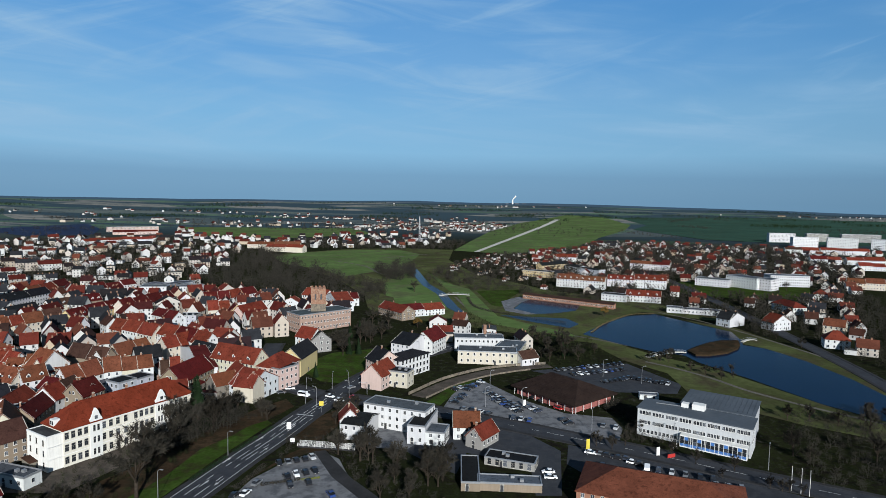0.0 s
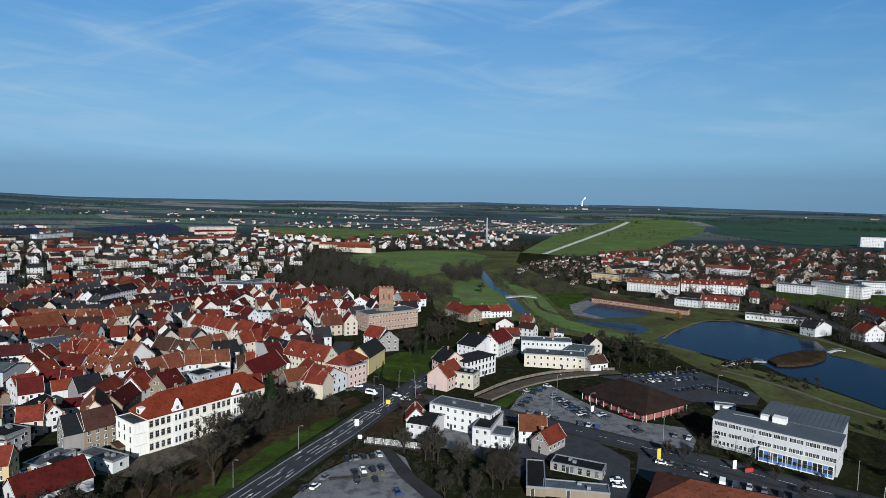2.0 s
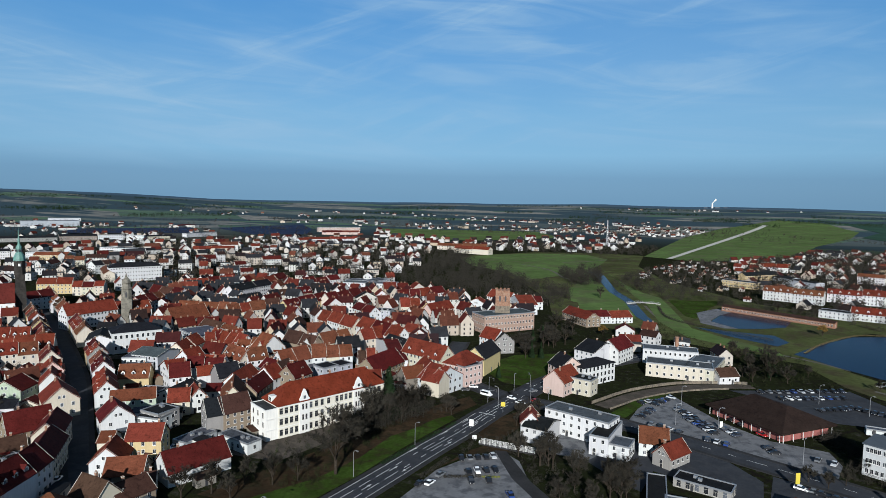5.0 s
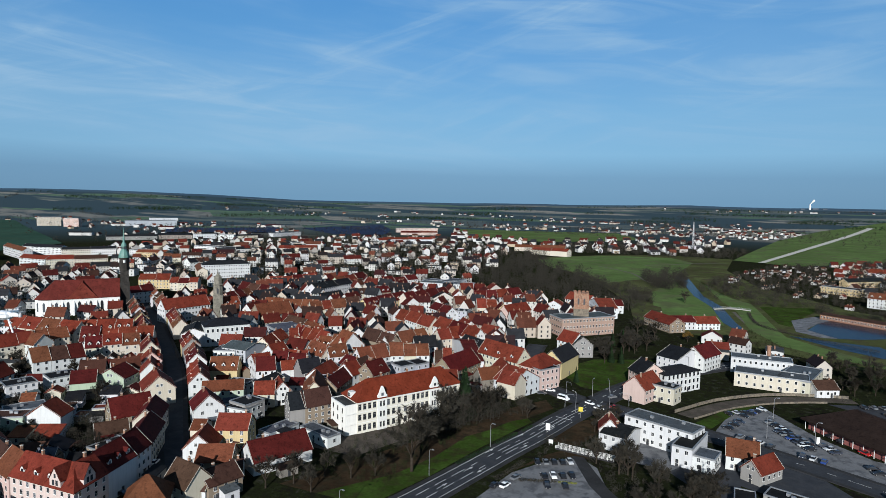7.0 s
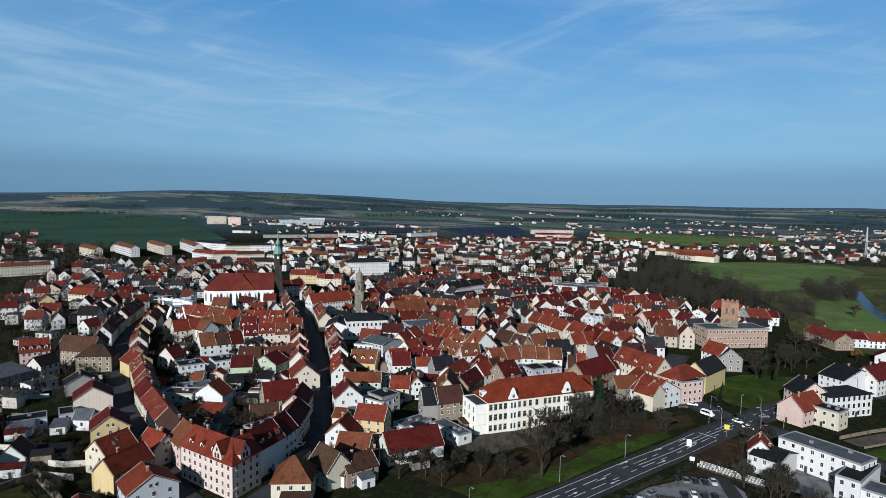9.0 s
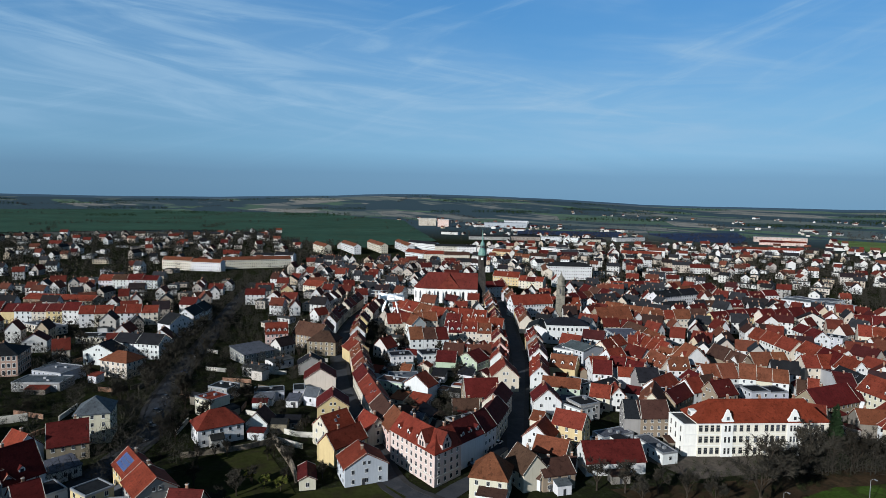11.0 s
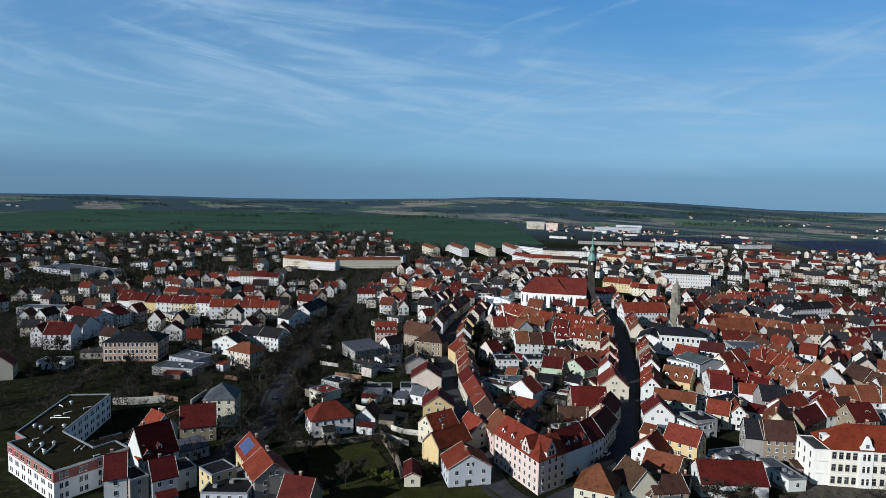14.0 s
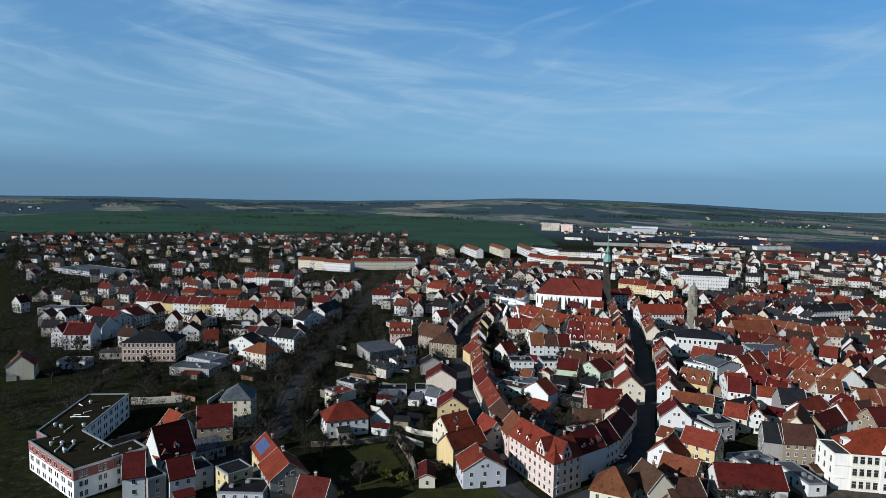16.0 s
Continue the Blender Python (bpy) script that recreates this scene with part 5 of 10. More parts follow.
house(-293.6, 528.7, 12.9, 11, 62.2, 7.4, 4.2, "G", "w", "d", name="terraced_house", rich=False, chim=0)
house(-287.1, 541.0, 14.8, 11, 62.2, 6.5, 3.4, "G", "w", "d", name="terraced_house", rich=False, chim=0)
house(-280.6, 553.3, 12.9, 11, 62.2, 7.6, 3.7, "G", "w", "d", name="terraced_house", rich=False, chim=0)
house(-249.7, 529.0, 22.5, 16, 6.4, 9.2, 1.4, "F", "w", "m", name="office_building", rich=False, chim=0)
house(-226.8, 531.6, 23.5, 16, 6.4, 9.2, 0.7, "F", "w", "m", name="office_building", rich=False, chim=0)
house(-333.7, 508.0, 15.0, 10, 88.9, 6.7, 4.5, "G", "n", "o", name="terraced_house", rich=False, chim=0)
house(-333.4, 524.4, 17.8, 10, 88.9, 6.4, 4.6, "G", "n", "r", name="terraced_house", rich=False, chim=0)
house(-333.0, 542.3, 17.9, 10, 88.9, 7.3, 4.5, "G", "n", "d", name="terraced_house", rich=False, chim=0)
house(-385.1, 472.7, 12.5, 10, 57.9, 6.8, 4.9, "G", "w", "r", name="terraced_house", rich=False, chim=0)
house(-379.1, 482.4, 10.3, 10, 57.9, 6.5, 4.7, "G", "w", "r", name="terraced_house", rich=False, chim=0)
house(-373.6, 491.1, 10.3, 10, 57.9, 6.5, 5.6, "G", "w", "d", name="terraced_house", rich=False, chim=0)
house(-367.5, 500.8, 12.4, 10, 57.9, 7.6, 4.5, "G", "w", "r", name="terraced_house", rich=False, chim=0)
house(-354.9, 208.0, 13.2, 11, 0.7, 8.3, 4.4, "G", "w", "d", name="terraced_house")
house(-340.5, 208.2, 15.4, 11, 0.7, 7.6, 4.6, "G", "w", "o", name="terraced_house")
house(-314.5, 226.6, 9.6, 11, 39.0, 8.5, 6.6, "G", "w", "d", dorm=2, name="terraced_house")
house(-307.0, 232.6, 9.5, 11, 39.0, 7.4, 5.5, "G", "c", "r", dorm=2, name="terraced_house")
house(-299.7, 238.5, 9.3, 11, 39.0, 8.2, 5.7, "G", "w", "r", dorm=2, name="terraced_house")
house(-292.7, 244.2, 8.7, 11, 39.0, 8.2, 6.0, "G", "c", "r", dorm=2, name="terraced_house")
house(-391.9, 231.1, 16.0, 11, 5.2, 8.0, 5.8, "G", "w", "r", dorm=1, name="terraced_house")
house(-377.2, 232.4, 13.5, 11, 5.2, 7.9, 5.4, "G", "c", "r", dorm=1, name="terraced_house")
house(-362.7, 233.8, 15.7, 11, 5.2, 7.6, 5.8, "G", "w", "o", dorm=1, name="terraced_house")
house(-347.5, 235.1, 14.6, 11, 5.2, 8.1, 5.6, "G", "c", "r", dorm=1, name="terraced_house")
house(147.6, 797.1, 54.6, 10, 40.7, 7.0, 3.0, "G", "y", "k", rich=False, chim=0)
house(292.0, 663.8, 34.3, 16, -34.5, 8.0, 1.0, "F", "w", "m", name="school", front=22, rich=False, chim=0)
house(320.0, 656.0, 35.7, 18, -58.9, 12.0, 1.0, "F", "w", "m", name="school", front=22, rich=False, chim=0)
house(335.2, 639.4, 15.5, 18, -51.7, 12.0, 1.0, "F", "w", "m", name="school", front=22, rich=False, chim=0)
house(381.3, 671.7, 41.3, 18, -5.4, 12.0, 1.0, "F", "w", "m", name="school", win=2.2, front=22, rich=False, chim=0)
house(131.3, 638.6, 23.8, 11, -24.4, 8.8, 4.2, "G", "w", "o", dorm=4, name="apartment_block", front=22, rich=False, chim=0)
house(153.8, 628.4, 25.6, 11, -24.4, 8.6, 3.8, "G", "w", "o", dorm=4, name="apartment_block", front=22, rich=False, chim=0)
house(188.9, 646.9, 27.5, 11, -19.0, 8.3, 3.6, "G", "w", "r", dorm=4, name="apartment_block", front=22, rich=False, chim=0)
house(216.9, 637.3, 31.6, 11, -19.0, 9.3, 4.5, "G", "w", "r", dorm=4, name="apartment_block", front=22, rich=False, chim=0)
house(155.3, 552.6, 22.2, 12, -29.1, 6.0, 1.0, "F", "w", "f", rich=False, chim=0)
house(181.2, 549.2, 29.9, 11, -18.7, 6.0, 4.0, "G", "w", "r", dorm=4, rich=False, chim=0)
house(190.6, 498.4, 12.5, 10, -18.9, 4.3, 0.9, "F", "w", "m", name="terraced_house", rich=False, chim=0)
house(203.6, 493.9, 15.0, 10, -18.9, 3.8, 1.0, "F", "w", "m", name="terraced_house", rich=False, chim=0)
house(217.7, 489.1, 14.7, 10, -18.9, 3.9, 0.6, "F", "w", "m", name="terraced_house", rich=False, chim=0)
house(206.6, 447.1, 10.1, 11, -51.4, 6.0, 4.0, "G", "l", "k")
house(217.5, 448.1, 18.4, 11, 32.8, 6.0, 4.0, "N", "w", "k")
house(244.1, 436.0, 16.0, 11, 19.7, 6.0, 5.0, "N", "w", "r")
house(248.9, 381.6, 14.0, 11, -21.7, 6.0, 5.0, "H", "w", "r")
house(274.4, 425.9, 13.5, 11, -40.0, 6.0, 4.0, "G", "c", "o")
house(286.2, 513.4, 27.4, 12, -83.5, 6.0, 4.0, "H", "w", "r", rich=False, chim=0)
house(358.8, 579.8, 11.4, 11, -30.2, 6.0, 4.0, "H", "w", "r", rich=False, chim=0)
house(263.7, 817.4, 26.6, 12, -24.0, 8.3, 2.9, "G", "w", "o", name="terraced_house", rich=False, chim=0)
house(286.5, 807.3, 23.2, 12, -24.0, 8.1, 2.5, "G", "w", "d", name="terraced_house", rich=False, chim=0)
house(176.3, 904.2, 15.9, 12, -6.6, 7.0, 3.6, "G", "w", "r", name="terraced_house", rich=False, chim=0)
house(190.5, 902.5, 12.6, 12, -6.6, 7.1, 4.1, "G", "w", "r", name="terraced_house", rich=False, chim=0)
house(111.1, 719.6, 35.2, 12, -30.4, 7.0, 2.0, "F", "y", "f", rich=False, chim=0)
house(163.0, 769.0, 24.2, 12, -54.5, 7.9, 1.4, "G", "l", "k", name="terraced_house", rich=False, chim=0)
house(178.9, 746.8, 30.4, 12, -54.5, 7.4, 0.6, "G", "l", "k", name="terraced_house", rich=False, chim=0)
house(448.5, 662.8, 17.1, 12, -22.6, 6.7, 4.2, "G", "c", "o", name="terraced_house", rich=False, chim=0)
house(464.5, 656.1, 17.7, 12, -22.6, 7.6, 4.4, "G", "c", "o", name="terraced_house", rich=False, chim=0)
house(590.7, 857.5, 16.6, 12, -16.2, 6.8, 4.1, "G", "w", "r", name="terraced_house", rich=False, chim=0)
house(606.4, 852.9, 16.1, 12, -16.2, 6.3, 3.6, "G", "w", "r", name="terraced_house", rich=False, chim=0)
house(-674.2, 1315.7, 47.4, 14, 32.7, 6.0, 3.4, "G", "p", "d", name="terraced_house", rich=False, chim=0)
house(-637.4, 1339.3, 40.0, 14, 32.7, 6.7, 2.6, "G", "p", "r", name="terraced_house", rich=False, chim=0)
house(-594.1, 1050.0, 27.3, 14, 58.9, 6.4, 3.4, "G", "w", "r", name="terraced_house", rich=False, chim=0)
house(-581.0, 1071.7, 23.2, 14, 58.9, 6.4, 3.1, "G", "w", "r", name="terraced_house", rich=False, chim=0)
house(-567.4, 1094.3, 29.6, 14, 58.9, 5.7, 2.5, "G", "w", "r", name="terraced_house", rich=False, chim=0)
house(-265.9, 984.1, 36.0, 14, -17.1, 7.6, 4.0, "G", "c", "r", name="terraced_house", rich=False, chim=0)
house(-234.2, 974.4, 30.2, 14, -17.1, 8.5, 3.7, "G", "c", "r", name="terraced_house", rich=False, chim=0)
house(-232.0, 556.0, 27.8, 14, 76.1, 9.0, 1.0, "F", "w", "m", rich=False, chim=0)
house(-342.5, 323.0, 33.2, 12, 73.1, 10.0, 6.0, "G", "w", "r", win=2.2, name="town_hall", label="white town hall wing with a red roof")
house(-325.5, 348.3, 12.7, 12, 64.4, 9.0, 5.0, "G", "w", "r", dorm=2)
house(-279.4, 267.2, 13.9, 22, 41.1, 8.0, 3.0, "N", "w", "k", label="white hall with a black roof", chim=0)
house(-266.0, 280.4, 25.7, 16, 51.3, 12.0, 3.5, "H", "w", "k", tall=True, floors=2, label="white hall with tall windows and a black roof")
house(-77.2, 412.0, 40.1, 17, 43.7, 12.0, 1.0, "F", "q", "m", win=2.4, floors=3, name="mill", label="pink brick mill with a grey flat roof")
house(-17.6, 233.3, 26.3, 10, -22.0, 9.0, 1.0, "F", "w", "m", win=2.9, label="white three-storey workshop with a pale sheet roof")
house(-1.4, 218.6, 7.1, 9, -12.4, 5.0, 1.0, "F", "w", "m")
house(23.0, 359.5, 29.0, 12, -0.0, 8.0, 1.0, "F", "w", "m", win=2.4, floors=2, name="factory", label="white factory with a grey flat roof")
house(25.7, 331.3, 32.2, 13, -4.3, 7.0, 1.0, "F", "c", "m", win=3.4, floors=2, name="factory", label="beige factory wing with a grey roof")
house(109.0, 534.4, 85.3, 5, -35.6, 4.0, 1.0, "S", "b", "b", win=2.2, floors=1, name="bathhouse", label="long red bathing pavilion with a brown roof", rich=False, chim=0)
house(-132.0, 181.6, 16.5, 6, -17.5, 4.0, 1.0, "F", "w", "m", floors=1, label="low white school annexe with a flat roof")
house(95.7, 275.6, 8.5, 4, -9.1, 2.2, 1.0, "F", "w", "m", floors=1)
house(-895.3, 387.5, 66.1, 11, -8.2, 12.0, 3.5, "G", "c", "o", win=2.4, name="apartment_block", label="cream four-storey apartment block with a tiled roof", front=22, rich=False, chim=0)
house(-892.7, 435.4, 90.3, 11, -12.8, 12.0, 3.5, "G", "w", "o", win=2.4, name="apartment_block", label="white four-storey apartment block with a tiled roof", front=22, rich=False, chim=0)
house(-892.6, 483.3, 95.4, 11, -14.6, 12.0, 3.5, "G", "c", "o", win=2.4, name="apartment_block", label="cream four-storey apartment block with a tiled roof", front=22, rich=False, chim=0)
house(-878.6, 526.2, 108.1, 11, -19.5, 12.0, 3.5, "G", "w", "o", win=2.4, name="apartment_block", label="white four-storey apartment block with a tiled roof", front=22, rich=False, chim=0)
house(-728.4, 457.2, 44.4, 11, 1.5, 12.0, 3.5, "G", "w", "r", win=2.4, name="apartment_block", label="white four-storey apartment block with a tiled roof", front=22, rich=False, chim=0)
house(-697.3, 470.1, 27.5, 11, 54.7, 12.0, 3.9, "G", "c", "r", win=2.4, name="apartment_block", label="cream four-storey apartment block with a tiled roof", front=22, rich=False, chim=0)
house(-679.2, 495.6, 35.0, 11, 54.7, 11.4, 3.4, "G", "c", "b", win=2.4, name="apartment_block", label="cream four-storey apartment block with a tiled roof", front=22, rich=False, chim=0)
house(-880.9, 567.4, 70.7, 11, 8.0, 11.0, 3.0, "G", "w", "k", win=2.4, name="apartment_block", front=22, rich=False, chim=0)
house(-815.8, 573.3, 35.6, 11, 49.4, 10.3, 2.6, "G", "c", "k", win=2.4, name="apartment_block", front=22, rich=False, chim=0)
house(-794.1, 598.6, 31.0, 11, 49.4, 10.6, 2.6, "G", "w", "k", win=2.4, name="apartment_block", front=22, rich=False, chim=0)
house(-808.2, 272.1, 29.5, 11, 46.3, 8.4, 2.5, "G", "w", "k", win=2.4, name="apartment_block", front=22, rich=False, chim=0)
house(-788.9, 292.3, 26.2, 11, 46.3, 9.6, 3.0, "G", "w", "k", win=2.4, name="apartment_block", front=22, rich=False, chim=0)
house(-505.1, 190.3, 9.9, 14, 72.7, 8.0, 4.0, "N", "y", "r", rich=False, chim=0)
house(-521.1, 219.1, 20.3, 11, 26.7, 8.0, 4.0, "G", "c", "r", rich=False, chim=0)
house(-736.2, 725.1, 31.1, 14, 7.1, 9.0, 0.8, "F", "w", "f", name="apartment_block", front=22, rich=False, chim=0)
house(-701.8, 729.4, 38.3, 14, 7.1, 8.6, 1.2, "F", "w", "f", name="apartment_block", front=22, rich=False, chim=0)
house(-738.3, 627.2, 59.7, 12, 17.4, 9.0, 2.0, "F", "w", "f", name="factory_hall", front=22, rich=False, chim=0)
house(-611.3, 772.7, 26.6, 12, 27.5, 8.5, 3.6, "G", "c", "r", win=2.4, name="terraced_house", rich=False, chim=0)
house(-585.0, 786.5, 32.8, 12, 27.5, 9.7, 3.0, "G", "c", "r", win=2.4, name="terraced_house", rich=False, chim=0)
house(-579.2, 1066.4, 50.9, 12, 32.7, 7.5, 3.1, "G", "w", "r", name="apartment_block", front=22, rich=False, chim=0)
house(-537.9, 1092.9, 47.1, 12, 32.7, 8.2, 3.1, "G", "w", "r", name="apartment_block", front=22, rich=False, chim=0)
house(-733.2, 1413.1, 58.5, 12, 41.4, 11.1, 0.9, "F", "p", "f", name="apartment_block", front=22, rich=False, chim=0)
house(-692.0, 1449.4, 51.4, 12, 41.4, 10.8, 1.3, "F", "p", "f", name="apartment_block", front=22, rich=False, chim=0)
house(-710.1, 606.1, 41.7, 13, 20.8, 9.0, 3.0, "G", "y", "o", rich=False, chim=0)
house(-254.1, 544.4, 26.6, 16, -13.7, 8.6, 1.1, "F", "w", "m", name="office_building", rich=False, chim=0)
house(-228.5, 538.2, 26.1, 16, -13.7, 9.0, 1.2, "F", "w", "m", name="office_building", rich=False, chim=0)
house(-315.8, 474.8, 35.4, 11, 82.1, 9.0, 4.0, "G", "w", "k", rich=False, chim=0)
house(-305.3, 1039.0, 44.7, 14, 3.9, 7.1, 3.6, "G", "c", "o", name="terraced_house", rich=False, chim=0)
house(-261.5, 1041.9, 43.0, 14, 3.9, 7.3, 4.3, "G", "c", "o", name="terraced_house", rich=False, chim=0)
house(-223.5, 83.3, 9.7, 5, 54.6, 2.6, 1.0, "S", "g", "k")
house(-245.4, 94.2, 5.1, 6, 52.7, 3.0, 1.0, "S", "w", "m")
house(-253.8, 84.6, 8.1, 6, 58.9, 3.0, 1.0, "S", "w", "m")
house(-150.3, 163.8, 4.8, 7, 34.7, 3.5, 2.0, "G", "w", "b")
house(-144.7, 181.6, 13.7, 7, 80.7, 3.0, 1.0, "F", "l", "m", floors=1)
house(-135.8, 129.9, 5.8, 8, 11.8, 4.0, 3.0, "G", "w", "b")
house(-134.6, 144.7, 4.0, 6, 35.5, 4.0, 2.0, "G", "l", "b")
house(-182.1, 220.7, 16.0, 9, 93.4, 5.0, 2.0, "G", "w", "k")
house(-186.6, 238.6, 8.8, 9, 43.9, 6.0, 3.0, "G", "w", "r")
house(-151.9, 232.6, 19.1, 9, 101.5, 6.0, 4.0, "G", "o", "d")
house(-165.4, 241.9, 17.9, 9, 99.1, 6.0, 4.0, "G", "w", "r")
house(-163.0, 250.4, 10.2, 8, -20.7, 6.0, 3.0, "G", "w", "d")
house(-152.8, 245.4, 8.8, 10, 84.0, 6.8, 4.8, "G", "w", "r", name="terraced_house")
house(-151.9, 254.4, 9.1, 10, 84.0, 6.7, 4.8, "G", "w", "b", name="terraced_house")
house(-198.9, 215.0, 10.9, 7, 11.3, 4.0, 1.0, "F", "w", "f")
house(-237.5, 247.5, 11.8, 14, 22.1, 7.0, 1.0, "F", "w", "m")
house(-232.2, 245.5, 12.9, 8, 30.3, 5.0, 1.0, "F", "g", "m")
house(-225.7, 258.5, 15.8, 16, 90.4, 8.0, 2.0, "N", "l", "m")
house(-224.4, 273.3, 11.2, 10, 100.9, 6.7, 4.4, "G", "c", "r", name="terraced_house")
house(-226.5, 284.1, 10.6, 10, 100.9, 7.5, 4.4, "G", "c", "r", name="terraced_house")
house(-225.3, 291.1, 5.6, 10, 38.2, 7.7, 3.4, "G", "c", "r", name="terraced_house")
house(-221.4, 294.1, 4.3, 10, 38.2, 7.5, 4.2, "G", "c", "d", name="terraced_house")
house(-217.7, 297.1, 5.1, 10, 38.2, 6.8, 4.2, "G", "c", "r", name="terraced_house")
house(-213.5, 300.4, 5.7, 10, 38.2, 7.2, 4.5, "G", "c", "r", name="terraced_house")
house(-211.8, 252.3, 11.7, 10, -9.8, 7.0, 5.0, "N", "w", "r")
house(-358.0, -49.4, 13.8, 9, 70.7, 4.0, 1.0, "F", "w", "m")
house(-461.8, -31.9, 19.4, 12, 47.8, 8.0, 4.0, "N", "w", "d")
house(-460.5, -46.9, 32.7, 13, 35.5, 8.0, 4.0, "G", "w", "d")
house(-338.0, 10.2, 17.3, 14, 39.3, 5.0, 1.0, "F", "l", "m")
house(-324.7, 5.6, 21.3, 12, 56.7, 4.0, 1.0, "F", "g", "m")
house(-206.0, 0.1, 11.1, 12, 113.8, 8.5, 8.0, "G", "w", "d", dorm=1)
house(-191.5, -11.8, 5.8, 13, 90.9, 9.0, 4.5, "G", "w", "d")
house(-8.3, 219.6, 6.8, 20, -12.8, 7.0, 1.0, "F", "w", "f")
house(-31.4, 222.6, 9.9, 13, -14.0, 6.0, 1.6, "G", "w", "k")
house(-20.3, 287.8, 10.6, 8, -19.7, 7.5, 1.0, "F", "c", "f")
house(-32.1, 283.7, 10.8, 16, -23.9, 6.5, 5.0, "N", "p", "r")
house(23.8, 201.0, 17.2, 7, -18.9, 2.6, 1.0, "F", "g", "f", floors=1, win=2.5, tall=True, name="garage", label="row of garages with dark doors and a flat roof")
house(10.1, 184.1, 5.9, 20, -1.5, 2.8, 1.0, "F", "o", "f", floors=1, win=99, name="garage", label="low garage wing with a black roof")
house(22.2, 184.2, 19.9, 6, -3.2, 2.6, 1.0, "F", "o", "m", floors=1, win=99, name="garage", label="low outbuilding with a grey flat roof")
house(62.5, 167.4, 46.4, 22, -21.1, 5.0, 4.5, "H", "b", "o", name="hall", label="large hall with a red hipped roof")
house(12.6, 217.1, 6.8, 12, -35.8, 4.0, 3.5, "N", "g", "r")
house(46.2, 343.9, 30.7, 14, 73.0, 6.7, 1.0, "F", "c", "m", win=3.4, floors=2, name="factory", label="beige factory wing with a grey roof")
house(798.0, 1449.7, 58.8, 14, -4.3, 22.0, 1.0, "F", "w", "m", win=3, name="apartment_block", label="white seven-storey apartment slab", front=22, rich=False, chim=0)
house(761.0, 1292.4, 51.1, 14, -4.4, 22.0, 1.0, "F", "w", "m", win=3, name="apartment_block", label="white seven-storey apartment slab", front=22, rich=False, chim=0)
house(834.7, 1286.0, 55.1, 14, -23.6, 22.0, 1.0, "F", "w", "m", win=3, name="apartment_block", label="white seven-storey apartment slab", front=22, rich=False, chim=0)
house(896.5, 1250.4, 43.9, 14, -33.2, 22.0, 1.0, "F", "w", "m", win=3, name="apartment_block", label="white seven-storey apartment slab", front=22, rich=False, chim=0)
house(908.6, 1496.3, 47.5, 14, -10.8, 20.0, 1.0, "F", "g", "m", win=3, name="apartment_block", label="grey apartment slab at the edge of town", front=22, rich=False, chim=0)
house(1013.8, 1494.3, 84.3, 14, -14.4, 20.0, 1.0, "F", "g", "m", win=3, name="apartment_block", label="grey apartment slab at the edge of town", front=22, rich=False, chim=0)
house(647.5, 1135.2, 28.2, 12, -13.3, 7.8, 3.5, "G", "w", "b", name="terraced_house", rich=False, chim=0)
house(674.9, 1128.7, 28.1, 12, -13.3, 7.3, 4.6, "G", "w", "r", name="terraced_house", rich=False, chim=0)
house(705.6, 1122.8, 27.8, 12, -14.5, 8.7, 3.8, "G", "w", "r", name="terraced_house", rich=False, chim=0)
house(731.2, 1116.2, 25.1, 12, -14.5, 8.3, 3.4, "G", "w", "r", name="terraced_house", rich=False, chim=0)
house(755.9, 1109.8, 25.9, 12, -14.5, 8.4, 4.1, "G", "w", "r", name="terraced_house", rich=False, chim=0)
house(576.6, 940.9, 23.5, 12, -13.4, 7.9, 4.3, "G", "w", "d", name="terraced_house", rich=False, chim=0)
house(597.2, 935.9, 19.0, 12, -13.4, 7.4, 3.9, "G", "w", "r", name="terraced_house", rich=False, chim=0)
house(628.2, 933.9, 24.2, 12, -7.9, 7.4, 3.6, "G", "w", "r", name="terraced_house", rich=False, chim=0)
house(654.8, 930.2, 29.4, 12, -7.9, 7.8, 4.5, "G", "w", "r", name="terraced_house", rich=False, chim=0)
house(-235.2, 1.6, 9.5, 9, 117.7, 6.0, 5.0, "N", "w", "r")
house(-197.0, 7.3, 5.7, 9, 108.0, 6.0, 1.0, "F", "w", "f")
house(-191.2, 1.1, 7.0, 10, 100.7, 7.0, 4.0, "G", "w", "d")

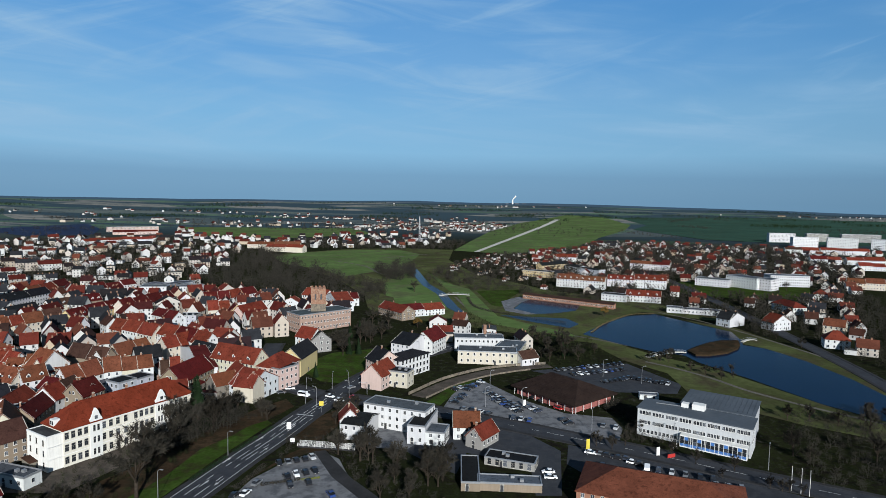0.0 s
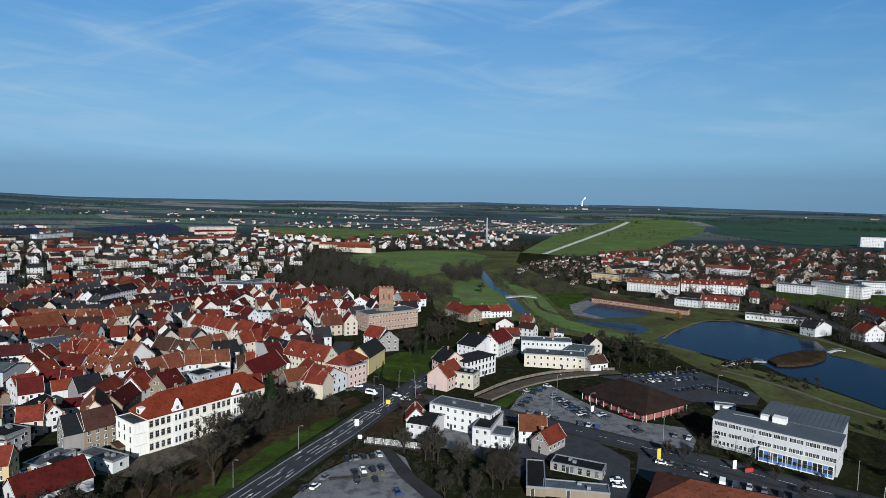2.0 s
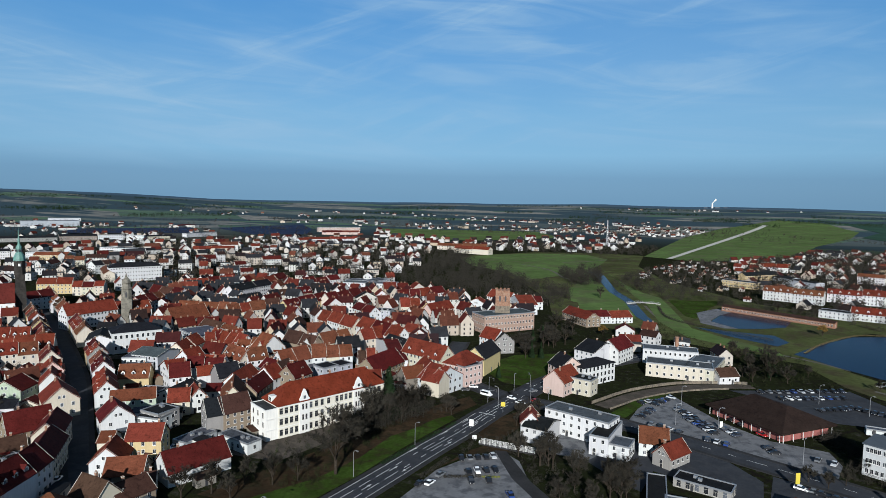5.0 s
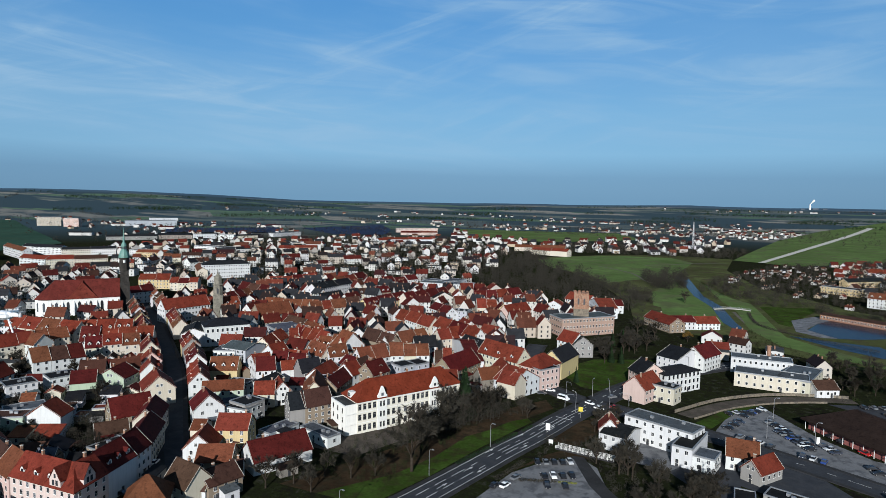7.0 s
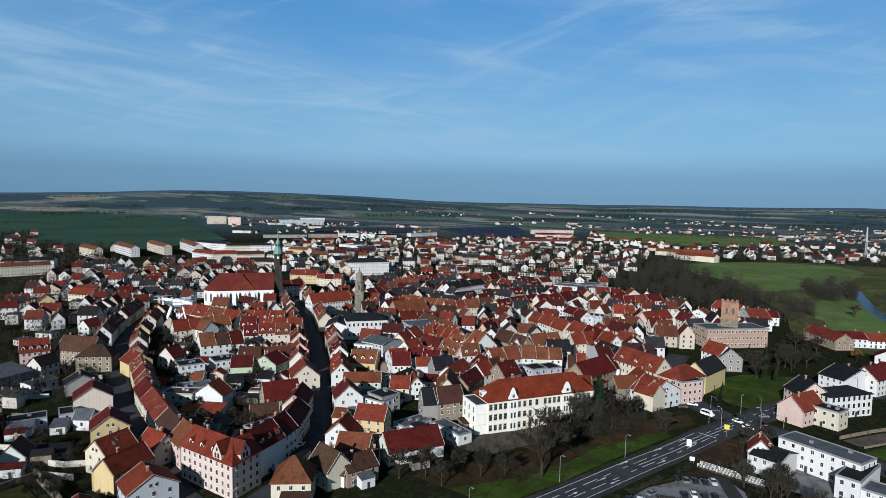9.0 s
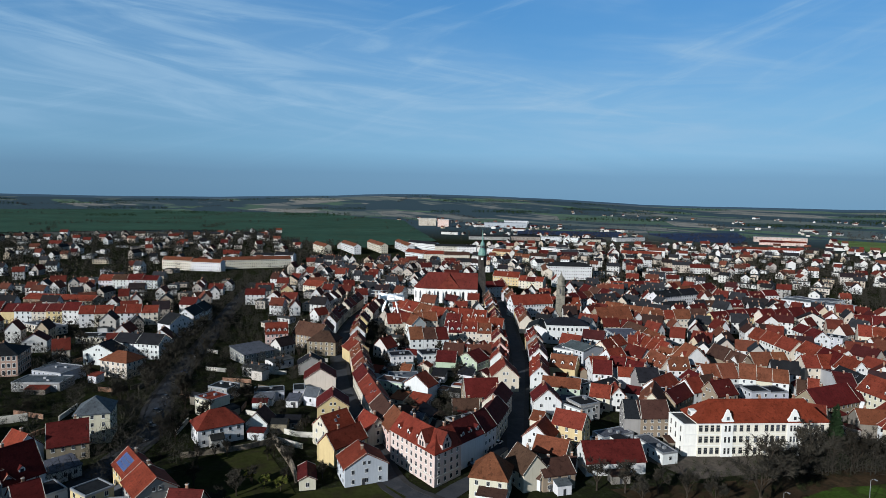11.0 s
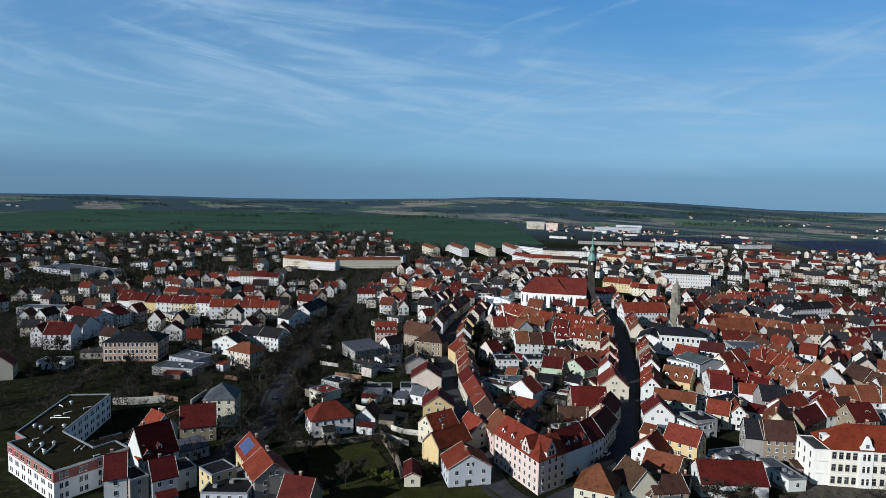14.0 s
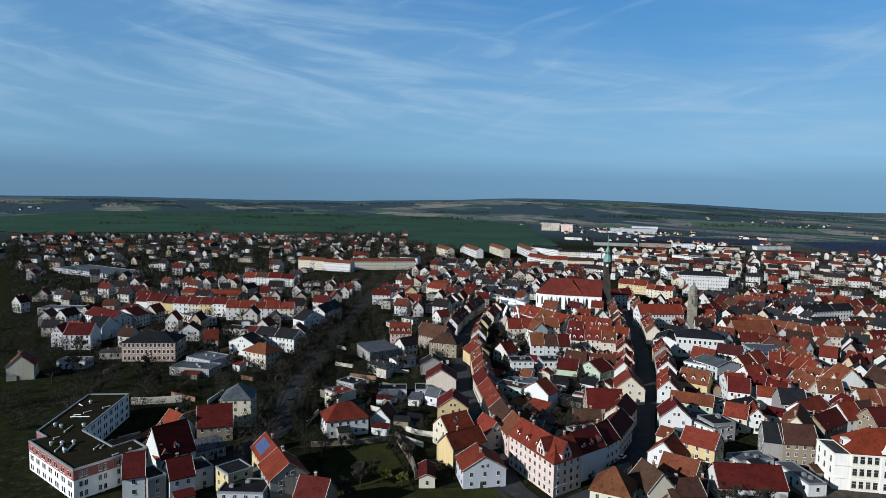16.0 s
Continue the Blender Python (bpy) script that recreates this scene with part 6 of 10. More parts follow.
# ---- landmark buildings ----
def school():
    """Three-storey white school with gablets over a red hipped roof and a flat-roofed end block."""
    turn = 58.8
    L, W, e = 48.0, 13.0, 12.5
    base = pose(-122, 195.5, 0, 0, 0, turn)
    bm = bmesh.new()
    box(bm, 0, L, 0, W, -0.3, e)
    ob = finish("school", bm, M_WALL, None, "", (0.619, 0.585, 0.499))
    ob.matrix_basis = base
    tagged(ob, "long cream-white three-storey school with red hipped roof", "school")
    bm = bmesh.new()
    o, r = 0.5, 6.2
    rings = [(-o, L + o, -o, W + o, e - 0.25), (-o, L + o, -o, W + o, e + 0.05), (W * 0.5, L - W * 0.42, W / 2 - 0.05, W / 2 + 0.05, e + r)]
    loops = [[bm.verts.new(p) for p in ((x0, y0, z), (x1, y0, z), (x1, y1, z), (x0, y1, z))] for x0, x1, y0, y1, z in rings]
    for la, lb in zip(loops, loops[1:]):
        for i in range(4):
            bm.faces.new((la[i], la[(i + 1) % 4], lb[(i + 1) % 4], lb[i]))
    bm.faces.new(loops[-1])
    bm.faces.new(list(reversed(loops[0])))
    tube(bm, (W * 0.5, W / 2, e + r), (L - W * 0.42, W / 2, e + r), 0.2, 0.2)
    part("roof", bm, M_ROOF, ob, "red tiled hipped roof", (0.185, 0.035, 0.017))
    bm = bmesh.new()
    box(bm, -5, -0.003, 0.4, W - 0.3, -0.3, e - 1.0)
    block = part("end_block", bm, M_WALL, ob, "", (0.688, 0.671, 0.619))
    bm = bmesh.new()
    box(bm, -4.7, -0.003, 0.7, W - 0.6, e - 1.0, e - 0.9)
    part("flat_roof", bm, M_FLAT, block)
    bm = bmesh.new()
    for a0, a1, b0, b1 in ((-5.1, -0.003, 0.3, 0.7), (-5.1, -0.003, W - 0.6, W - 0.2), (-5.1, -4.7, 0.7, W - 0.6)):
        box(bm, a0, a1, b0, b1, e - 1.05, e - 0.7)
    part("parapet", bm, M_WHITE, block)
    for z in (4.1, 8.2):
        bm = bmesh.new()
        box(bm, -5.06, L + 0.06, -0.07, -0.003, z - 0.12, z + 0.12)
        part("string_course", bm, M_WHITE, ob)
    bm = bmesh.new()
    box(bm, 0.0, L, -0.3, -0.003, e - 0.75, e - 0.27)
    part("cornice", bm, M_WHITE, ob)
    us = [1.0, 3.1, 5.2, 7.3, 13.4, 15.8, 18.3, 21.2, 25.0, 27.1, 29.2, 31.3, 39.2, 41.3, 43.3, 45.6]
    for z in (2.2, 6.3, 10.3):
        for u in us:
            put_mesh("window", ME_BIGWIN, ob, Matrix.Translation((u, -0.01, z)) @ Matrix.Diagonal((1.35, 1, 2.3, 1)))
        for u in (9.9, 11.3, 33.9, 35.1, 36.3):
            put_mesh("window", ME_BIGWIN, ob, Matrix.Translation((u, -0.34, z)) @ Matrix.Diagonal((0.8, 1, 2.1, 1)))
    for u, hw in ((10.6, 2.1), (35.1, 2.5)):      # bays that end in curved gables
        bm = bmesh.new()
        prism(bm, [(u - hw, 0), (u + hw, 0), (u + hw, e + 0.9), (u + hw * 0.78, e + 1.3), (u + hw * 0.55, e + 2.4), (u + hw * 0.42, e + 3.4), (u + hw * 0.3, e + 3.6), (u + hw * 0.2, e + 4.3), (u, e + 4.6), (u - hw * 0.2, e + 4.3), (u - hw * 0.3, e + 3.6), (u - hw * 0.42, e + 3.4), (u - hw * 0.55, e + 2.4), (u - hw * 0.78, e + 1.3), (u - hw, e + 0.9)], -0.33, 0.35, "y")
        g = part("gable", bm, M_WHITE, ob, "white curved gable")
        bm = bmesh.new()
        box(bm, u - 0.5, u + 0.5, -0.4, -0.34, e + 0.8, e + 2.0)
        part("gable_window", bm, M_PANE, g)
        bm = bmesh.new()
        prism(bm, [(u - hw * 0.7, e), (u, e + 2.9), (u + hw * 0.7, e)], 0.352, 5.0, "y")
        part("gable_roof", bm, M_ROOF, g, "", (0.185, 0.035, 0.017))
    bm = bmesh.new()
    box(bm, -0.2, 1.8, 5.2, 7.8, e, e + 2.4)
    d = part("dormer", bm, M_WHITE, ob)
    bm = bmesh.new()
    for yy in (5.7, 6.7):
        box(bm, -0.26, -0.2, yy, yy + 0.7, e + 0.6, e + 1.9)
    part("dormer_window", bm, M_PANE, d)
    for z in (2.0, 5.9, 9.4):
        for yy in (2.4, 6.5, 10.4):
            put_mesh("window", ME_BIGWIN, block, Matrix.Translation((-5.01, yy, z)) @ pose(0, 0, 0, 0, 0, -90) @ Matrix.Diagonal((0.9, 1, 2.0, 1)))
    for u, v in ((14, 7.2), (26, 7.0), (39, 7.3)):
        put_mesh("chimney", ME_CHIM, ob, Matrix.Translation((u, v, e + r)))
    c = base @ Vector((L / 2 - 2.5, W / 2, 0))
    FOOT.append((c.x, c.y, L / 2 + 3, W / 2 + 0.5, radians(turn)))


school()


def office():
    """Long white office building with strip windows, a glazed ground floor and a sheet-roofed hall behind."""
    turn = -33.0
    L, W, e = 40.0, 13.0, 10.6
    base = pose(77, 234, 0, 0, 0, turn)
    bm = bmesh.new()
    box(bm, 0, L, 0, W, -0.3, e)
    ob = finish("office_building", bm, M_WALL, None, "", (0.437, 0.445, 0.445))
    ob.matrix_basis = base
    tagged(ob, "white three-storey office building with rows of windows", "office building")
    bm = bmesh.new()
    box(bm, -0.4, L + 0.4, -0.4, W + 0.4, e, e + 0.3)
    part("roof", bm, M_METAL, ob, "grey sheet roof")
    bm = bmesh.new()
    prism(bm, [(W + 0.41, 0), (W + 20, 0), (W + 20, e + 0.9), (W + 0.41, e + 0.3)], 13, L - 1, "x")
    hall = part("hall", bm, M_WALL, ob, "", (0.351, 0.359, 0.367))
    bm = bmesh.new()
    prism(bm, [(W + 0.45, e + 0.32), (W + 20.4, e + 0.92), (W + 20.4, e + 1.2), (W + 0.45, e + 0.6)], 12.6, L - 0.6, "x")
    part("hall_roof", bm, M_METAL, hall, "ribbed grey sheet roof")
    for i in range(16):
        bm = bmesh.new()
        x = 13.0 + i * 1.68
        prism(bm, [(W + 0.5, e + 0.6), (W + 20.3, e + 1.2), (W + 20.3, e + 1.28), (W + 0.5, e + 0.68)], x, x + 0.12, "x")
        part("roof_rib", bm, M_METAL, hall)
    bm = bmesh.new()
    box(bm, 18, 22.5, 9, 12.5, e + 0.3, e + 2.4)
    part("plant_room", bm, M_WHITE, ob)
    bm = bmesh.new()
    box(bm, 14, 16.5, 9.5, 12, e + 0.3, e + 1.9)
    part("plant_room", bm, M_WHITE, ob)
    bm = bmesh.new()
    tube(bm, (5, 8, e + 0.6), (14, 9.5, e + 0.6), 0.18, 0.18, 6)
    part("duct", bm, M_STEEL, ob)
    for z in (5.4, 9.0):
        for grp in range(8):
            for k in range(4):
                u = 1.3 + grp * 4.92 + k * 1.08
                put_mesh("window", ME_WIN, ob, Matrix.Translation((u, -0.01, z)) @ Matrix.Diagonal((1.0, 1, 1.55, 1)))
    for k in range(10):
        put_mesh("window", ME_WIN, ob, Matrix.Translation((1.4 + k * 1.45, -0.01, 1.9)) @ Matrix.Diagonal((1.0, 1, 1.6, 1)))
    bm = bmesh.new()
    box(bm, 16.5, L - 0.8, -3.0, -0.003, 0, 0.4)
    box(bm, 16.5, L - 0.8, -3.2, -0.003, 4.1, 4.5)
    glazed = part("glazed_front", bm, M_WHITE, ob, "glazed ground-floor hall with white posts")
    n = 15
    for i in range(n + 1):
        x = 16.6 + (L - 17.6) * i / n
        bm = bmesh.new()
        box(bm, x - 0.07, x + 0.07, -3.05, -2.9, 0.4, 4.1)
        part("post", bm, M_WHITE, glazed)
        if i < n:
            x2 = 16.6 + (L - 17.6) * (i + 1) / n
            bm = bmesh.new()
            box(bm, x + 0.08, x2 - 0.08, -3.0, -2.95, 0.4, 1.4)
            part("panel", bm, M_BLUE, glazed)
            bm = bmesh.new()
            box(bm, x + 0.08, x2 - 0.08, -3.0, -2.95, 1.45, 2.7)
            part("pane", bm, M_PANE, glazed)
            bm = bmesh.new()
            box(bm, x + 0.08, x2 - 0.08, -3.0, -2.95, 2.8, 4.1)
            part("pane", bm, M_BLUE if i % 3 == 1 else M_PANE, glazed)
    for z in (5.4, 9.0):
        for v in (2.5, 5.5, 8.5):
            put_mesh("window", ME_WIN, ob, Matrix.Translation((L + 0.01, v, z)) @ pose(0, 0, 0, 0, 0, 90) @ Matrix.Diagonal((1.0, 1, 1.5, 1)))
    c = base @ Vector((L / 2, W / 2 + 9, 0))
    FOOT.append((c.x, c.y, L / 2 + 1, W / 2 + 11, radians(turn)))


office()


def supermarket():
    """Low brick supermarket under one big dark-brown hipped roof, with white posts along the eaves."""
    a, b = Vector((34, 282, 0)), Vector((57, 254, 0))
    d = b - a
    L, W, e = d.length, 29.0, 3.9
    turn = math.degrees(math.atan2(d.y, d.x))
    base = pose(a.x, a.y, 0, 0, 0, turn)
    bm = bmesh.new()
    box(bm, 1.5, L - 1.5, 1.5, W - 1.5, -0.3, e)
    ob = finish("supermarket", bm, M_REDPANEL)
    ob.matrix_basis = base
    tagged(ob, "low brick supermarket with a dark brown hipped roof", "supermarket")
    bm = bmesh.new()
    rings = [(-0.6, L + 0.6, -0.6, W + 0.6, e - 0.5), (-0.6, L + 0.6, -0.6, W + 0.6, e + 0.15), (10.5, L - 9.5, W / 2 - 0.6, W / 2 + 0.6, e + 6.2)]
    loops = [[bm.verts.new(p) for p in ((x0, y0, z), (x1, y0, z), (x1, y1, z), (x0, y1, z))] for x0, x1, y0, y1, z in rings]
    for la, lb in zip(loops, loops[1:]):
        for i in range(4):
            bm.faces.new((la[i], la[(i + 1) % 4], lb[(i + 1) % 4], lb[i]))
    bm.faces.new(loops[-1])
    bm.faces.new(list(reversed(loops[0])))
    part("roof", bm, M_ROOF, ob, "dark brown tiled hipped roof", (0.031, 0.020, 0.016))
    for i in range(9):
        bm = bmesh.new()
        x = 1.2 + (L - 2.4) * i / 8
        box(bm, x - 0.09, x + 0.09, 0.2, 0.38, 0, e - 0.5)
        part("post", bm, M_WHITE, ob)
    for i in range(6):
        bm = bmesh.new()
        y = 1.2 + (W - 2.4) * i / 5
        box(bm, L - 0.38, L - 0.2, y - 0.09, y + 0.09, 0, e - 0.5)
        part("post", bm, M_WHITE, ob)
    c = base @ Vector((L / 2, W / 2, 0))
    FOOT.append((c.x, c.y, L / 2 + 1, W / 2 + 1, radians(turn)))


supermarket()


def church():
    """Late-Gothic hall church: white buttressed walls, steep red roof, dark tower with a copper helm."""
    turn, L, W, e, r = 52.5, 46.0, 19.0, 12.0, 13.0
    base = pose(-438, 285, 0, 0, 0, turn)
    bm = bmesh.new()
    box(bm, 0, L, 0, W, -0.3, e)
    choir = [(-0.002, 0.6), (-5.0, 2.2), (-8.2, 6.4), (-8.2, W - 6.4), (-5.0, W - 2.2), (-0.002, W - 0.6)]
    lo_, hi_ = [bm.verts.new((x, y, -0.3)) for x, y in choir], [bm.verts.new((x, y, e)) for x, y in choir]
    for a_ in range(5):
        bm.faces.new((lo_[a_ + 1], lo_[a_], hi_[a_], hi_[a_ + 1]))
    ob = finish("church", bm, M_WALL, None, "", (0.636, 0.628, 0.602))
    ob.matrix_basis = base
    tagged(ob, "white Gothic church with a steep dark-red roof", "church")
    bm = bmesh.new()
    y0, y1 = -0.6, W + 0.6
    v = [bm.verts.new(p) for p in ((0, y0, e), (L + 0.3, y0, e), (L + 0.3, y1, e), (0, y1, e), (4, W / 2, e + r), (L + 0.3, W / 2, e + r), (-5.5, 1.6, e), (-8.9, 6.1, e), (-8.9, W - 6.1, e), (-5.5, W - 1.6, e))]
    for q in ((0, 1, 5, 4), (2, 3, 4, 5), (1, 2, 5), (6, 0, 4), (7, 6, 4), (8, 7, 4), (9, 8, 4), (3, 9, 4), (3, 2, 1, 0, 6, 7, 8, 9)):
        bm.faces.new([v[i] for i in q])
    part("roof", bm, M_ROOF, ob, "steep dark-red tiled roof", (0.133, 0.027, 0.021))
    bm = bmesh.new()                      # cross roof over the near aisle
    w0 = 12
    v = [bm.verts.new(p) for p in ((w0, y0 - 0.2, e + 0.02), (w0 + 20, y0 - 0.2, e + 0.02), (w0 + 20, W * 0.5, e + 0.02), (w0, W * 0.5, e + 0.02), (w0 + 10, 4.5, e + r * 0.86), (w0 + 10, W * 0.5, e + r * 0.98))]
    for q in ((0, 1, 4), (1, 2, 5, 4), (3, 0, 4, 5), (2, 3, 5), (3, 2, 1, 0)):
        bm.faces.new([v[i] for i in q])
    part("cross_roof", bm, M_ROOF, ob, "", (0.156, 0.033, 0.022))
    for i in range(7):
        u = 1.7 + i * 7.2
        bm = bmesh.new()
        prism(bm, [(-0.002, 0), (-2.2, 0), (-2.2, 6), (-0.9, 9.0), (-0.002, 10.5)], u - 0.5, u + 0.5, "x")
        part("buttress", bm, M_WALL, ob, "", (0.636, 0.628, 0.602))
    for i in range(6):
        u = 5.3 + i * 7.2
        bm = bmesh.new()
        prism(bm, [(u - 0.95, 3.2), (u + 0.95, 3.2), (u + 0.95, 8.6), (u + 0.5, 9.6), (u, 10.2), (u - 0.5, 9.6), (u - 0.95, 8.6)], -0.12, -0.003, "y")
        part("lancet_window", bm, M_PANE, ob)
    for a_, b_ in zip(choir, choir[1:]):
        mid, d_ = (Vector(a_) + Vector(b_)) / 2, (Vector(b_) - Vector(a_)).normalized()
        bm = bmesh.new()
        prism(bm, [(-0.85, 3.2), (0.85, 3.2), (0.85, 8.8), (0, 10.2), (-0.85, 8.8)], -0.1, -0.004, "y")
        part("lancet_window", bm, M_PANE, ob).matrix_basis = pose(mid.x, mid.y, 0, 0, 0, math.degrees(math.atan2(-d_.y, -d_.x)))
    tw = 6.6
    tx, ty = L + 0.35, W * 0.25
    bm = bmesh.new()
    box(bm, tx, tx + tw, ty, ty + tw, -0.3, 22)
    part("tower_base", bm, M_BLACKSTONE, ob)
    cx, cy = tx + tw / 2, ty + tw / 2
    bm = bmesh.new()
    box(bm, tx + 0.4, tx + tw - 0.4, ty + 0.4, ty + tw - 0.4, 22, 31)
    lathe(bm, [(3.7, 31), (3.6, 40), (4.0, 40.2), (4.0, 40.7)], 8, cx, cy)
    tower = part("tower", bm, M_BLACKSTONE, ob, "dark weathered stone tower")
    for k in range(4):
        a = math.radians(90 * k + 45)
        bm = bmesh.new()
        px, py = cx + 3.4 * math.cos(a + math.pi / 4), cy + 3.4 * math.sin(a + math.pi / 4)
        lathe(bm, [(0.01, 37.0), (0.9, 37.0), (0.9, 37.01), (0.9, 38.8), (0.01, 38.8)], 8, px, py)
        part("clock", bm, M_WHITE, tower)
    bm = bmesh.new()
    lathe(bm, [(4.0, 40.7), (3.9, 42.0), (3.5, 43.5), (2.8, 45.2), (2.3, 46.2), (1.8, 46.8), (1.8, 49.0), (2.1, 49.3), (1.9, 50.4), (1.3, 51.6), (0.8, 52.4), (0.7, 54.2), (0.9, 54.6), (0.6, 56.2), (0.35, 58.0), (0.12, 63.0), (0.02, 64.5)], 10, cx, cy)
    part("helm", bm, M_PATINA, ob, "green copper helm and spire")
    bm = bmesh.new()
    for k in range(8):
        a = k * math.tau / 8
        box(bm, cx + 1.85 * math.cos(a) - 0.35, cx + 1.85 * math.cos(a) + 0.35, cy + 1.85 * math.sin(a) - 0.35, cy + 1.85 * math.sin(a) + 0.35, 47.1, 48.7)
    part("lantern_opening", bm, M_DARK, ob)
    c = base @ Vector((L / 2, W / 2, 0))
    FOOT.append((c.x, c.y, L / 2 + 10, W / 2 + 3, radians(turn)))


church()


def hall_tower():
    """The town hall's slim stone tower with a domed lantern."""
    x, y = -331, 340
    bm = bmesh.new()
    box(bm, -3.3, 3.3, -3.3, 3.3, -0.3, 17)
    ob = finish("tower", bm, M_PALESTONE)
    ob.matrix_basis = pose(x, y, 0, 0, 0, 40)
    tagged(ob, "slim sandstone town hall tower with domed lantern", "tower")
    bm = bmesh.new()
    lathe(bm, [(3.4, 17), (3.4, 24), (3.9, 24.3), (3.9, 24.9), (2.9, 25.2), (2.7, 28), (3.1, 28.3), (2.9, 29.4), (2.1, 30.9), (1.0, 32), (0.5, 32.8), (0.5, 33.6), (0.1, 35.5)], 8)
    part("belfry", bm, M_PALESTONE, ob, "weathered stone belfry with a small dome")
    for k in range(4):
        a = k * 90 + 0
        bm = bmesh.new()
        prism(bm, [(-0.6, 18.5), (0.6, 18.5), (0.6, 21.6), (0, 22.6), (-0.6, 21.6)], -3.3, -3.18, "y")
        o = part("belfry_opening", bm, M_DARK, ob)
        o.matrix_basis = pose(0, 0, 0, 0, 0, a)
    FOOT.append((x, y, 4, 4, 0))


hall_tower()


def mill_tower():
    """Square brick tower with a pale stone foot and one dark arch."""
    bm = bmesh.new()
    box(bm, -5, 5, -5, 5, -0.3, 17)
    ob = finish("mill_tower", bm, M_STONE)
    ob.matrix_basis = pose(-84, 419, 0, 0, 0, 12)
    tagged(ob, "square brick tower on a pale stone foot", "tower")
    bm = bmesh.new()
    box(bm, -4.9, 4.9, -4.9, 4.9, 17, 27.4)
    for k in range(4):
        box(bm, -4.9 + k * 2.7, -3.4 + k * 2.7, -4.9, -4.3, 27.4, 28.2)
        box(bm, -4.9 + k * 2.7, -3.4 + k * 2.7, 4.3, 4.9, 27.4, 28.2)
    up = part("tower_shaft", bm, M_BRICK, ob, "weathered red brick shaft")
    for px in (-1.9, 1.9):
        bm = bmesh.new()
        prism(bm, [(px - 0.6, 20), (px + 0.6, 20), (px + 0.6, 23.4), (px, 24.3), (px - 0.6, 23.4)], -5.0, -4.905, "y")
        part("arched_opening", bm, M_DARK, up)
    FOOT.append((-84, 419, 5, 5, 0))


mill_tower()


def modern_block():
    """Z-shaped flat-roofed care home in white render and brick, with ducts on a planted roof."""
    e = 9.2
    ring = [Vector(q) for q in ((-231, -44.2), (-201.6, -28.0), (-212.4, -9.1), (-220.3, -13.2), (-216.6, -19.0), (-235.4, -29.5), (-273.1, -17.8), (-277.7, -32.4), (-239.6, -43.5), (-232.9, -39.7))]

    def walls(bm, z0, z1, out=0.0):
        for a, b in zip(ring, ring[1:] + ring[:1]):
            d = (b - a).normalized()
            o = Vector((d.y, -d.x)) * out
            bm.faces.new([bm.verts.new((*(q + o), z)) for q, z in ((a, z0), (b, z0), (b, z1), (a, z1))])

    def deck(bm, z):
        bm.faces.new([bm.verts.new((*q, z)) for q in ring])
    bm = bmesh.new()
    walls(bm, -0.3, e)
    deck(bm, e - 0.1)
    ob = finish("care_home", bm, M_WALL, None, "", (0.654, 0.654, 0.645))
    tagged(ob, "white and brick flat-roofed care home in two angled wings", "care home")
    bm = bmesh.new()
    deck(bm, e + 0.02)
    part("planted_roof", bm, M_SEDUM, ob, "dark brown planted roof layer")
    for n, (a, b) in enumerate(zip(ring, ring[1:] + ring[:1])):
        d = b - a
        ln, turn = d.length, math.degrees(math.atan2(d.y, d.x))
        m0 = pose(a.x, a.y, 0, 0, 0, turn)
        bm = bmesh.new()
        box(bm, -0.1, ln + 0.1, -0.12, 0.32, e - 0.15, e + 0.45)
        part("parapet", bm, M_STEEL, ob, "pale metal parapet").matrix_basis = m0
        if n in (0, 1, 8, 9):
            bm = bmesh.new()
            box(bm, 0.0, ln, -0.11, -0.004, 6.15, e - 0.16)
            part("brick_band", bm, M_REDPANEL, ob, "red brick top storey").matrix_basis = m0
        if n in (6, 7, 8, 9):
            continue
        cnt = max(1, int(ln / 4.6))
        for i in range(cnt):
            u = ln * (i + 0.5) / cnt
            for f in range(3):
                for s_ in (-0.75, 0.75):
                    put_mesh("window", ME_WIN, ob, m0 @ Matrix.Translation((u + s_, -0.115 if f == 2 and n < 2 else -0.01, 1.55 + f * 3.05)) @ Matrix.Diagonal((1.0, 1, 1.75, 1)))
    rng = random.Random(5)
    for _ in range(60):
        x, y = rng.uniform(-276, -203), rng.uniform(-43, -11)
        a = rng.choice((29, 119, 163, 73)) + rng.uniform(-4, 4)
        ln = rng.uniform(1.5, 6.5)
        q = (x + math.cos(radians(a)) * ln, y + math.sin(radians(a)) * ln)
        pts = [tuple(v) for v in ring]
        if not (inside(x, y, pts) and inside(*q, pts)) or min(off_line(x, y, pts + pts[:1]), off_line(*q, pts + pts[:1])) < 1.0:
            continue
        bm = bmesh.new()
        if rng.random() < 0.7:
            tube(bm, (x, y, e + 0.4), (*q, e + 0.4), 0.17, 0.17, 6)
            tube(bm, (x, y, e), (x, y, e + 0.6), 0.2, 0.2, 6)
            part("roof_duct", bm, M_WHITE, ob)
        else:
            lathe(bm, [(0.5, e), (0.5, e + 0.8), (0.7, e + 0.85), (0.55, e + 1.2), (0.05, e + 1.4)], 8, x, y)
            part("roof_fan", bm, M_STEEL, ob)
    for cx, cy, a, b, ang in ((-219, -28.5, 16, 9, 29), (-256, -31, 20.5, 8, 163)):
        FOOT.append((cx, cy, a, b, radians(ang)))
    bm = bmesh.new()                       # glazed stair and canopy at the entrance
    base = pose(-236, -44.5, 0, 0, 0, 29)
    for x in (0, 2.4, 4.8):
        box(bm, x - 0.08, x + 0.08, -0.08, 0.08, 0, 6.2)
        box(bm, x - 0.08, x + 0.08, 2.9, 3.06, 0, 6.2)
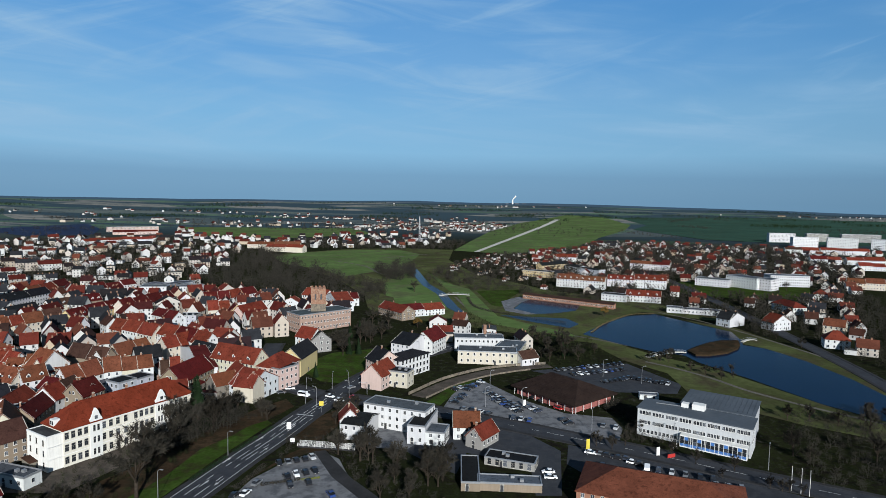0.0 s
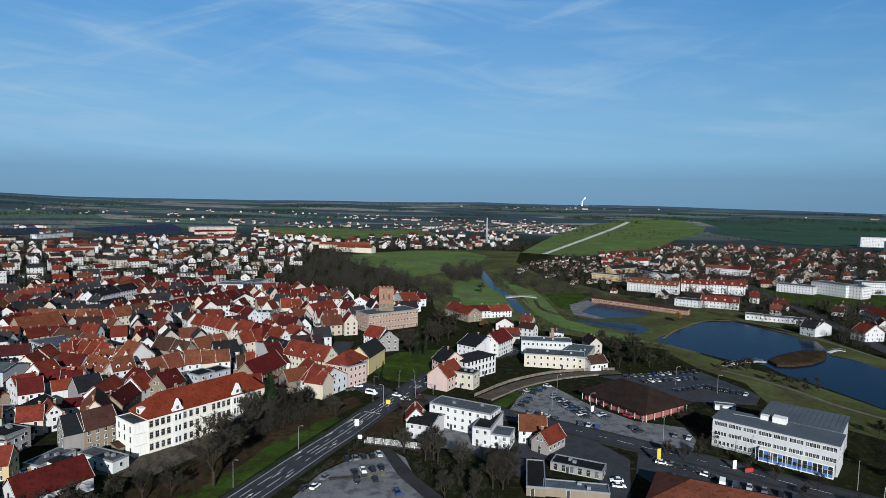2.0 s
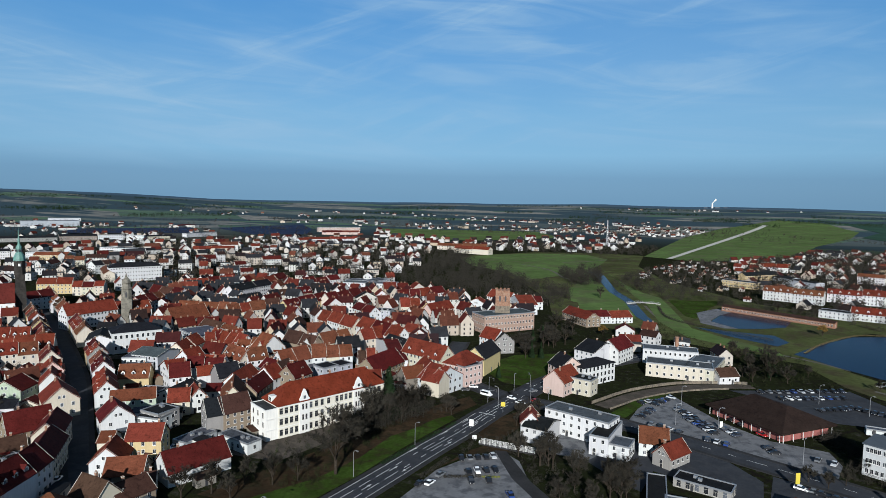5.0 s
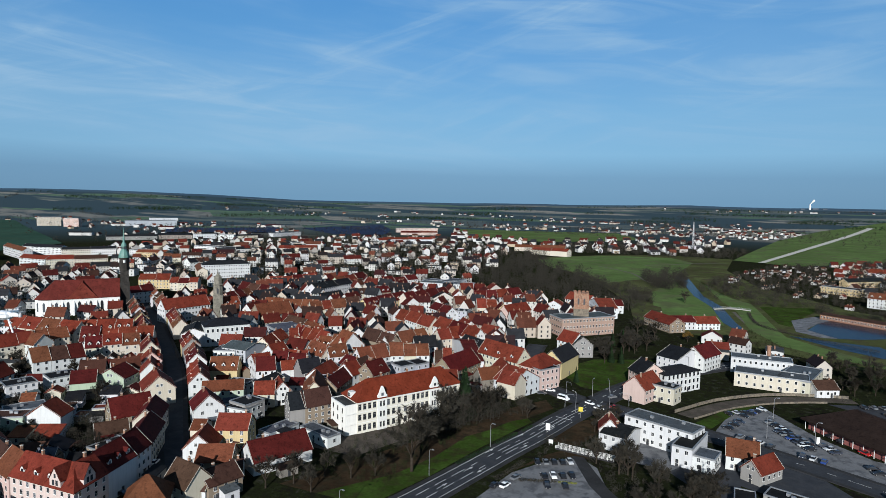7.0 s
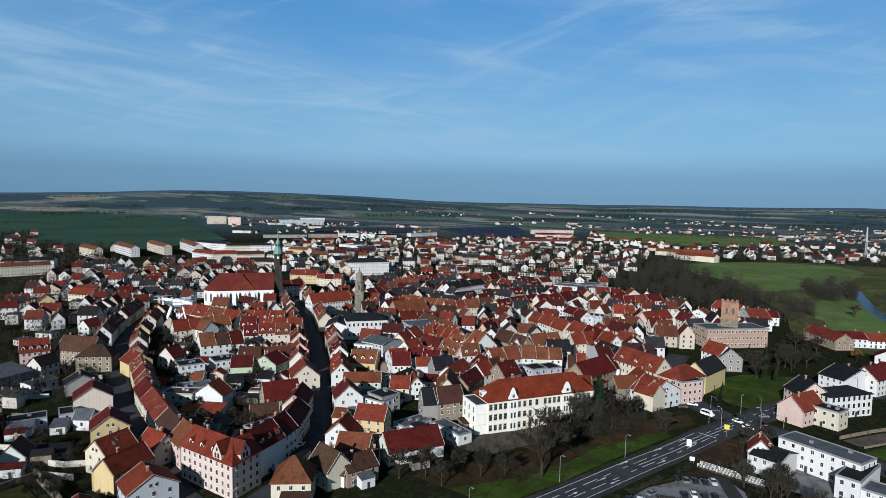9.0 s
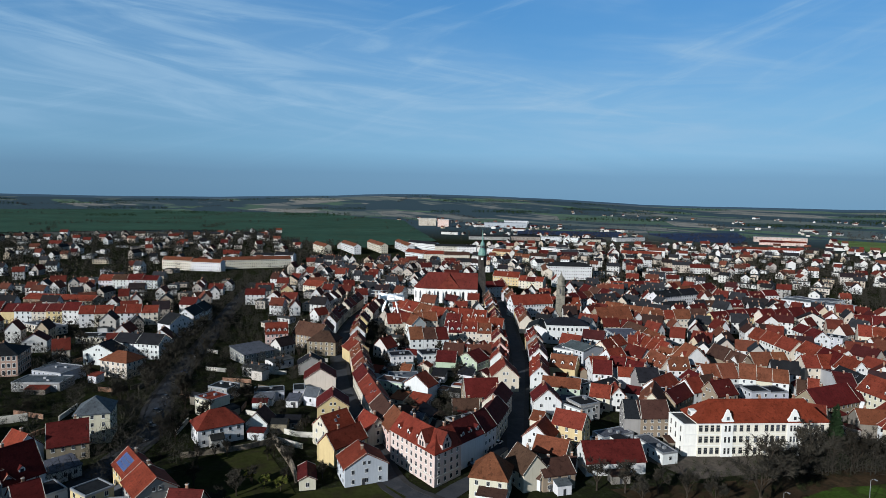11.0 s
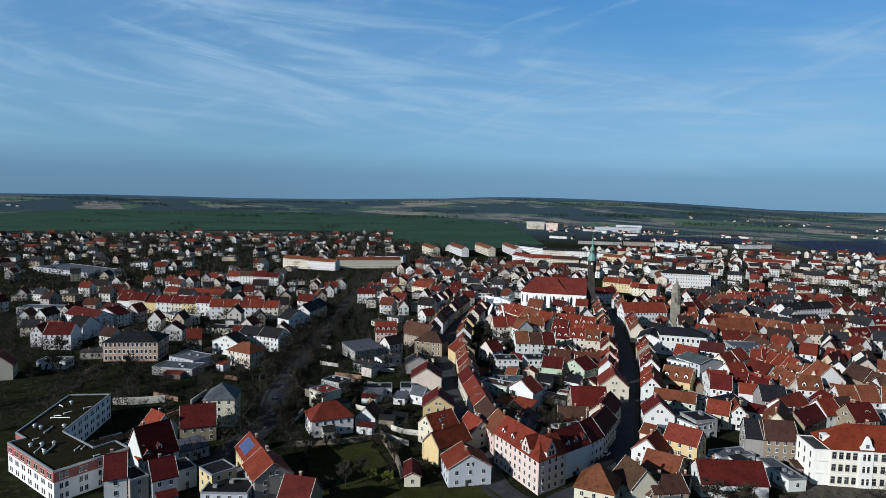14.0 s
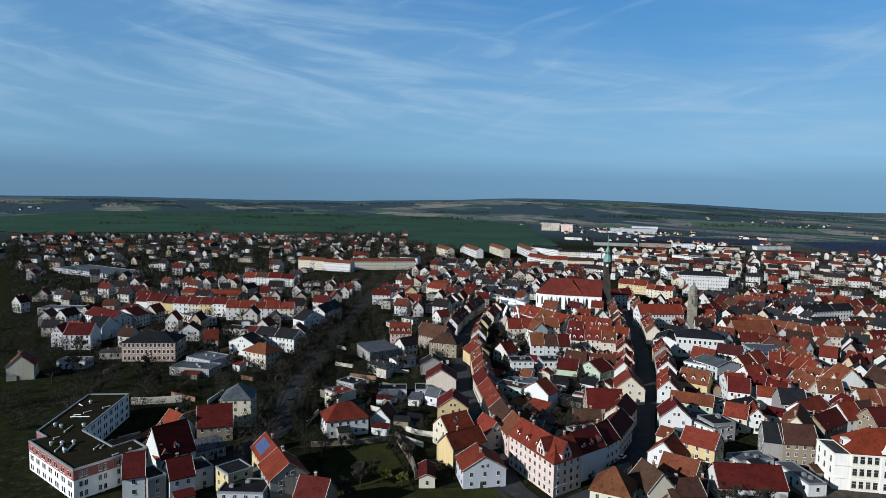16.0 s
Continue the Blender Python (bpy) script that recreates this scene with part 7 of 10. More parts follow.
    for z in (2.0, 4.1, 6.1):
        box(bm, -0.1, 4.9, -0.1, 3.1, z, z + 0.14)
    stair = finish("entrance_stair", bm, M_STEEL)
    stair.matrix_basis = base
    tagged(stair, "open steel stair tower beside the care home", "stair tower")
    bm = bmesh.new()
    prism(bm, [(0.0, 6.3), (3.2, 6.3), (3.2, 6.4), (0.0, 6.4)], -0.3, 5.1, "x")
    part("canopy", bm, M_METAL, stair)


modern_block()


def factory_chimney(x, y, h, r):
    bm = bmesh.new()
    lathe(bm, [(r, 0), (r * 0.75, h), (r * 0.9, h), (r * 0.9, h + 0.6)], 10)
    ob = finish("chimney_stack", bm, M_BRICK)
    ob.matrix_basis = pose(x, y, 0)
    tagged(ob, "tall brick chimney stack beside a factory", "chimney")


factory_chimney(27, 372, 13, 1.3)


def far_mast():
    """White lattice radio mast on a small white building."""
    x, y = -47, 1268
    bm = bmesh.new()
    for k in range(3):
        a = k * math.tau / 3
        tube(bm, (2.2 * math.cos(a), 2.2 * math.sin(a), 0), (0.7 * math.cos(a), 0.7 * math.sin(a), 52), 0.55, 0.45, 5)
    for i in range(14):
        z = i * 3.7
        s = 2.2 - 1.5 * z / 52
        for k in range(3):
            a, b = k * math.tau / 3, (k + 1) * math.tau / 3
            tube(bm, (s * math.cos(a), s * math.sin(a), z), (s * 0.96 * math.cos(b), s * 0.96 * math.sin(b), z + 3.5), 0.28, 0.28, 4)
    ob = finish("radio_mast", bm, M_STEEL)
    ob.matrix_basis = pose(x, y, 0)
    tagged(ob, "slender grey lattice radio mast beyond the town", "mast")
    house(x, y + 8, 34, 14, 0, 6, 1, "F", "w", "m", name="transmitter_house", label="low white transmitter building with a flat roof", rich=False)


far_mast()


def far_stack():
    """Power station chimney on the horizon with its steam."""
    x, y = 500, 4450
    z = terrain(x, y)
    bm = bmesh.new()
    lathe(bm, [(6, 0), (4, 34), (4, 35)], 10)
    ob = finish("power_station_chimney", bm, M_WHITE)
    ob.matrix_basis = pose(x, y, z - 2)
    tagged(ob, "pale power station chimney on the horizon", "chimney")
    bm = bmesh.new()
    for i in range(7):
        rad = 2 + i * 0.9
        bmesh.ops.create_icosphere(bm, subdivisions=2, radius=rad, matrix=Matrix.Translation((i * 3 + 1, 0, 36 + i * 3.4)))
    for v in bm.verts:
        v.co += Vector((noise.noise(v.co * 0.08), noise.noise(v.co * 0.08 + Vector((9, 0, 0))), noise.noise(v.co * 0.08 + Vector((0, 9, 0))))) * 3
    steam = finish("steam_plume", bm, M_WHITE)
    steam.matrix_basis = pose(x, y, z - 2)
    tagged(steam, "white steam drifting from a distant chimney", "steam", kind="stuff")
    for dx, w, h in ((30, 30, 8), (80, 24, 5), (-40, 20, 5)):
        bm = bmesh.new()
        box(bm, -w / 2, w / 2, -10, 10, -3, h)
        b = finish("power_station_hall", bm, M_METAL)
        b.matrix_basis = pose(x + dx, y, terrain(x + dx, y))
        tagged(b, "pale industrial hall on the horizon", "industrial hall")


far_stack()


def corner_house():
    """Pink house on a street corner: two wings under one mitred roof, with a tall gable on each street front."""
    e, rise, depth = 11.0, 5.0, 9.5
    p = [Vector(q) for q in ((-177.8, 103.3), (-152.4, 104.3), (-155.3, 116.6))]
    d = [(p[1] - p[0]).normalized(), (p[2] - p[1]).normalized()]
    n = [Vector((-q.y, q.x)) for q in d]

    def ring(off):
        a, c = p[0] + n[0] * off, p[2] + n[1] * off
        # meeting point of the two inner lines
        base, w = p[0] + n[0] * off, p[2] + n[1] * off
        det = d[0].x * d[1].y - d[0].y * d[1].x
        k = ((w - base).x * d[1].y - (w - base).y * d[1].x) / det
        return [a, base + d[0] * k, c]
    outer, mid, inner = ring(0), ring(depth / 2), ring(depth)
    bm = bmesh.new()

    def quad(*pts, mi=0):
        bm.faces.new([bm.verts.new(q) for q in pts]).material_index = mi

    def up(q, z):
        return (q.x, q.y, z)
    for line in (outer, inner):
        for a, b in zip(line, line[1:]):
            quad(up(a, -0.3), up(b, -0.3), up(b, e), up(a, e))
    for k in (0, 2):
        quad(up(outer[k], -0.3), up(inner[k], -0.3), up(inner[k], e), up(mid[k], e + rise - 0.1), up(outer[k], e))
    bmesh.ops.remove_doubles(bm, verts=bm.verts[:], dist=0.001)
    bmesh.ops.recalc_face_normals(bm, faces=bm.faces[:])
    ob = finish("corner_house", bm, M_WALL, None, "", (0.484, 0.390, 0.351))
    tagged(ob, "four-storey pink corner house with dark red gabled roofs", "house")
    bm = bmesh.new()
    eave_o, eave_i = ring(-0.5), ring(depth + 0.5)
    for lo in (eave_o, eave_i):
        for k in (0, 1):
            for z in (0.0, 0.25):
                quad(up(lo[k], e - 0.45 + z), up(lo[k + 1], e - 0.45 + z), up(mid[k + 1], e + rise + z), up(mid[k], e + rise + z))
            quad(up(lo[k], e - 0.45), up(lo[k + 1], e - 0.45), up(lo[k + 1], e - 0.2), up(lo[k], e - 0.2))
    bmesh.ops.recalc_face_normals(bm, faces=bm.faces[:])
    part("roof", bm, M_ROOF, ob, "", (0.187, 0.035, 0.022))
    for k, rows, gap in ((0, 9, 0.5), (1, 4, 0.5)):
        a, b = p[k], p[k + 1]
        turn = math.degrees(math.atan2(d[k].y, d[k].x))
        m0 = pose(a.x, a.y, 0, 0, 0, turn)
        ln = (b - a).length
        for i in range(rows):
            for f in range(4):
                put_mesh("window", ME_WIN, ob, m0 @ Matrix.Translation((gap + (ln - 2 * gap) * (i + 0.5) / rows, -0.02, 1.6 + f * 2.65)) @ Matrix.Diagonal((1.0, 1, 1.6, 1)))
        gx = ln - 7.0 if k == 0 else 5.5
        bm = bmesh.new()
        prism(bm, [(-2.1, e - 0.5), (2.1, e - 0.5), (2.1, e + 2.0), (0, e + 5.2), (-2.1, e + 2.0)], -0.12, 4.5, "y", 0)
        box(bm, -1.1, -0.25, -0.18, -0.1, e + 0.4, e + 1.9, 2)
        box(bm, 0.25, 1.1, -0.18, -0.1, e + 0.4, e + 1.9, 2)
        box(bm, -0.35, 0.35, -0.18, -0.1, e + 2.5, e + 3.6, 2)
        gb = part("gable", bm, [M_WALL, M_TRIM, M_PANE], ob, "tall pink street gable", (0.484, 0.390, 0.351))
        gb.matrix_basis = m0 @ Matrix.Translation((gx, 0, 0))
        bm = bmesh.new()
        prism(bm, [(-2.4, e + 1.75), (0, e + 5.3), (2.4, e + 1.75), (2.4, e + 1.95), (0, e + 5.55), (-2.4, e + 1.95)], -0.35, 4.6, "y")
        part("gable_roof", bm, M_ROOF, gb, "", (0.130, 0.026, 0.017))
        bm = bmesh.new()
        box(bm, 0, ln, -0.2, -0.02, 2.95, 3.2)
        box(bm, 0, ln, -0.25, -0.02, e - 0.75, e - 0.5)
        part("cornice", bm, M_TRIM, ob, "pale stone cornice").matrix_basis = m0
        for x in ((4, 9.5, 15) if k == 0 else (8,)):
            put_mesh("dormer", ME_DORM, ob, m0 @ Matrix.Translation((x, 0.9, e + 0.75)), (0.187, 0.035, 0.022))
    put_mesh("chimney", ME_CHIM, ob, Matrix.Translation((mid[0].x + 7, mid[0].y + 0.4, e + rise)))
    put_mesh("chimney", ME_CHIM, ob, Matrix.Translation((mid[2].x + 0.6, mid[2].y - 3, e + rise)))
    for k in (0, 1):
        c = (outer[k] + outer[k + 1] + inner[k] + inner[k + 1]) / 4
        FOOT.append((c.x, c.y, (p[k + 1] - p[k]).length / 2 + 1, depth / 2 + 1, math.atan2(d[k].y, d[k].x)))
        HOUSES.append(FOOT[-1])


corner_house()

# ---- touching rows of houses along the old-town streets ----
def row_along(line, begin, end, side, gap, seed, eaves, walls, roofs, group):
    """Houses wall to wall along one side of a street, from begin to end metres along it."""
    rng = random.Random(seed)
    pts = curve_points(line, 2.0)
    run, marks = 0.0, []
    for a, b in zip(pts, pts[1:]):
        marks.append((run, a, (b - a).normalized()))
        run += (b - a).length
    s = begin
    while s < end:
        ln = rng.uniform(8, 14)
        k = min(range(len(marks)), key=lambda i: abs(marks[i][0] - s - ln / 2))
        _, q, d = marks[k]
        n = Vector((-d.y, d.x)) * side
        lx = Vector((n.y, -n.x))
        f = q + n * gap
        dep = 9.0
        s += ln
        if any(near_foot(*(f + lx * u * ln + n * v * dep), 0.0) for u in (-0.4, 0, 0.4) for v in (0.15, 0.5, 0.9)):
            continue
        house(f.x, f.y, ln + 0.3, dep, math.degrees(math.atan2(lx.y, lx.x)), sum(eaves) / 2 + rng.uniform(-0.35, 0.35), 4.5 + rng.uniform(-0.2, 0.2), "G", rng.choice(walls), rng.choice(roofs), name="terraced_house", group=group, front=3.0,
              dorm=rng.choice((0, 0, 2, 3)), sky=rng.choice((0, 1, 2)))


for sd, g_ in ((1, 5.6), (-1, 5.6)):
    row_along(STREET_A, 40, 400, sd, g_, 90 + sd, (6.5, 8.5), "wwccgyp", "rrrdob", "houses in touching rows")
    row_along(STREET_B, 62 if sd < 0 else 190, 340, sd, g_, 94 + sd, (6, 8), "wwccgyo", "rrddob", "houses in touching rows")

# ---- the rest of the town, quarter by quarter ----
def clear(x, y, pad=1.0):
    if near_foot(x, y, pad):
        return False
    for pts, half in KEEP_OFF:
        if off_line(x, y, pts) < half + pad + 1.5:
            return False
    return not any(inside(x, y, poly) for poly in NO_BUILD)


class Joined:
    """Gathers houses that stand too far off to pick apart into one mesh."""

    def __init__(self):
        self.v, self.f, self.m = [], [], []

    def add(self, x, y, z, turn, length, width, eave, rise, gable_front=False, panes=True, spacing=3.0, top=1):
        if gable_front:
            length, width, turn = width, length, turn + 90
        a, l, w, o = radians(turn), length / 2, width / 2, 0.4
        ca, sa = math.cos(a), math.sin(a)

        def at(px, py, pz):
            return (x + px * ca - py * sa, y + px * sa + py * ca, z + pz)

        def face(pts, mi):
            k = len(self.v)
            self.v += [at(*p) for p in pts]
            self.f.append(list(range(k, k + len(pts))))
            self.m.append(mi)
        k = len(self.v)
        self.v += [at(*p) for p in ((-l, -w, -0.4), (l, -w, -0.4), (l, w, -0.4), (-l, w, -0.4), (-l, -w, eave), (l, -w, eave), (l, w, eave), (-l, w, eave), (-l, 0, eave + rise - 0.1), (l, 0, eave + rise - 0.1))]
        for q in ((0, 1, 5, 4), (1, 2, 6, 9, 5), (2, 3, 7, 6), (3, 0, 4, 8, 7), (4, 5, 9, 8), (6, 7, 8, 9)):
            self.f.append([k + i for i in q])
            self.m.append(0)
        s = rise / w * o
        k = len(self.v)
        self.v += [at(*p) for p in ((-l - o, -w - o, eave - s), (l + o, -w - o, eave - s), (l + o, 0, eave + rise), (-l - o, 0, eave + rise), (-l - o, w + o, eave - s), (l + o, w + o, eave - s),
                                    (-l - o, -w - o, eave - s + 0.25), (l + o, -w - o, eave - s + 0.25), (l + o, 0, eave + rise + 0.28), (-l - o, 0, eave + rise + 0.28), (-l - o, w + o, eave - s + 0.25), (l + o, w + o, eave - s + 0.25))]
        for q in ((6, 7, 8, 9), (9, 8, 11, 10), (0, 1, 7, 6), (5, 4, 10, 11), (1, 2, 8, 7), (2, 5, 11, 8), (4, 3, 9, 10), (3, 0, 6, 9)):
            self.f.append([k + i for i in q])
            self.m.append(top)
        if not panes:
            return
        floors = max(1, round(eave / 3.1))
        for q in range(4):
            b = a + q * math.pi / 2
            out = Vector((math.sin(b), -math.cos(b)))
            half, off = (l, w) if q % 2 == 0 else (w, l)
            if out.dot(-Vector((x, y))) < 0.1 * math.hypot(x, y):
                continue
            cq, sq = math.cos(q * math.pi / 2), math.sin(q * math.pi / 2)
            n = max(1, int((2 * half - 0.6) / spacing))
            for i in range(n):
                u = -half + 0.3 + (2 * half - 0.6) * (i + 0.5) / n
                for fl in range(floors):
                    zc = eave / floors * (fl + 0.55)
                    face([(px * cq + (off + 0.05) * sq, px * sq - (off + 0.05) * cq, zc + pz) for px, pz in ((u - 0.5, -0.7), (u + 0.5, -0.7), (u + 0.5, 0.7), (u - 0.5, 0.7))], 2)
        for c in (-0.45, 0.35):
            k = len(self.v)
            cx = c * l
            self.v += [at(cx + p, q2, zz) for zz in (eave + rise * 0.7, eave + rise + 1.3) for p, q2 in ((-0.35, -0.3), (0.35, -0.3), (0.35, 0.3), (-0.35, 0.3))]
            for q3 in ((0, 1, 5, 4), (1, 2, 6, 5), (2, 3, 7, 6), (3, 0, 4, 7), (4, 5, 6, 7)):
                self.f.append([k + i for i in q3])
                self.m.append(3)

    def done(self, name, label):
        if not self.f:
            return
        me = bpy.data.meshes.new(name)
        me.from_pydata(self.v, [], self.f)
        me.polygons.foreach_set("material_index", self.m)
        for m in (M_FARWALL, M_FARROOF, M_PANE, M_BRICK, M_FLAT):
            me.materials.append(m)
        tagged(new(name, me), label, "houses", kind="stuff")


def quarter(poly, step, turns, sizes, eaves, rises, walls, roofs, seed, keep=0.9, styles="GGGN", group="", dorms=0.25, skew=0.0, single=285):
    """Fills an outline with houses on a jittered grid; those further than single metres off are joined."""
    rng = random.Random(seed)
    far_ones = Joined()
    xs, ys = [p[0] for p in poly], [p[1] for p in poly]
    rot = radians(skew)
    cx, cy = sum(xs) / len(xs), sum(ys) / len(ys)
    span = max(max(xs) - min(xs), max(ys) - min(ys)) * 0.75
    k = int(span / step) + 1
    for i in range(-k, k + 1):
        for j in range(-k, k + 1):
            u, v = i * step + rng.uniform(-0.22, 0.22) * step, j * step * 1.12 + rng.uniform(-0.15, 0.15) * step
            x, y = cx + u * math.cos(rot) - v * math.sin(rot), cy + u * math.sin(rot) + v * math.cos(rot)
            if not inside(x, y, poly) or rng.random() > keep or not clear(x, y, 5.2):
                continue
            L = rng.uniform(*sizes)
            W, turn, style = (rng.uniform(8, 11) if L > 7 else L * 0.7), rng.choice(turns) + rng.uniform(-6, 6), rng.choice(styles)
            e, r = rng.uniform(*eaves), rng.uniform(*rises)
            if math.hypot(x, y) > single:
                if L > 13 and rng.random() < 0.8:
                    L = rng.uniform(8, 13)
                W = min(W, rng.uniform(7, 9.5))
                turn += rng.choice((0, 0, 90)) + rng.gauss(0, 9)
                if style == "F":
                    e, r = e * 0.7, 0.5
                if rng.random() < 0.35 and L > 7:
                    far_ones.add(x + rng.uniform(-9, 9), y + rng.uniform(-9, 9), terrain(x, y), turn, rng.uniform(4, 8), rng.uniform(4, 6), rng.uniform(3, 5), 0.3, False, False, 3.0, 4)
                far_ones.add(x, y, terrain(x, y), turn, L, W, e, r, style == "N", math.hypot(x, y) < 900, 3.0, 4 if style == "F" else 1)
                FOOT.append((x, y, L / 2, W / 2, radians(turn)))
                continue
            ob = house(x, y, L, W, turn, e, r, style, rng.choice(walls), rng.choice(roofs), group=group, front=0, dorm=rng.choice((1, 2, 3)) if rng.random() < dorms else 0)
            ob.matrix_basis = ob.matrix_basis @ Matrix.Translation((0, -W / 2, 0))
            FOOT[-1] = HOUSES[-1] = (x, y, L / 2, W / 2, radians(turn))
            if rng.random() < 0.5 and L > 7:
                a, b = x + rng.uniform(-9, 9), y + rng.uniform(-9, 9)
                if clear(a, b, 3.0):
                    house(a, b, rng.uniform(4, 8), rng.uniform(4, 6), turn, rng.uniform(2.8, 5.5), 1, "F", rng.choice("wwwg"), "f", group="outbuildings", name="outbuilding", label="small white outbuilding with a flat roof", rich=False, front=0)

    far_ones.done("town_houses", group + ", white and cream walls under red roofs")


def island_coloured(name, stops, rough, vary=0.25):
    m, n, l, b = base_material(name, rough)
    geo = n.new("ShaderNodeNewGeometry")
    col = ramp_node(n, l, geo.outputs["Random Per Island"], stops)
    for s in (0.25, 2.4):
        col = mix_node(n, l, 1.0, col, ramp_node(n, l, noise_node(n, l, geo.outputs["Position"], s, 5), [(0.3, 1 - vary), (0.7, 1.0)]), "MULTIPLY")
    l.new(col, b.inputs["Base Color"])
    return m


M_FARWALL = island_coloured("far_walls", [(0.0, (0.47, 0.47, 0.462)), (0.5, (0.437, 0.428, 0.395)), (0.62, (0.353, 0.294, 0.235)), (0.72, (0.252, 0.244, 0.235)), (0.82, (0.378, 0.302, 0.21)), (1.0, (0.487, 0.487, 0.487))], 0.85, 0.12)
M_FARROOF = island_coloured("far_roofs", [(0.0, (0.166, 0.0356, 0.0225)), (0.2, (0.0741, 0.0125, 0.0101)), (0.34, (0.142, 0.0474, 0.0284)), (0.46, (0.0415, 0.0214, 0.0166)), (0.58, (0.0154, 0.0160, 0.0178)), (0.72, (0.0326, 0.0344, 0.0391)), (0.84, (0.0178, 0.0178, 0.0201)), (0.92, (0.0711, 0.0119, 0.0101)), (1.0, (0.166, 0.0379, 0.0237))], 0.75, 0.38)


OLD = "rrroodbbkkm"
quarter([(-98, 262), (-150, 196), (-205, 215), (-300, 290), (-400, 365), (-420, 480), (-330, 560), (-230, 560), (-140, 520), (-70, 470), (-84, 380), (-86, 300)], 14.0, (30, 38, 34, 120, -8), (11, 19), (6, 9), (4, 5.5), "wwwccgyp", OLD, 11, 0.95, "GGGNG", "old-town houses", 0.35, 32)
quarter([(-172, 146), (-300, 250), (-420, 340), (-520, 400), (-440, 240), (-320, 158), (-200, 112)], 14.0, (30, 48, 130), (9, 14), (5, 8), (4, 5.5), "wwwccgn", OLD, 12, 0.55, "GGNF", "old-town houses", 0.3, 40)
quarter([(-210, 82), (-270, 105), (-330, 130), (-400, 180), (-430, 190), (-420, 130), (-330, 85), (-250, 58)], 15.0, (30, 20, 110), (9, 13), (4.5, 7.5), (3.5, 5), "wwcgly", "rrddkb", 13, 0.55, "GGNF", "old-town houses", 0.2, 25)
quarter([(-350, -20), (-335, 35), (-345, 60), (-400, 85), (-500, 130), (-620, 190), (-700, 60), (-620, -120), (-440, -90)], 22, (75, 60, 150, 165), (10, 16), (5, 8.5), (3.5, 5), "wwccgl", "rrddkkb", 14, 0.85, "GGHNF", "houses of the western quarter", 0.2, 65)
quarter([(-410, 120), (-500, 160), (-620, 215), (-760, 330), (-700, 470), (-560, 440), (-440, 250)], 17, (60, 50, 140), (10, 16), (6, 9), (4, 5), "wwwccypg", "rrrddok", 15, 0.85, "GGGNF", "houses of the western quarter", 0.2, 50)
quarter([(-700, 60), (-760, 330), (-1000, 560), (-1200, 560), (-1420, 500), (-1430, -280), (-1000, -230), (-640, -120)], 31, (75, 60, 150), (11, 20), (5, 9), (3.5, 5), "wwwccg", "rrddkkb", 16, 0.55, "GGHFF", "houses of the western suburb", 0, 70)
quarter([(-420, 420), (-560, 450), (-700, 480), (-860, 640), (-900, 900), (-700, 1000), (-480, 760), (-360, 570)], 21, (45, 35, 130), (12, 30), (6, 11), (3, 4.5), "wwwwccyp", "rrrddkkf", 17, 0.66, "GGHFF", "houses of the northern quarter", 0, 40)
quarter([(-250, 580), (-350, 580), (-480, 780), (-700, 1010), (-780, 1150), (-560, 1250), (-340, 1080), (-300, 900), (-240, 640)], 24, (20, 35, 110), (10, 22), (5, 9), (3, 4.5), "wwwwccp", "rrrdddk", 18, 0.7, "GGHFF", "houses of the northern quarter", 0, 20)
quarter([(-300, 1060), (-560, 1270), (-640, 1500), (-300, 1560), (20, 1480), (-10, 1200), (-80, 1090), (-200, 1070)], 30, (10, 25, 100), (10, 18), (4.5, 7), (3.5, 5), "wwwwcp", "rrrddk", 19, 0.8, "GGGH", "houses of the northern suburb", 0, 10)
quarter([(226, 470), (200, 545), (130, 610), (120, 760), (140, 1005), (200, 1200), (420, 1330), (660, 1250), (820, 1150), (560, 820), (330, 480), (255, 330), (238, 360)], 23, (-30, -20, 60), (8, 12), (3.6, 5.6), (3.4, 4.6), "wwwwccl", "rrddkkob", 20, 0.62, "GGNHH", "houses beyond the lake", 0, -28)
quarter([(110, 610), (60, 690), (0, 765), (74, 1005), (135, 1010), (115, 760), (124, 620)], 15, (-30, 60), (4, 6.5), (2.2, 2.6), (0.8, 1.6), "wwcg", "kkbd", 23, 0.45, "GGN", "garden sheds on allotments", 0, -28)
quarter([(40, 420), (52, 372), (20, 345), (-6, 362), (-20, 420), (10, 440)], 17, (-20, 10), (9, 13), (4, 6), (3, 4), "wwcg", "rkkdm", 21, 0.8, "GGNF", "houses by the main road", 0, 0)


def infill(poly, step, seed, group):
    """Small back buildings that fill the gaps between the street houses."""
    rng = random.Random(seed)
    xs, ys = [p[0] for p in poly], [p[1] for p in poly]
    x = min(xs)
    while x < max(xs):
        y = min(ys)
        while y < max(ys):
            a, b = x + rng.uniform(-2, 2), y + rng.uniform(-2, 2)
            y += step
            if not inside(a, b, poly) or near_foot(a, b, 3.3) or any(inside(a, b, q) for q in NO_BUILD) or any(off_line(a, b, pts) < half + 5 for pts, half in KEEP_OFF):
                continue
            w, d = rng.uniform(6, 9), rng.uniform(5, 7)
            ob = house(a, b, w, d, rng.choice((30, 38, 120, 128)) + rng.uniform(-6, 6), rng.uniform(2.5, 4.6), rng.uniform(1.6, 3.0), rng.choice("GGNSSF"), rng.choice("wwwcgo"), rng.choice("rrdobkm"), group=group, name="back_building", rich=False, chim=rng.choice((0, 1)), front=0, win=3.2)
            ob.matrix_basis = ob.matrix_basis @ Matrix.Translation((0, -d / 2, 0))
            FOOT[-1] = HOUSES[-1] = (a, b, w / 2, d / 2, FOOT[-1][4])
        x += step


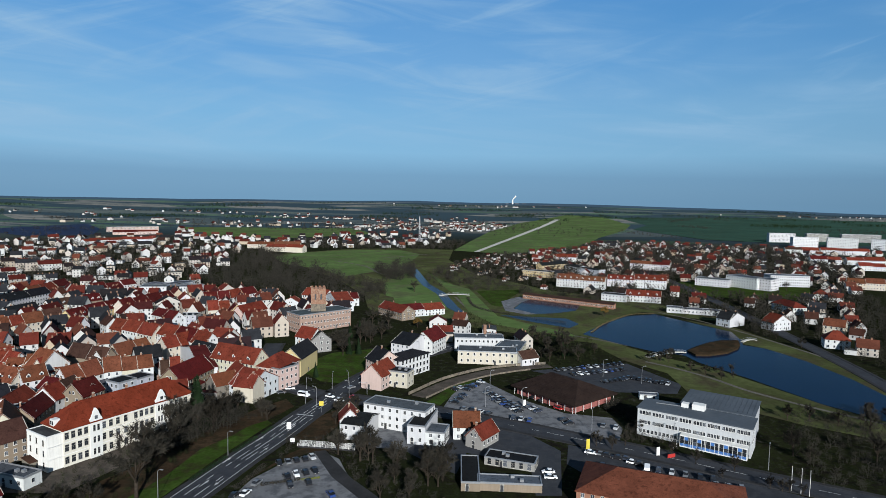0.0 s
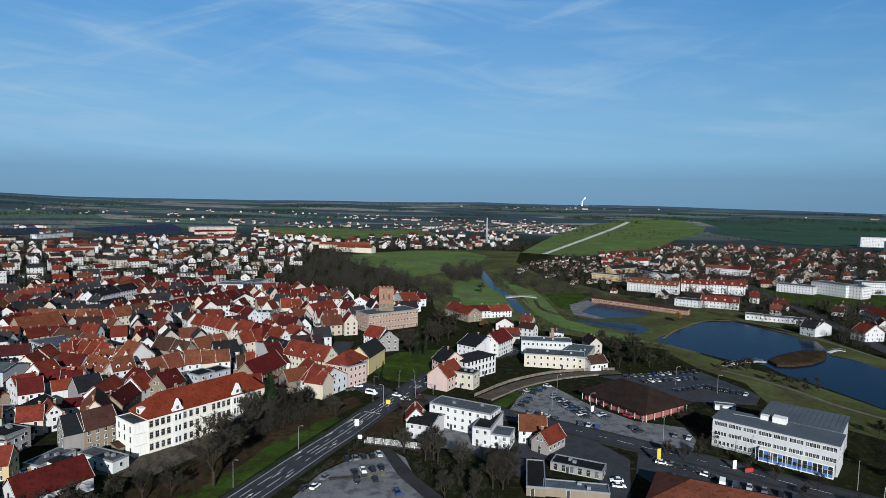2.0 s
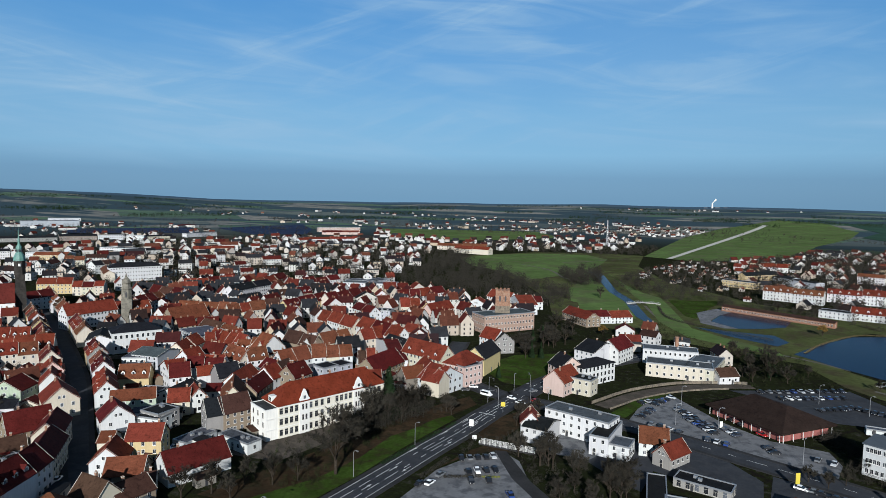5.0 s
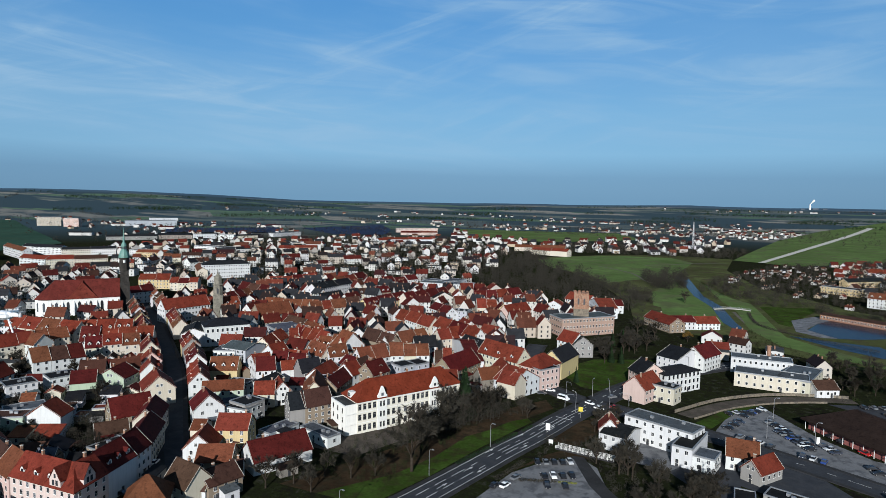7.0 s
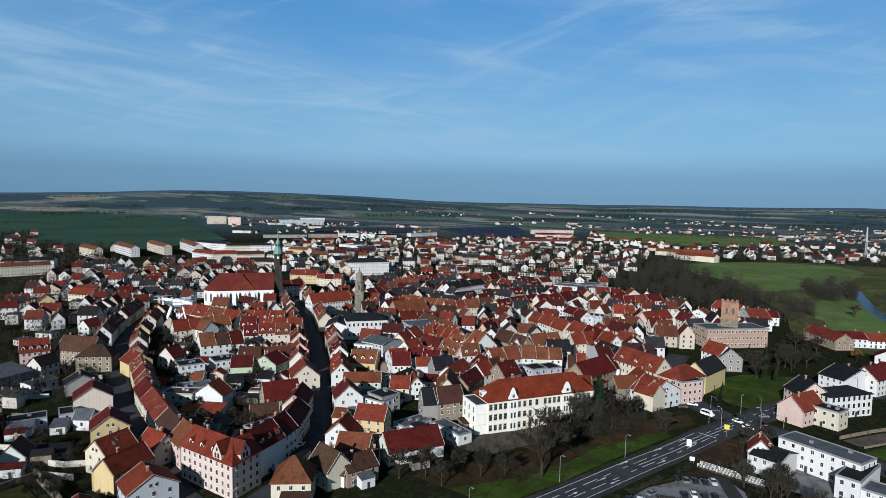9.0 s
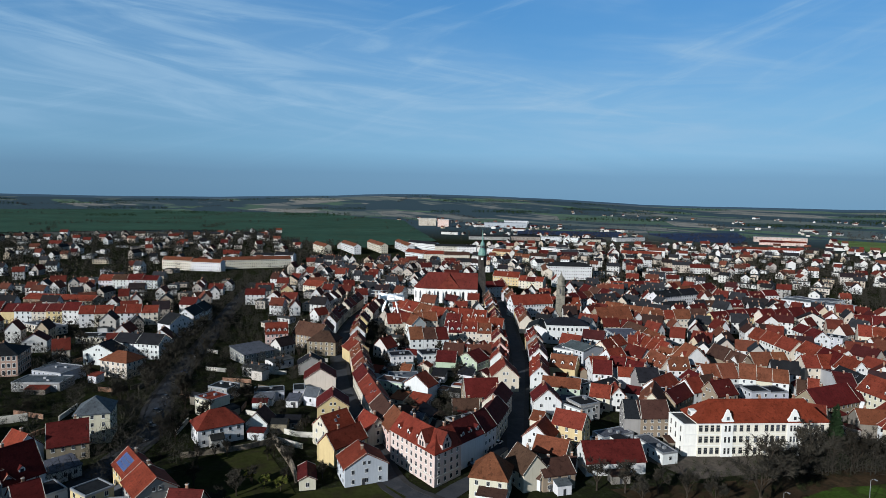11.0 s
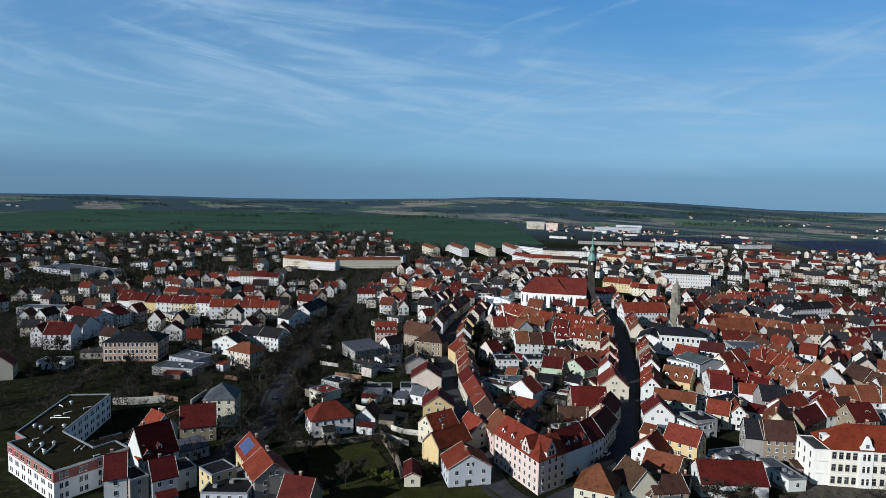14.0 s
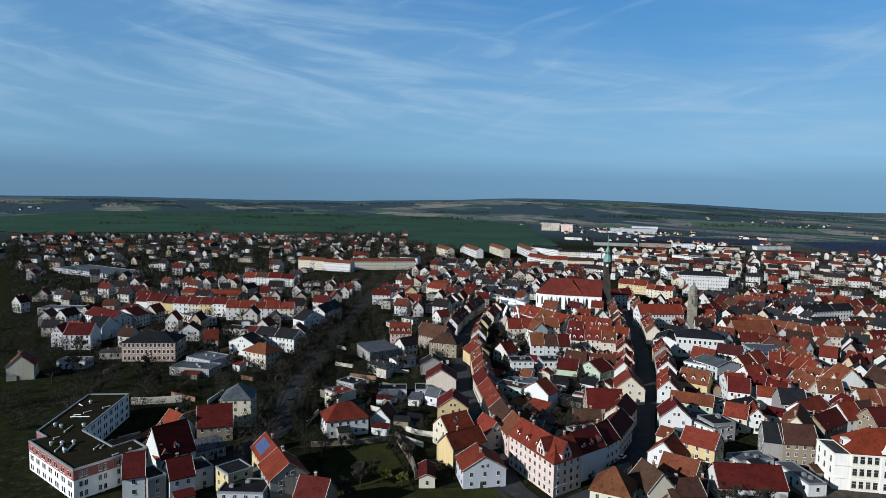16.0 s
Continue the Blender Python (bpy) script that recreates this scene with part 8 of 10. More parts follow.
infill([(-150, 150), (-130, 165), (-150, 192), (-205, 215), (-300, 290), (-340, 250), (-290, 130), (-215, 84), (-175, 92)], 10.5, 61, "back buildings in the old town")
infill([(-98, 262), (-150, 200), (-200, 220), (-250, 290), (-150, 340), (-88, 320)], 8.5, 62, "back buildings in the old town")


def distant_settlement(name, spots, seed, label):
    """Villages too far off to tell their houses apart."""
    rng = random.Random(seed)
    j = Joined()
    for cx, cy, rx, ry, n in spots:
        for _ in range(int(n * 0.65)):
            x, y = cx + rng.gauss(0, rx), cy + rng.gauss(0, ry)
            if not 1000 < math.hypot(x, y) < 4600 or any(inside(x, y, q) for q in NO_BUILD):
                continue
            l, w, h, r = rng.uniform(8, 13), rng.uniform(7, 9), rng.uniform(2.8, 4.5), rng.uniform(3, 4.5)
            if rng.random() < 0.06:
                l, w, h, r = rng.uniform(24, 50), 16, 6, 1.5
            j.add(x, y, terrain(x, y), rng.uniform(0, 180), l, w, h, r, False, False)
    j.done(name, label)


VILLAGES = [(-200, 1750, 240, 90, 110), (60, 1950, 130, 120, 60), (-60, 2250, 160, 200, 70), (-700, 1900, 220, 90, 45), (1500, 2900, 300, 40, 30), (2100, 3200, 240, 40, 25),
            (300, 3900, 300, 60, 30), (-1100, 2700, 300, 60, 30), (-450, 2450, 160, 40, 50), (-1750, 2300, 260, 60, 25)]
HAMLETS = [(-1300, 1250, 220, 120, 80), (-1050, 1050, 140, 100, 50), (-1800, 1250, 240, 60, 30), (-2900, -600, 160, 60, 10)]
distant_settlement("distant_village", VILLAGES, 3, "scattered red-roofed villages towards the horizon")
distant_settlement("distant_village", HAMLETS, 4, "scattered houses and halls beyond the fields")

# ---- sheds, lean-tos and garden walls in the yards ----
def free_spot(x, y, pad, own=None):
    for h in HOUSES:
        if h is own:
            continue
        cx, cy, a, b, ang = h
        dx, dy = x - cx, y - cy
        if abs(dx) > 40 or abs(dy) > 40:
            continue
        u, v = dx * math.cos(ang) + dy * math.sin(ang), -dx * math.sin(ang) + dy * math.cos(ang)
        if abs(u) < a + pad and abs(v) < b + pad:
            return False
    if any(off_line(x, y, pts) < half + pad + 0.5 for pts, half in KEEP_OFF):
        return False
    return not any(inside(x, y, q) for q in NO_BUILD)


def shed(x, y, w, d, h, turn, wall, roof, style, rng):
    """A small outbuilding with a mono-pitch or gabled roof and one door."""
    bm = bmesh.new()
    rise = 0.7 if style == "S" else 1.3
    if style == "S":
        prism(bm, [(-d / 2, -0.2), (d / 2, -0.2), (d / 2, h + rise), (-d / 2, h)], -w / 2, w / 2, "x")
    else:
        prism(bm, [(-d / 2, -0.2), (d / 2, -0.2), (d / 2, h), (0, h + rise), (-d / 2, h)], -w / 2, w / 2, "x")
    ob = finish("shed", bm, M_WALL, None, "", jitter(WALLS[wall], 0.12, rng))
    ob.matrix_basis = pose(x, y, 0, 0, 0, turn)
    tagged(ob, f"low {WALL_WORDS[wall]} shed with a {ROOF_WORDS[roof]} roof", "shed", "yard sheds")
    bm = bmesh.new()
    o = 0.25
    if style == "S":
        prism(bm, [(-d / 2 - o, h - 0.05), (d / 2 + o, h + rise + 0.05), (d / 2 + o, h + rise + 0.2), (-d / 2 - o, h + 0.1)], -w / 2 - o, w / 2 + o, "x")
    else:
        prism(bm, [(-d / 2 - o, h - 0.1), (0, h + rise + 0.05), (d / 2 + o, h - 0.1), (d / 2 + o, h + 0.05), (0, h + rise + 0.22), (-d / 2 - o, h + 0.05)], -w / 2 - o, w / 2 + o, "x")
    part("roof", bm, M_ROOF, ob, "", jitter(ROOFS[roof], 0.2, rng))
    bm = bmesh.new()
    box(bm, -0.45, 0.45, -d / 2 - 0.06, -d / 2 - 0.004, 0, 1.95)
    part("door", bm, M_DARK, ob)
    HOUSES.append((x, y, w / 2, d / 2, radians(turn)))
    FOOT.append((x, y, w / 2, d / 2, radians(turn)))


def yards():
    rng = random.Random(55)
    n = 0
    for h in list(HOUSES):
        cx, cy, a, b, ang = h
        if math.hypot(cx, cy) > 345 or a < 3.4 or n >= 210:
            continue
        for _ in range(2):
            if rng.random() < 0.25:
                continue
            w, d, hh = rng.uniform(3.5, min(9, 2 * a)), rng.uniform(2.8, 5), rng.uniform(2.3, 3.8)
            out = Vector((math.sin(ang), -math.cos(ang)))
            side = Vector((math.cos(ang), math.sin(ang)))
            away = b + d / 2 + rng.choice((0.05, 0.05, 3, 6))
            p = Vector((cx, cy)) + out * away + side * rng.uniform(-a * 0.7, a * 0.7)
            if (p.x > -60 and p.y > 150) or (p.x > -92 and p.y > 225):
                continue
            if free_spot(p.x, p.y, max(w, d) * 0.45, h):
                shed(p.x, p.y, w, d, hh, math.degrees(ang), rng.choice("wwgocs"), rng.choice("kkmbdfr"), rng.choice("SSG"), rng)
                n += 1
    for k in range(46):
        for _ in range(40):
            az, d = radians(rng.uniform(28, 100)), rng.uniform(200, 380)
            x, y = -math.sin(az) * d, math.cos(az) * d
            if not free_spot(x, y, 3):
                continue
            t, ln = radians(rng.choice((30, 40, 60, 120, 130, 150)) + rng.uniform(-8, 8)), rng.uniform(7, 16)
            e1, e2 = (x + math.cos(t) * ln / 2, y + math.sin(t) * ln / 2), (x - math.cos(t) * ln / 2, y - math.sin(t) * ln / 2)
            if free_spot(*e1, 0.3) and free_spot(*e2, 0.3):
                bm = bmesh.new()
                box(bm, -ln / 2, ln / 2, -0.18, 0.18, -0.2, 1.8)
                box(bm, -ln / 2 - 0.05, ln / 2 + 0.05, -0.24, 0.24, 1.8, 1.92)
                ob = finish("garden_wall", bm, rng.choice((M_STONE, M_TRIM, M_BRICK)))
                ob.matrix_basis = pose(x, y, 0, 0, 0, math.degrees(t))
                tagged(ob, "weathered garden wall between the yards", "wall", "garden walls")
                break


yards()

# ---- trees and shrubs ----
def branch(bm, tips, a, d, length, radius, depth, rng, droop=0.0):
    b = a + d * length
    tube(bm, a, b, radius, radius * 0.62, 6 if depth > 2 else 4)
    if depth == 0:
        tips.append((a, b, d))
        return
    for k in range(rng.choice((2, 3, 3)) if depth > 1 else 3):
        u = Vector((rng.gauss(0, 1), rng.gauss(0, 1), rng.gauss(0.15, 0.6))).normalized()
        nd = (d * 0.85 + u * 0.62 + Vector((0, 0, 0.16 - droop))).normalized()
        start = a + (b - a) * rng.uniform(0.55, 1.0)
        branch(bm, tips, start, nd, length * rng.uniform(0.62, 0.85), radius * 0.58, depth - 1, rng, droop)


def bare_tree_meshes(seed, height, twigs, width=0.07, spread=1.0, narrow=0.0):
    """A leafless broad-leaved tree: trunk with limbs, and a crown of thin twigs."""
    rng = random.Random(seed)
    bm = bmesh.new()
    tips = []
    th = height * 0.24
    tube(bm, (0, 0, -0.3), (0, 0, th), height * 0.026, height * 0.019, 8)
    for k in range(5):
        a = k * math.tau / 5 + rng.uniform(-0.4, 0.4)
        lean = rng.uniform(0.35, 0.85) * spread * (1 - narrow)
        branch(bm, tips, Vector((0, 0, th * rng.uniform(0.75, 1.0))), Vector((math.cos(a) * lean, math.sin(a) * lean, 1)).normalized(), height * 0.24, height * 0.012, 3, rng)
    branch(bm, tips, Vector((0, 0, th)), Vector((0.05, 0.05, 1)).normalized(), height * 0.3, height * 0.015, 3, rng)
    wood = bpy.data.meshes.new("tree")
    bm.normal_update()
    bm.to_mesh(wood)
    bm.free()
    wood.materials.append(M_BARK)
    verts, faces = [], []
    for a, b, d in tips:
        for _ in range(max(1, twigs // len(tips))):
            s = a + (b - a) * rng.uniform(0.1, 1.0)
            u = Vector((rng.gauss(0, 1), rng.gauss(0, 1), rng.gauss(0.25, 0.8))).normalized()
            nd = (d * 0.55 + u * 0.8).normalized()
            ln = height * rng.uniform(0.05, 0.11)
            side = nd.orthogonal().normalized() * width
            k = len(verts)
            verts += [tuple(s - side), tuple(s + side), tuple(s + nd * ln)]
            faces.append((k, k + 1, k + 2))
    crown = bpy.data.meshes.new("crown")
    crown.from_pydata(verts, [], faces)
    crown.materials.append(M_TWIG)
    return wood, crown


def conifer_meshes(seed, height):
    rng = random.Random(seed)
    bm = bmesh.new()
    tube(bm, (0, 0, -0.3), (0, 0, height * 0.9), height * 0.02, 0.03, 6)
    wood = bpy.data.meshes.new("tree")
    bm.to_mesh(wood)
    bm.free()
    wood.materials.append(M_BARK)
    verts, faces = [], []
    for i in range(900):
        z = height * (0.08 + 0.92 * rng.random() ** 1.3)
        r = height * 0.22 * (1 - z / height) + 0.15
        a = rng.uniform(0, math.tau)
        inner = Vector((math.cos(a) * r * 0.2, math.sin(a) * r * 0.2, z))
        outer = Vector((math.cos(a) * r * rng.uniform(0.7, 1.15), math.sin(a) * r * rng.uniform(0.7, 1.15), z - r * rng.uniform(0.05, 0.5)))
        side = Vector((-math.sin(a), math.cos(a), 0.3)) * rng.uniform(0.15, 0.4)
        k = len(verts)
        verts += [tuple(inner), tuple(outer - side), tuple(outer + side)]
        faces.append((k, k + 1, k + 2))
    crown = bpy.data.meshes.new("crown")
    crown.from_pydata(verts, [], faces)
    crown.materials.append(M_NEEDLE)
    return wood, crown


TREES = [bare_tree_meshes(s, 14, n, w, sp) for s, n, w, sp in ((1, 3400, 0.055, 1.0), (2, 3000, 0.05, 0.8), (3, 3600, 0.058, 1.15), (4, 2800, 0.05, 0.7))]
CONIFER = conifer_meshes(7, 11)
AMBER = bare_tree_meshes(8, 9, 2200, 0.13, 1.1)
AMBER[1].materials.clear()
AMBER[1].materials.append(M_AMBER)
BUDDING = bare_tree_meshes(9, 6, 1800, 0.10, 1.1)
BUDDING[1].materials.clear()
BUDDING[1].materials.append(M_BUD)


def tree(x, y, h=1.0, kind=None, rng=random, label="", group="trees"):
    wood, crown = kind or rng.choice(TREES)
    ob = new("tree", wood)
    ob.matrix_basis = pose(x, y, terrain(x, y), 0, 0, rng.uniform(0, 360)) @ Matrix.Diagonal((h * rng.uniform(0.9, 1.1), h * rng.uniform(0.9, 1.1), h, 1))
    c = new("crown", crown)
    c.parent = ob
    words = label or ("dark green conifer among the houses" if kind is CONIFER else "leafless broad-leaved tree with fine brown twigs")
    tagged(ob, words, "tree", group)
    return ob


def grove(poly, n, lo, hi, seed, pad=1.5, kinds=None, group="trees", strict=False):
    rng = random.Random(seed)
    xs, ys = [p[0] for p in poly], [p[1] for p in poly]
    made = tries = 0
    while made < n and tries < n * 30:
        tries += 1
        x, y = rng.uniform(min(xs), max(xs)), rng.uniform(min(ys), max(ys))
        if not inside(x, y, poly) or near_foot(x, y, pad):
            continue
        if any(off_line(x, y, pts) < half + 1.5 for pts, half in KEEP_OFF):
            continue
        if strict and any(inside(x, y, q) for q in NO_BUILD):
            continue
        tree(x, y, rng.uniform(lo, hi), rng.choice(kinds) if kinds else None, rng, "", group)
        made += 1


# big bare trees between the school and the main road
tree(-89, 176.3, 1.75, TREES[2], random.Random(4), "huge leafless tree on the verge before the school", "trees by the main road")
for x, y, h in ((-99, 205, 1.0), (-94, 214, 1.1), (-97, 222, 1.2), (-90, 224, 1.0), (-86, 230, 1.1), (-92, 234, 1.2), (-84, 240, 1.0), (-84, 252, 0.7), (-72, 245, 0.65), (-69, 242, 0.65),
                (-98, 168, 0.7), (-104, 163, 0.8), (-112, 160, 0.7), (-118, 152, 0.8), (-110, 150, 0.7), (-124, 146, 0.8), (-97, 240, 1.0)):
    tree(x, y, h, None, random.Random(int(x * 7 + y)), "", "trees by the main road")
tree(-92.5, 231, 1.95, CONIFER, random, "tall dark evergreen beside the school")
tree(-95.5, 236, 1.7, CONIFER, random, "tall dark evergreen beside the school")
grove([(-62, 320), (-66, 380), (-52, 440), (-34, 440), (-36, 372), (-48, 340)], 16, 0.6, 1.05, 31, 1.0)
grove([(-62, 300), (-66, 380), (-52, 400), (-40, 372), (-52, 330)], 5, 0.7, 1.0, 32, 1.0, [CONIFER])
grove([(-46, 236), (-36, 262), (-30, 232), (-36, 216)], 6, 0.4, 0.7, 33)
grove([(-40, 212), (-10, 216), (2, 205), (10, 175), (-18, 170), (-34, 205)], 20, 0.45, 0.9, 34)
grove([(128, 240), (150, 262), (186, 246), (215, 210), (190, 170), (140, 178), (118, 198)], 14, 0.5, 0.95, 35, 1.0, None, "trees in the lakeside park")
grove([(44, 338), (50, 395), (84, 398), (112, 368), (88, 342)], 14, 0.45, 0.85, 36, 1.0, None, "trees behind the car park")
grove([(50, 345), (55, 380), (84, 380), (90, 350)], 4, 0.5, 0.8, 37, 1.0, [CONIFER])
grove([(84, 200), (120, 180), (126, 186), (88, 208)], 5, 0.3, 0.45, 38, 0.5)
grove([(110, 345), (150, 300), (178, 262), (205, 236), (212, 232), (180, 280), (150, 336), (120, 366)], 16, 0.3, 0.5, 39, 1.0, None, "young trees on the lake shore")
grove([(-30, 620), (-20, 520), (60, 560), (100, 610), (50, 680), (-10, 760)], 8, 0.5, 0.9, 40)
grove([(210, 470), (226, 380), (240, 380), (250, 460), (200, 545), (100, 600), (95, 575), (190, 520)], 14, 0.4, 0.8, 41)
grove([(-285, 30), (-330, 58), (-400, 88), (-500, 132), (-505, 150), (-400, 108), (-330, 78), (-280, 60)], 26, 0.7, 1.0, 42, 0.5, None, "trees lining the road")
grove([(-170, 40), (-215, 42), (-232, 60), (-200, 72), (-170, 80)], 12, 0.35, 0.7, 43)
grove([(-270, -10), (-290, 30), (-420, 90), (-400, -70), (-320, -60)], 14, 0.5, 0.9, 44)
grove([(-300, -10), (-400, 80), (-640, 180), (-700, 60), (-640, -120), (-440, -90)], 8, 0.5, 0.95, 45)
grove([(-172, 150), (-420, 340), (-440, 240), (-320, 158), (-200, 112)], 30, 0.4, 0.8, 46)
grove([(-210, 82), (-400, 180), (-420, 130), (-250, 58)], 16, 0.35, 0.7, 47)
grove([(-110, 270), (-200, 215), (-400, 370), (-330, 550), (-140, 510), (-80, 400)], 16, 0.35, 0.7, 48)
grove([(226, 470), (110, 600), (0, 760), (180, 1200), (660, 1250), (560, 820), (330, 480)], 6, 0.45, 0.85, 49, 1.5, None, "garden trees")
grove([(-410, 120), (-620, 215), (-760, 330), (-700, 470), (-440, 250)], 4, 0.45, 0.85, 50)
grove([(-160, 95), (-215, 84), (-290, 130), (-340, 250), (-300, 270), (-220, 190), (-165, 140)], 24, 0.35, 0.7, 51, 0.6)
grove([(-225, 40), (-232, 75), (-260, 95), (-300, 60), (-260, 25)], 16, 0.4, 0.8, 52, 0.6)
tree(128, 478, 1.0, AMBER, random, "rounded tree with amber twigs by the ponds")
tree(-16, 424, 0.9, AMBER, random, "rounded tree with amber twigs")
for x, y in ((-180, 60), (-176, 64), (-186, 58)):
    tree(x, y, 0.9, BUDDING, random, "budding yellow-green shrub in the garden", "shrubs")


def thicket(name, spots, seed, height, mat, label, blade=0.16, per=60):
    """Woods or scrub too dense to count: many thin stems and twigs in one mesh."""
    rng = np.random.default_rng(seed)
    chunks_v, chunks_f, k = [], [], 0
    for x, y in spots:
        h = height * rng.uniform(0.6, 1.15)
        z0 = terrain(x, y)
        n = per
        ang = rng.uniform(0, math.tau, n)
        rr = h * 0.30 * np.sqrt(rng.uniform(0, 1, n))
        zz = h * rng.uniform(0.05, 0.95, n)
        base = np.stack([x + np.cos(ang) * rr, y + np.sin(ang) * rr, z0 + zz], 1)
        d = np.stack([np.cos(ang) * 0.5 + rng.normal(0, 0.45, n), np.sin(ang) * 0.5 + rng.normal(0, 0.45, n), rng.uniform(0.1, 1.0, n)], 1)
        d /= np.linalg.norm(d, axis=1)[:, None]
        ln = (h * rng.uniform(0.10, 0.26, n))[:, None]
        side = np.cross(d, rng.normal(0, 1, (n, 3)))
        side /= np.linalg.norm(side, axis=1)[:, None]
        w = blade * rng.uniform(0.6, 1.6, n)[:, None] * max(h, 2) / 6
        tri = np.stack([base - side * w, base + side * w, base + d * ln], 1).reshape(-1, 3)
        trunk = np.array([[x - 0.02 * h, y, z0 - 0.2], [x + 0.02 * h, y, z0 - 0.2], [x, y, z0 + h * 0.8]])
        v = np.concatenate([tri, trunk])
        chunks_v.append(v)
        chunks_f.append(np.arange(len(v)).reshape(-1, 3) + k)
        k += len(v)
    if not chunks_v:
        return
    me = bpy.data.meshes.new(name)
    me.from_pydata(np.concatenate(chunks_v).tolist(), [], np.concatenate(chunks_f).tolist())
    me.materials.append(mat)
    ob = new(name, me)
    tagged(ob, label, "woods" if height > 4 else "shrubs", kind="stuff")


def scatter(poly, n, seed, pad=0.5, strict=True, ways=True):
    rng = random.Random(seed)
    xs, ys = [p[0] for p in poly], [p[1] for p in poly]
    out = []
    for _ in range(n * 8):
        if len(out) >= n:
            break
        x, y = rng.uniform(min(xs), max(xs)), rng.uniform(min(ys), max(ys))
        if not inside(x, y, poly) or near_foot(x, y, pad):
            continue
        if strict and any(inside(x, y, q) for q in NO_BUILD):
            continue
        if ways and any(off_line(x, y, pts) < half + 1.0 for pts, half in KEEP_OFF):
            continue
        out.append((x, y))
    return out


WOODS = [(-232, 600), (-300, 1030), (-165, 805), (-105, 660), (-60, 600), (-40, 560), (-60, 505), (-140, 540)]
thicket("woods", scatter(WOODS, 330, 61, 1, True), 61, 12, M_TWIG, "bare winter woods behind the old town", 0.06, 200)
thicket("woods", scatter([(-60, 660), (-30, 660), (-34, 760), (-60, 800), (-90, 770)], 60, 62, 1, False), 62, 13, M_TWIG, "clump of bare trees by the meadow", 0.06, 220)
thicket("woods", scatter([(-320, 1050), (-60, 1060), (30, 1080), (60, 1250), (-60, 1380), (-300, 1200)], 700, 63, 2), 63, 8, M_TWIG, "bare trees between far gardens", 0.2, 45)
thicket("woods", scatter([(210, 470), (226, 380), (250, 460), (200, 545), (100, 600), (0, 760), (-30, 700), (20, 560), (95, 575)], 130, 73, 1, True), 73, 9, M_TWIG, "bare trees along the far shore", 0.06, 180)
thicket("woods", scatter([(-250, 20), (-270, -60), (-420, -110), (-640, -120), (-660, 190), (-420, 110), (-300, 40)], 430, 74, 1, True), 74, 9, M_TWIG, "bare trees in dark gardens", 0.05, 260)
thicket("woods", scatter([(0, 760), (60, 690), (110, 610), (240, 480), (560, 820), (820, 1150), (420, 1330), (180, 1200)], 1100, 64, 1), 64, 8, M_TWIG, "bare garden trees among the suburb's houses", 0.2, 50)
thicket("woods", scatter([(-300, -10), (-620, 190), (-760, 330), (-1000, 560), (-1420, 500), (-1430, -280), (-640, -130), (-400, -90)], 2300, 65, 1), 65, 7, M_TWIG, "bare garden trees among the western houses", 0.22, 45)
thicket("woods", scatter([(-420, 420), (-860, 640), (-900, 900), (-560, 1250), (-300, 1000), (-240, 600)], 2300, 66, 0.3), 66, 8, M_TWIG, "bare trees among the northern houses", 0.16, 100)
thicket("shrubs", scatter([(-150, 132), (-190, 20), (-300, -10), (-420, 110), (-430, 240), (-520, 400), (-300, 260)], 1500, 67, 0.5), 67, 2.6, M_SCRUB, "low garden shrubs between the houses", 0.1, 90)
thicket("shrubs", scatter([(-100, 250), (-150, 190), (-300, 290), (-420, 480), (-230, 560), (-70, 470)], 500, 68, 0.5), 68, 2.0, M_SCRUB, "low garden shrubs between the houses", 0.22, 40)
thicket("shrubs", scatter([(-46, 245), (-30, 215), (10, 170), (-30, 165), (-60, 215)], 160, 69, 0.5, True), 69, 2.4, M_TWIG, "brown scrub along the ditch", 0.18, 50)
thicket("woods", scatter([(-104, 203), (-96, 203), (-86, 222), (-79, 236), (-86, 256), (-98, 240)], 62, 170, 0.3, False), 170, 8, M_TWIG, "tangle of bare trees and brush beside the school", 0.04, 220)
thicket("shrubs", scatter([(-80, 236), (-70, 244), (-70, 256), (-84, 262), (-90, 256)], 40, 171, 0.3, False), 171, 3.2, M_TWIG, "dark brush before the white gabled house", 0.05, 150)
thicket("shrubs", scatter([(-130, 150), (-92, 165), (-88, 200), (-78, 250), (-98, 262), (-112, 215)], 260, 70, 0.5, False), 70, 2.2, M_SCRUB, "low scrub under the bare trees", 0.08, 100)
thicket("woods", scatter([(122, 200), (150, 258), (176, 262), (214, 222), (235, 175), (190, 160), (140, 176)], 80, 75, 0.5, False), 75, 6, M_TWIG, "bare trees of the lakeside park", 0.05, 220)
thicket("shrubs", scatter([(-240, 60), (-300, -20), (-640, -120), (-660, 190), (-420, 110), (-300, 50)], 900, 79, 0.5), 79, 2.4, M_SCRUB, "dark shrubs in western gardens", 0.1, 80)
thicket("shrubs", scatter([(118, 198), (150, 262), (214, 226), (230, 180), (150, 165)], 350, 71, 0.5, False), 71, 2.6, M_TWIG, "brown scrub in the lakeside park", 0.1, 90)
thicket("shrubs", scatter([(22, 330), (20, 480), (90, 410), (130, 350), (100, 340), (50, 325)], 260, 72, 0.5), 72, 2.2, M_SCRUB, "low scrub by the car park", 0.2, 45)


def roadside(line, offs, step, seed):
    rng = random.Random(seed)
    out = []
    for q in curve_points(line, step):
        for o in offs:
            out.append((q.x + rng.uniform(-2, 2) + o[0], q.y + rng.uniform(-2, 2) + o[1]))
    return out


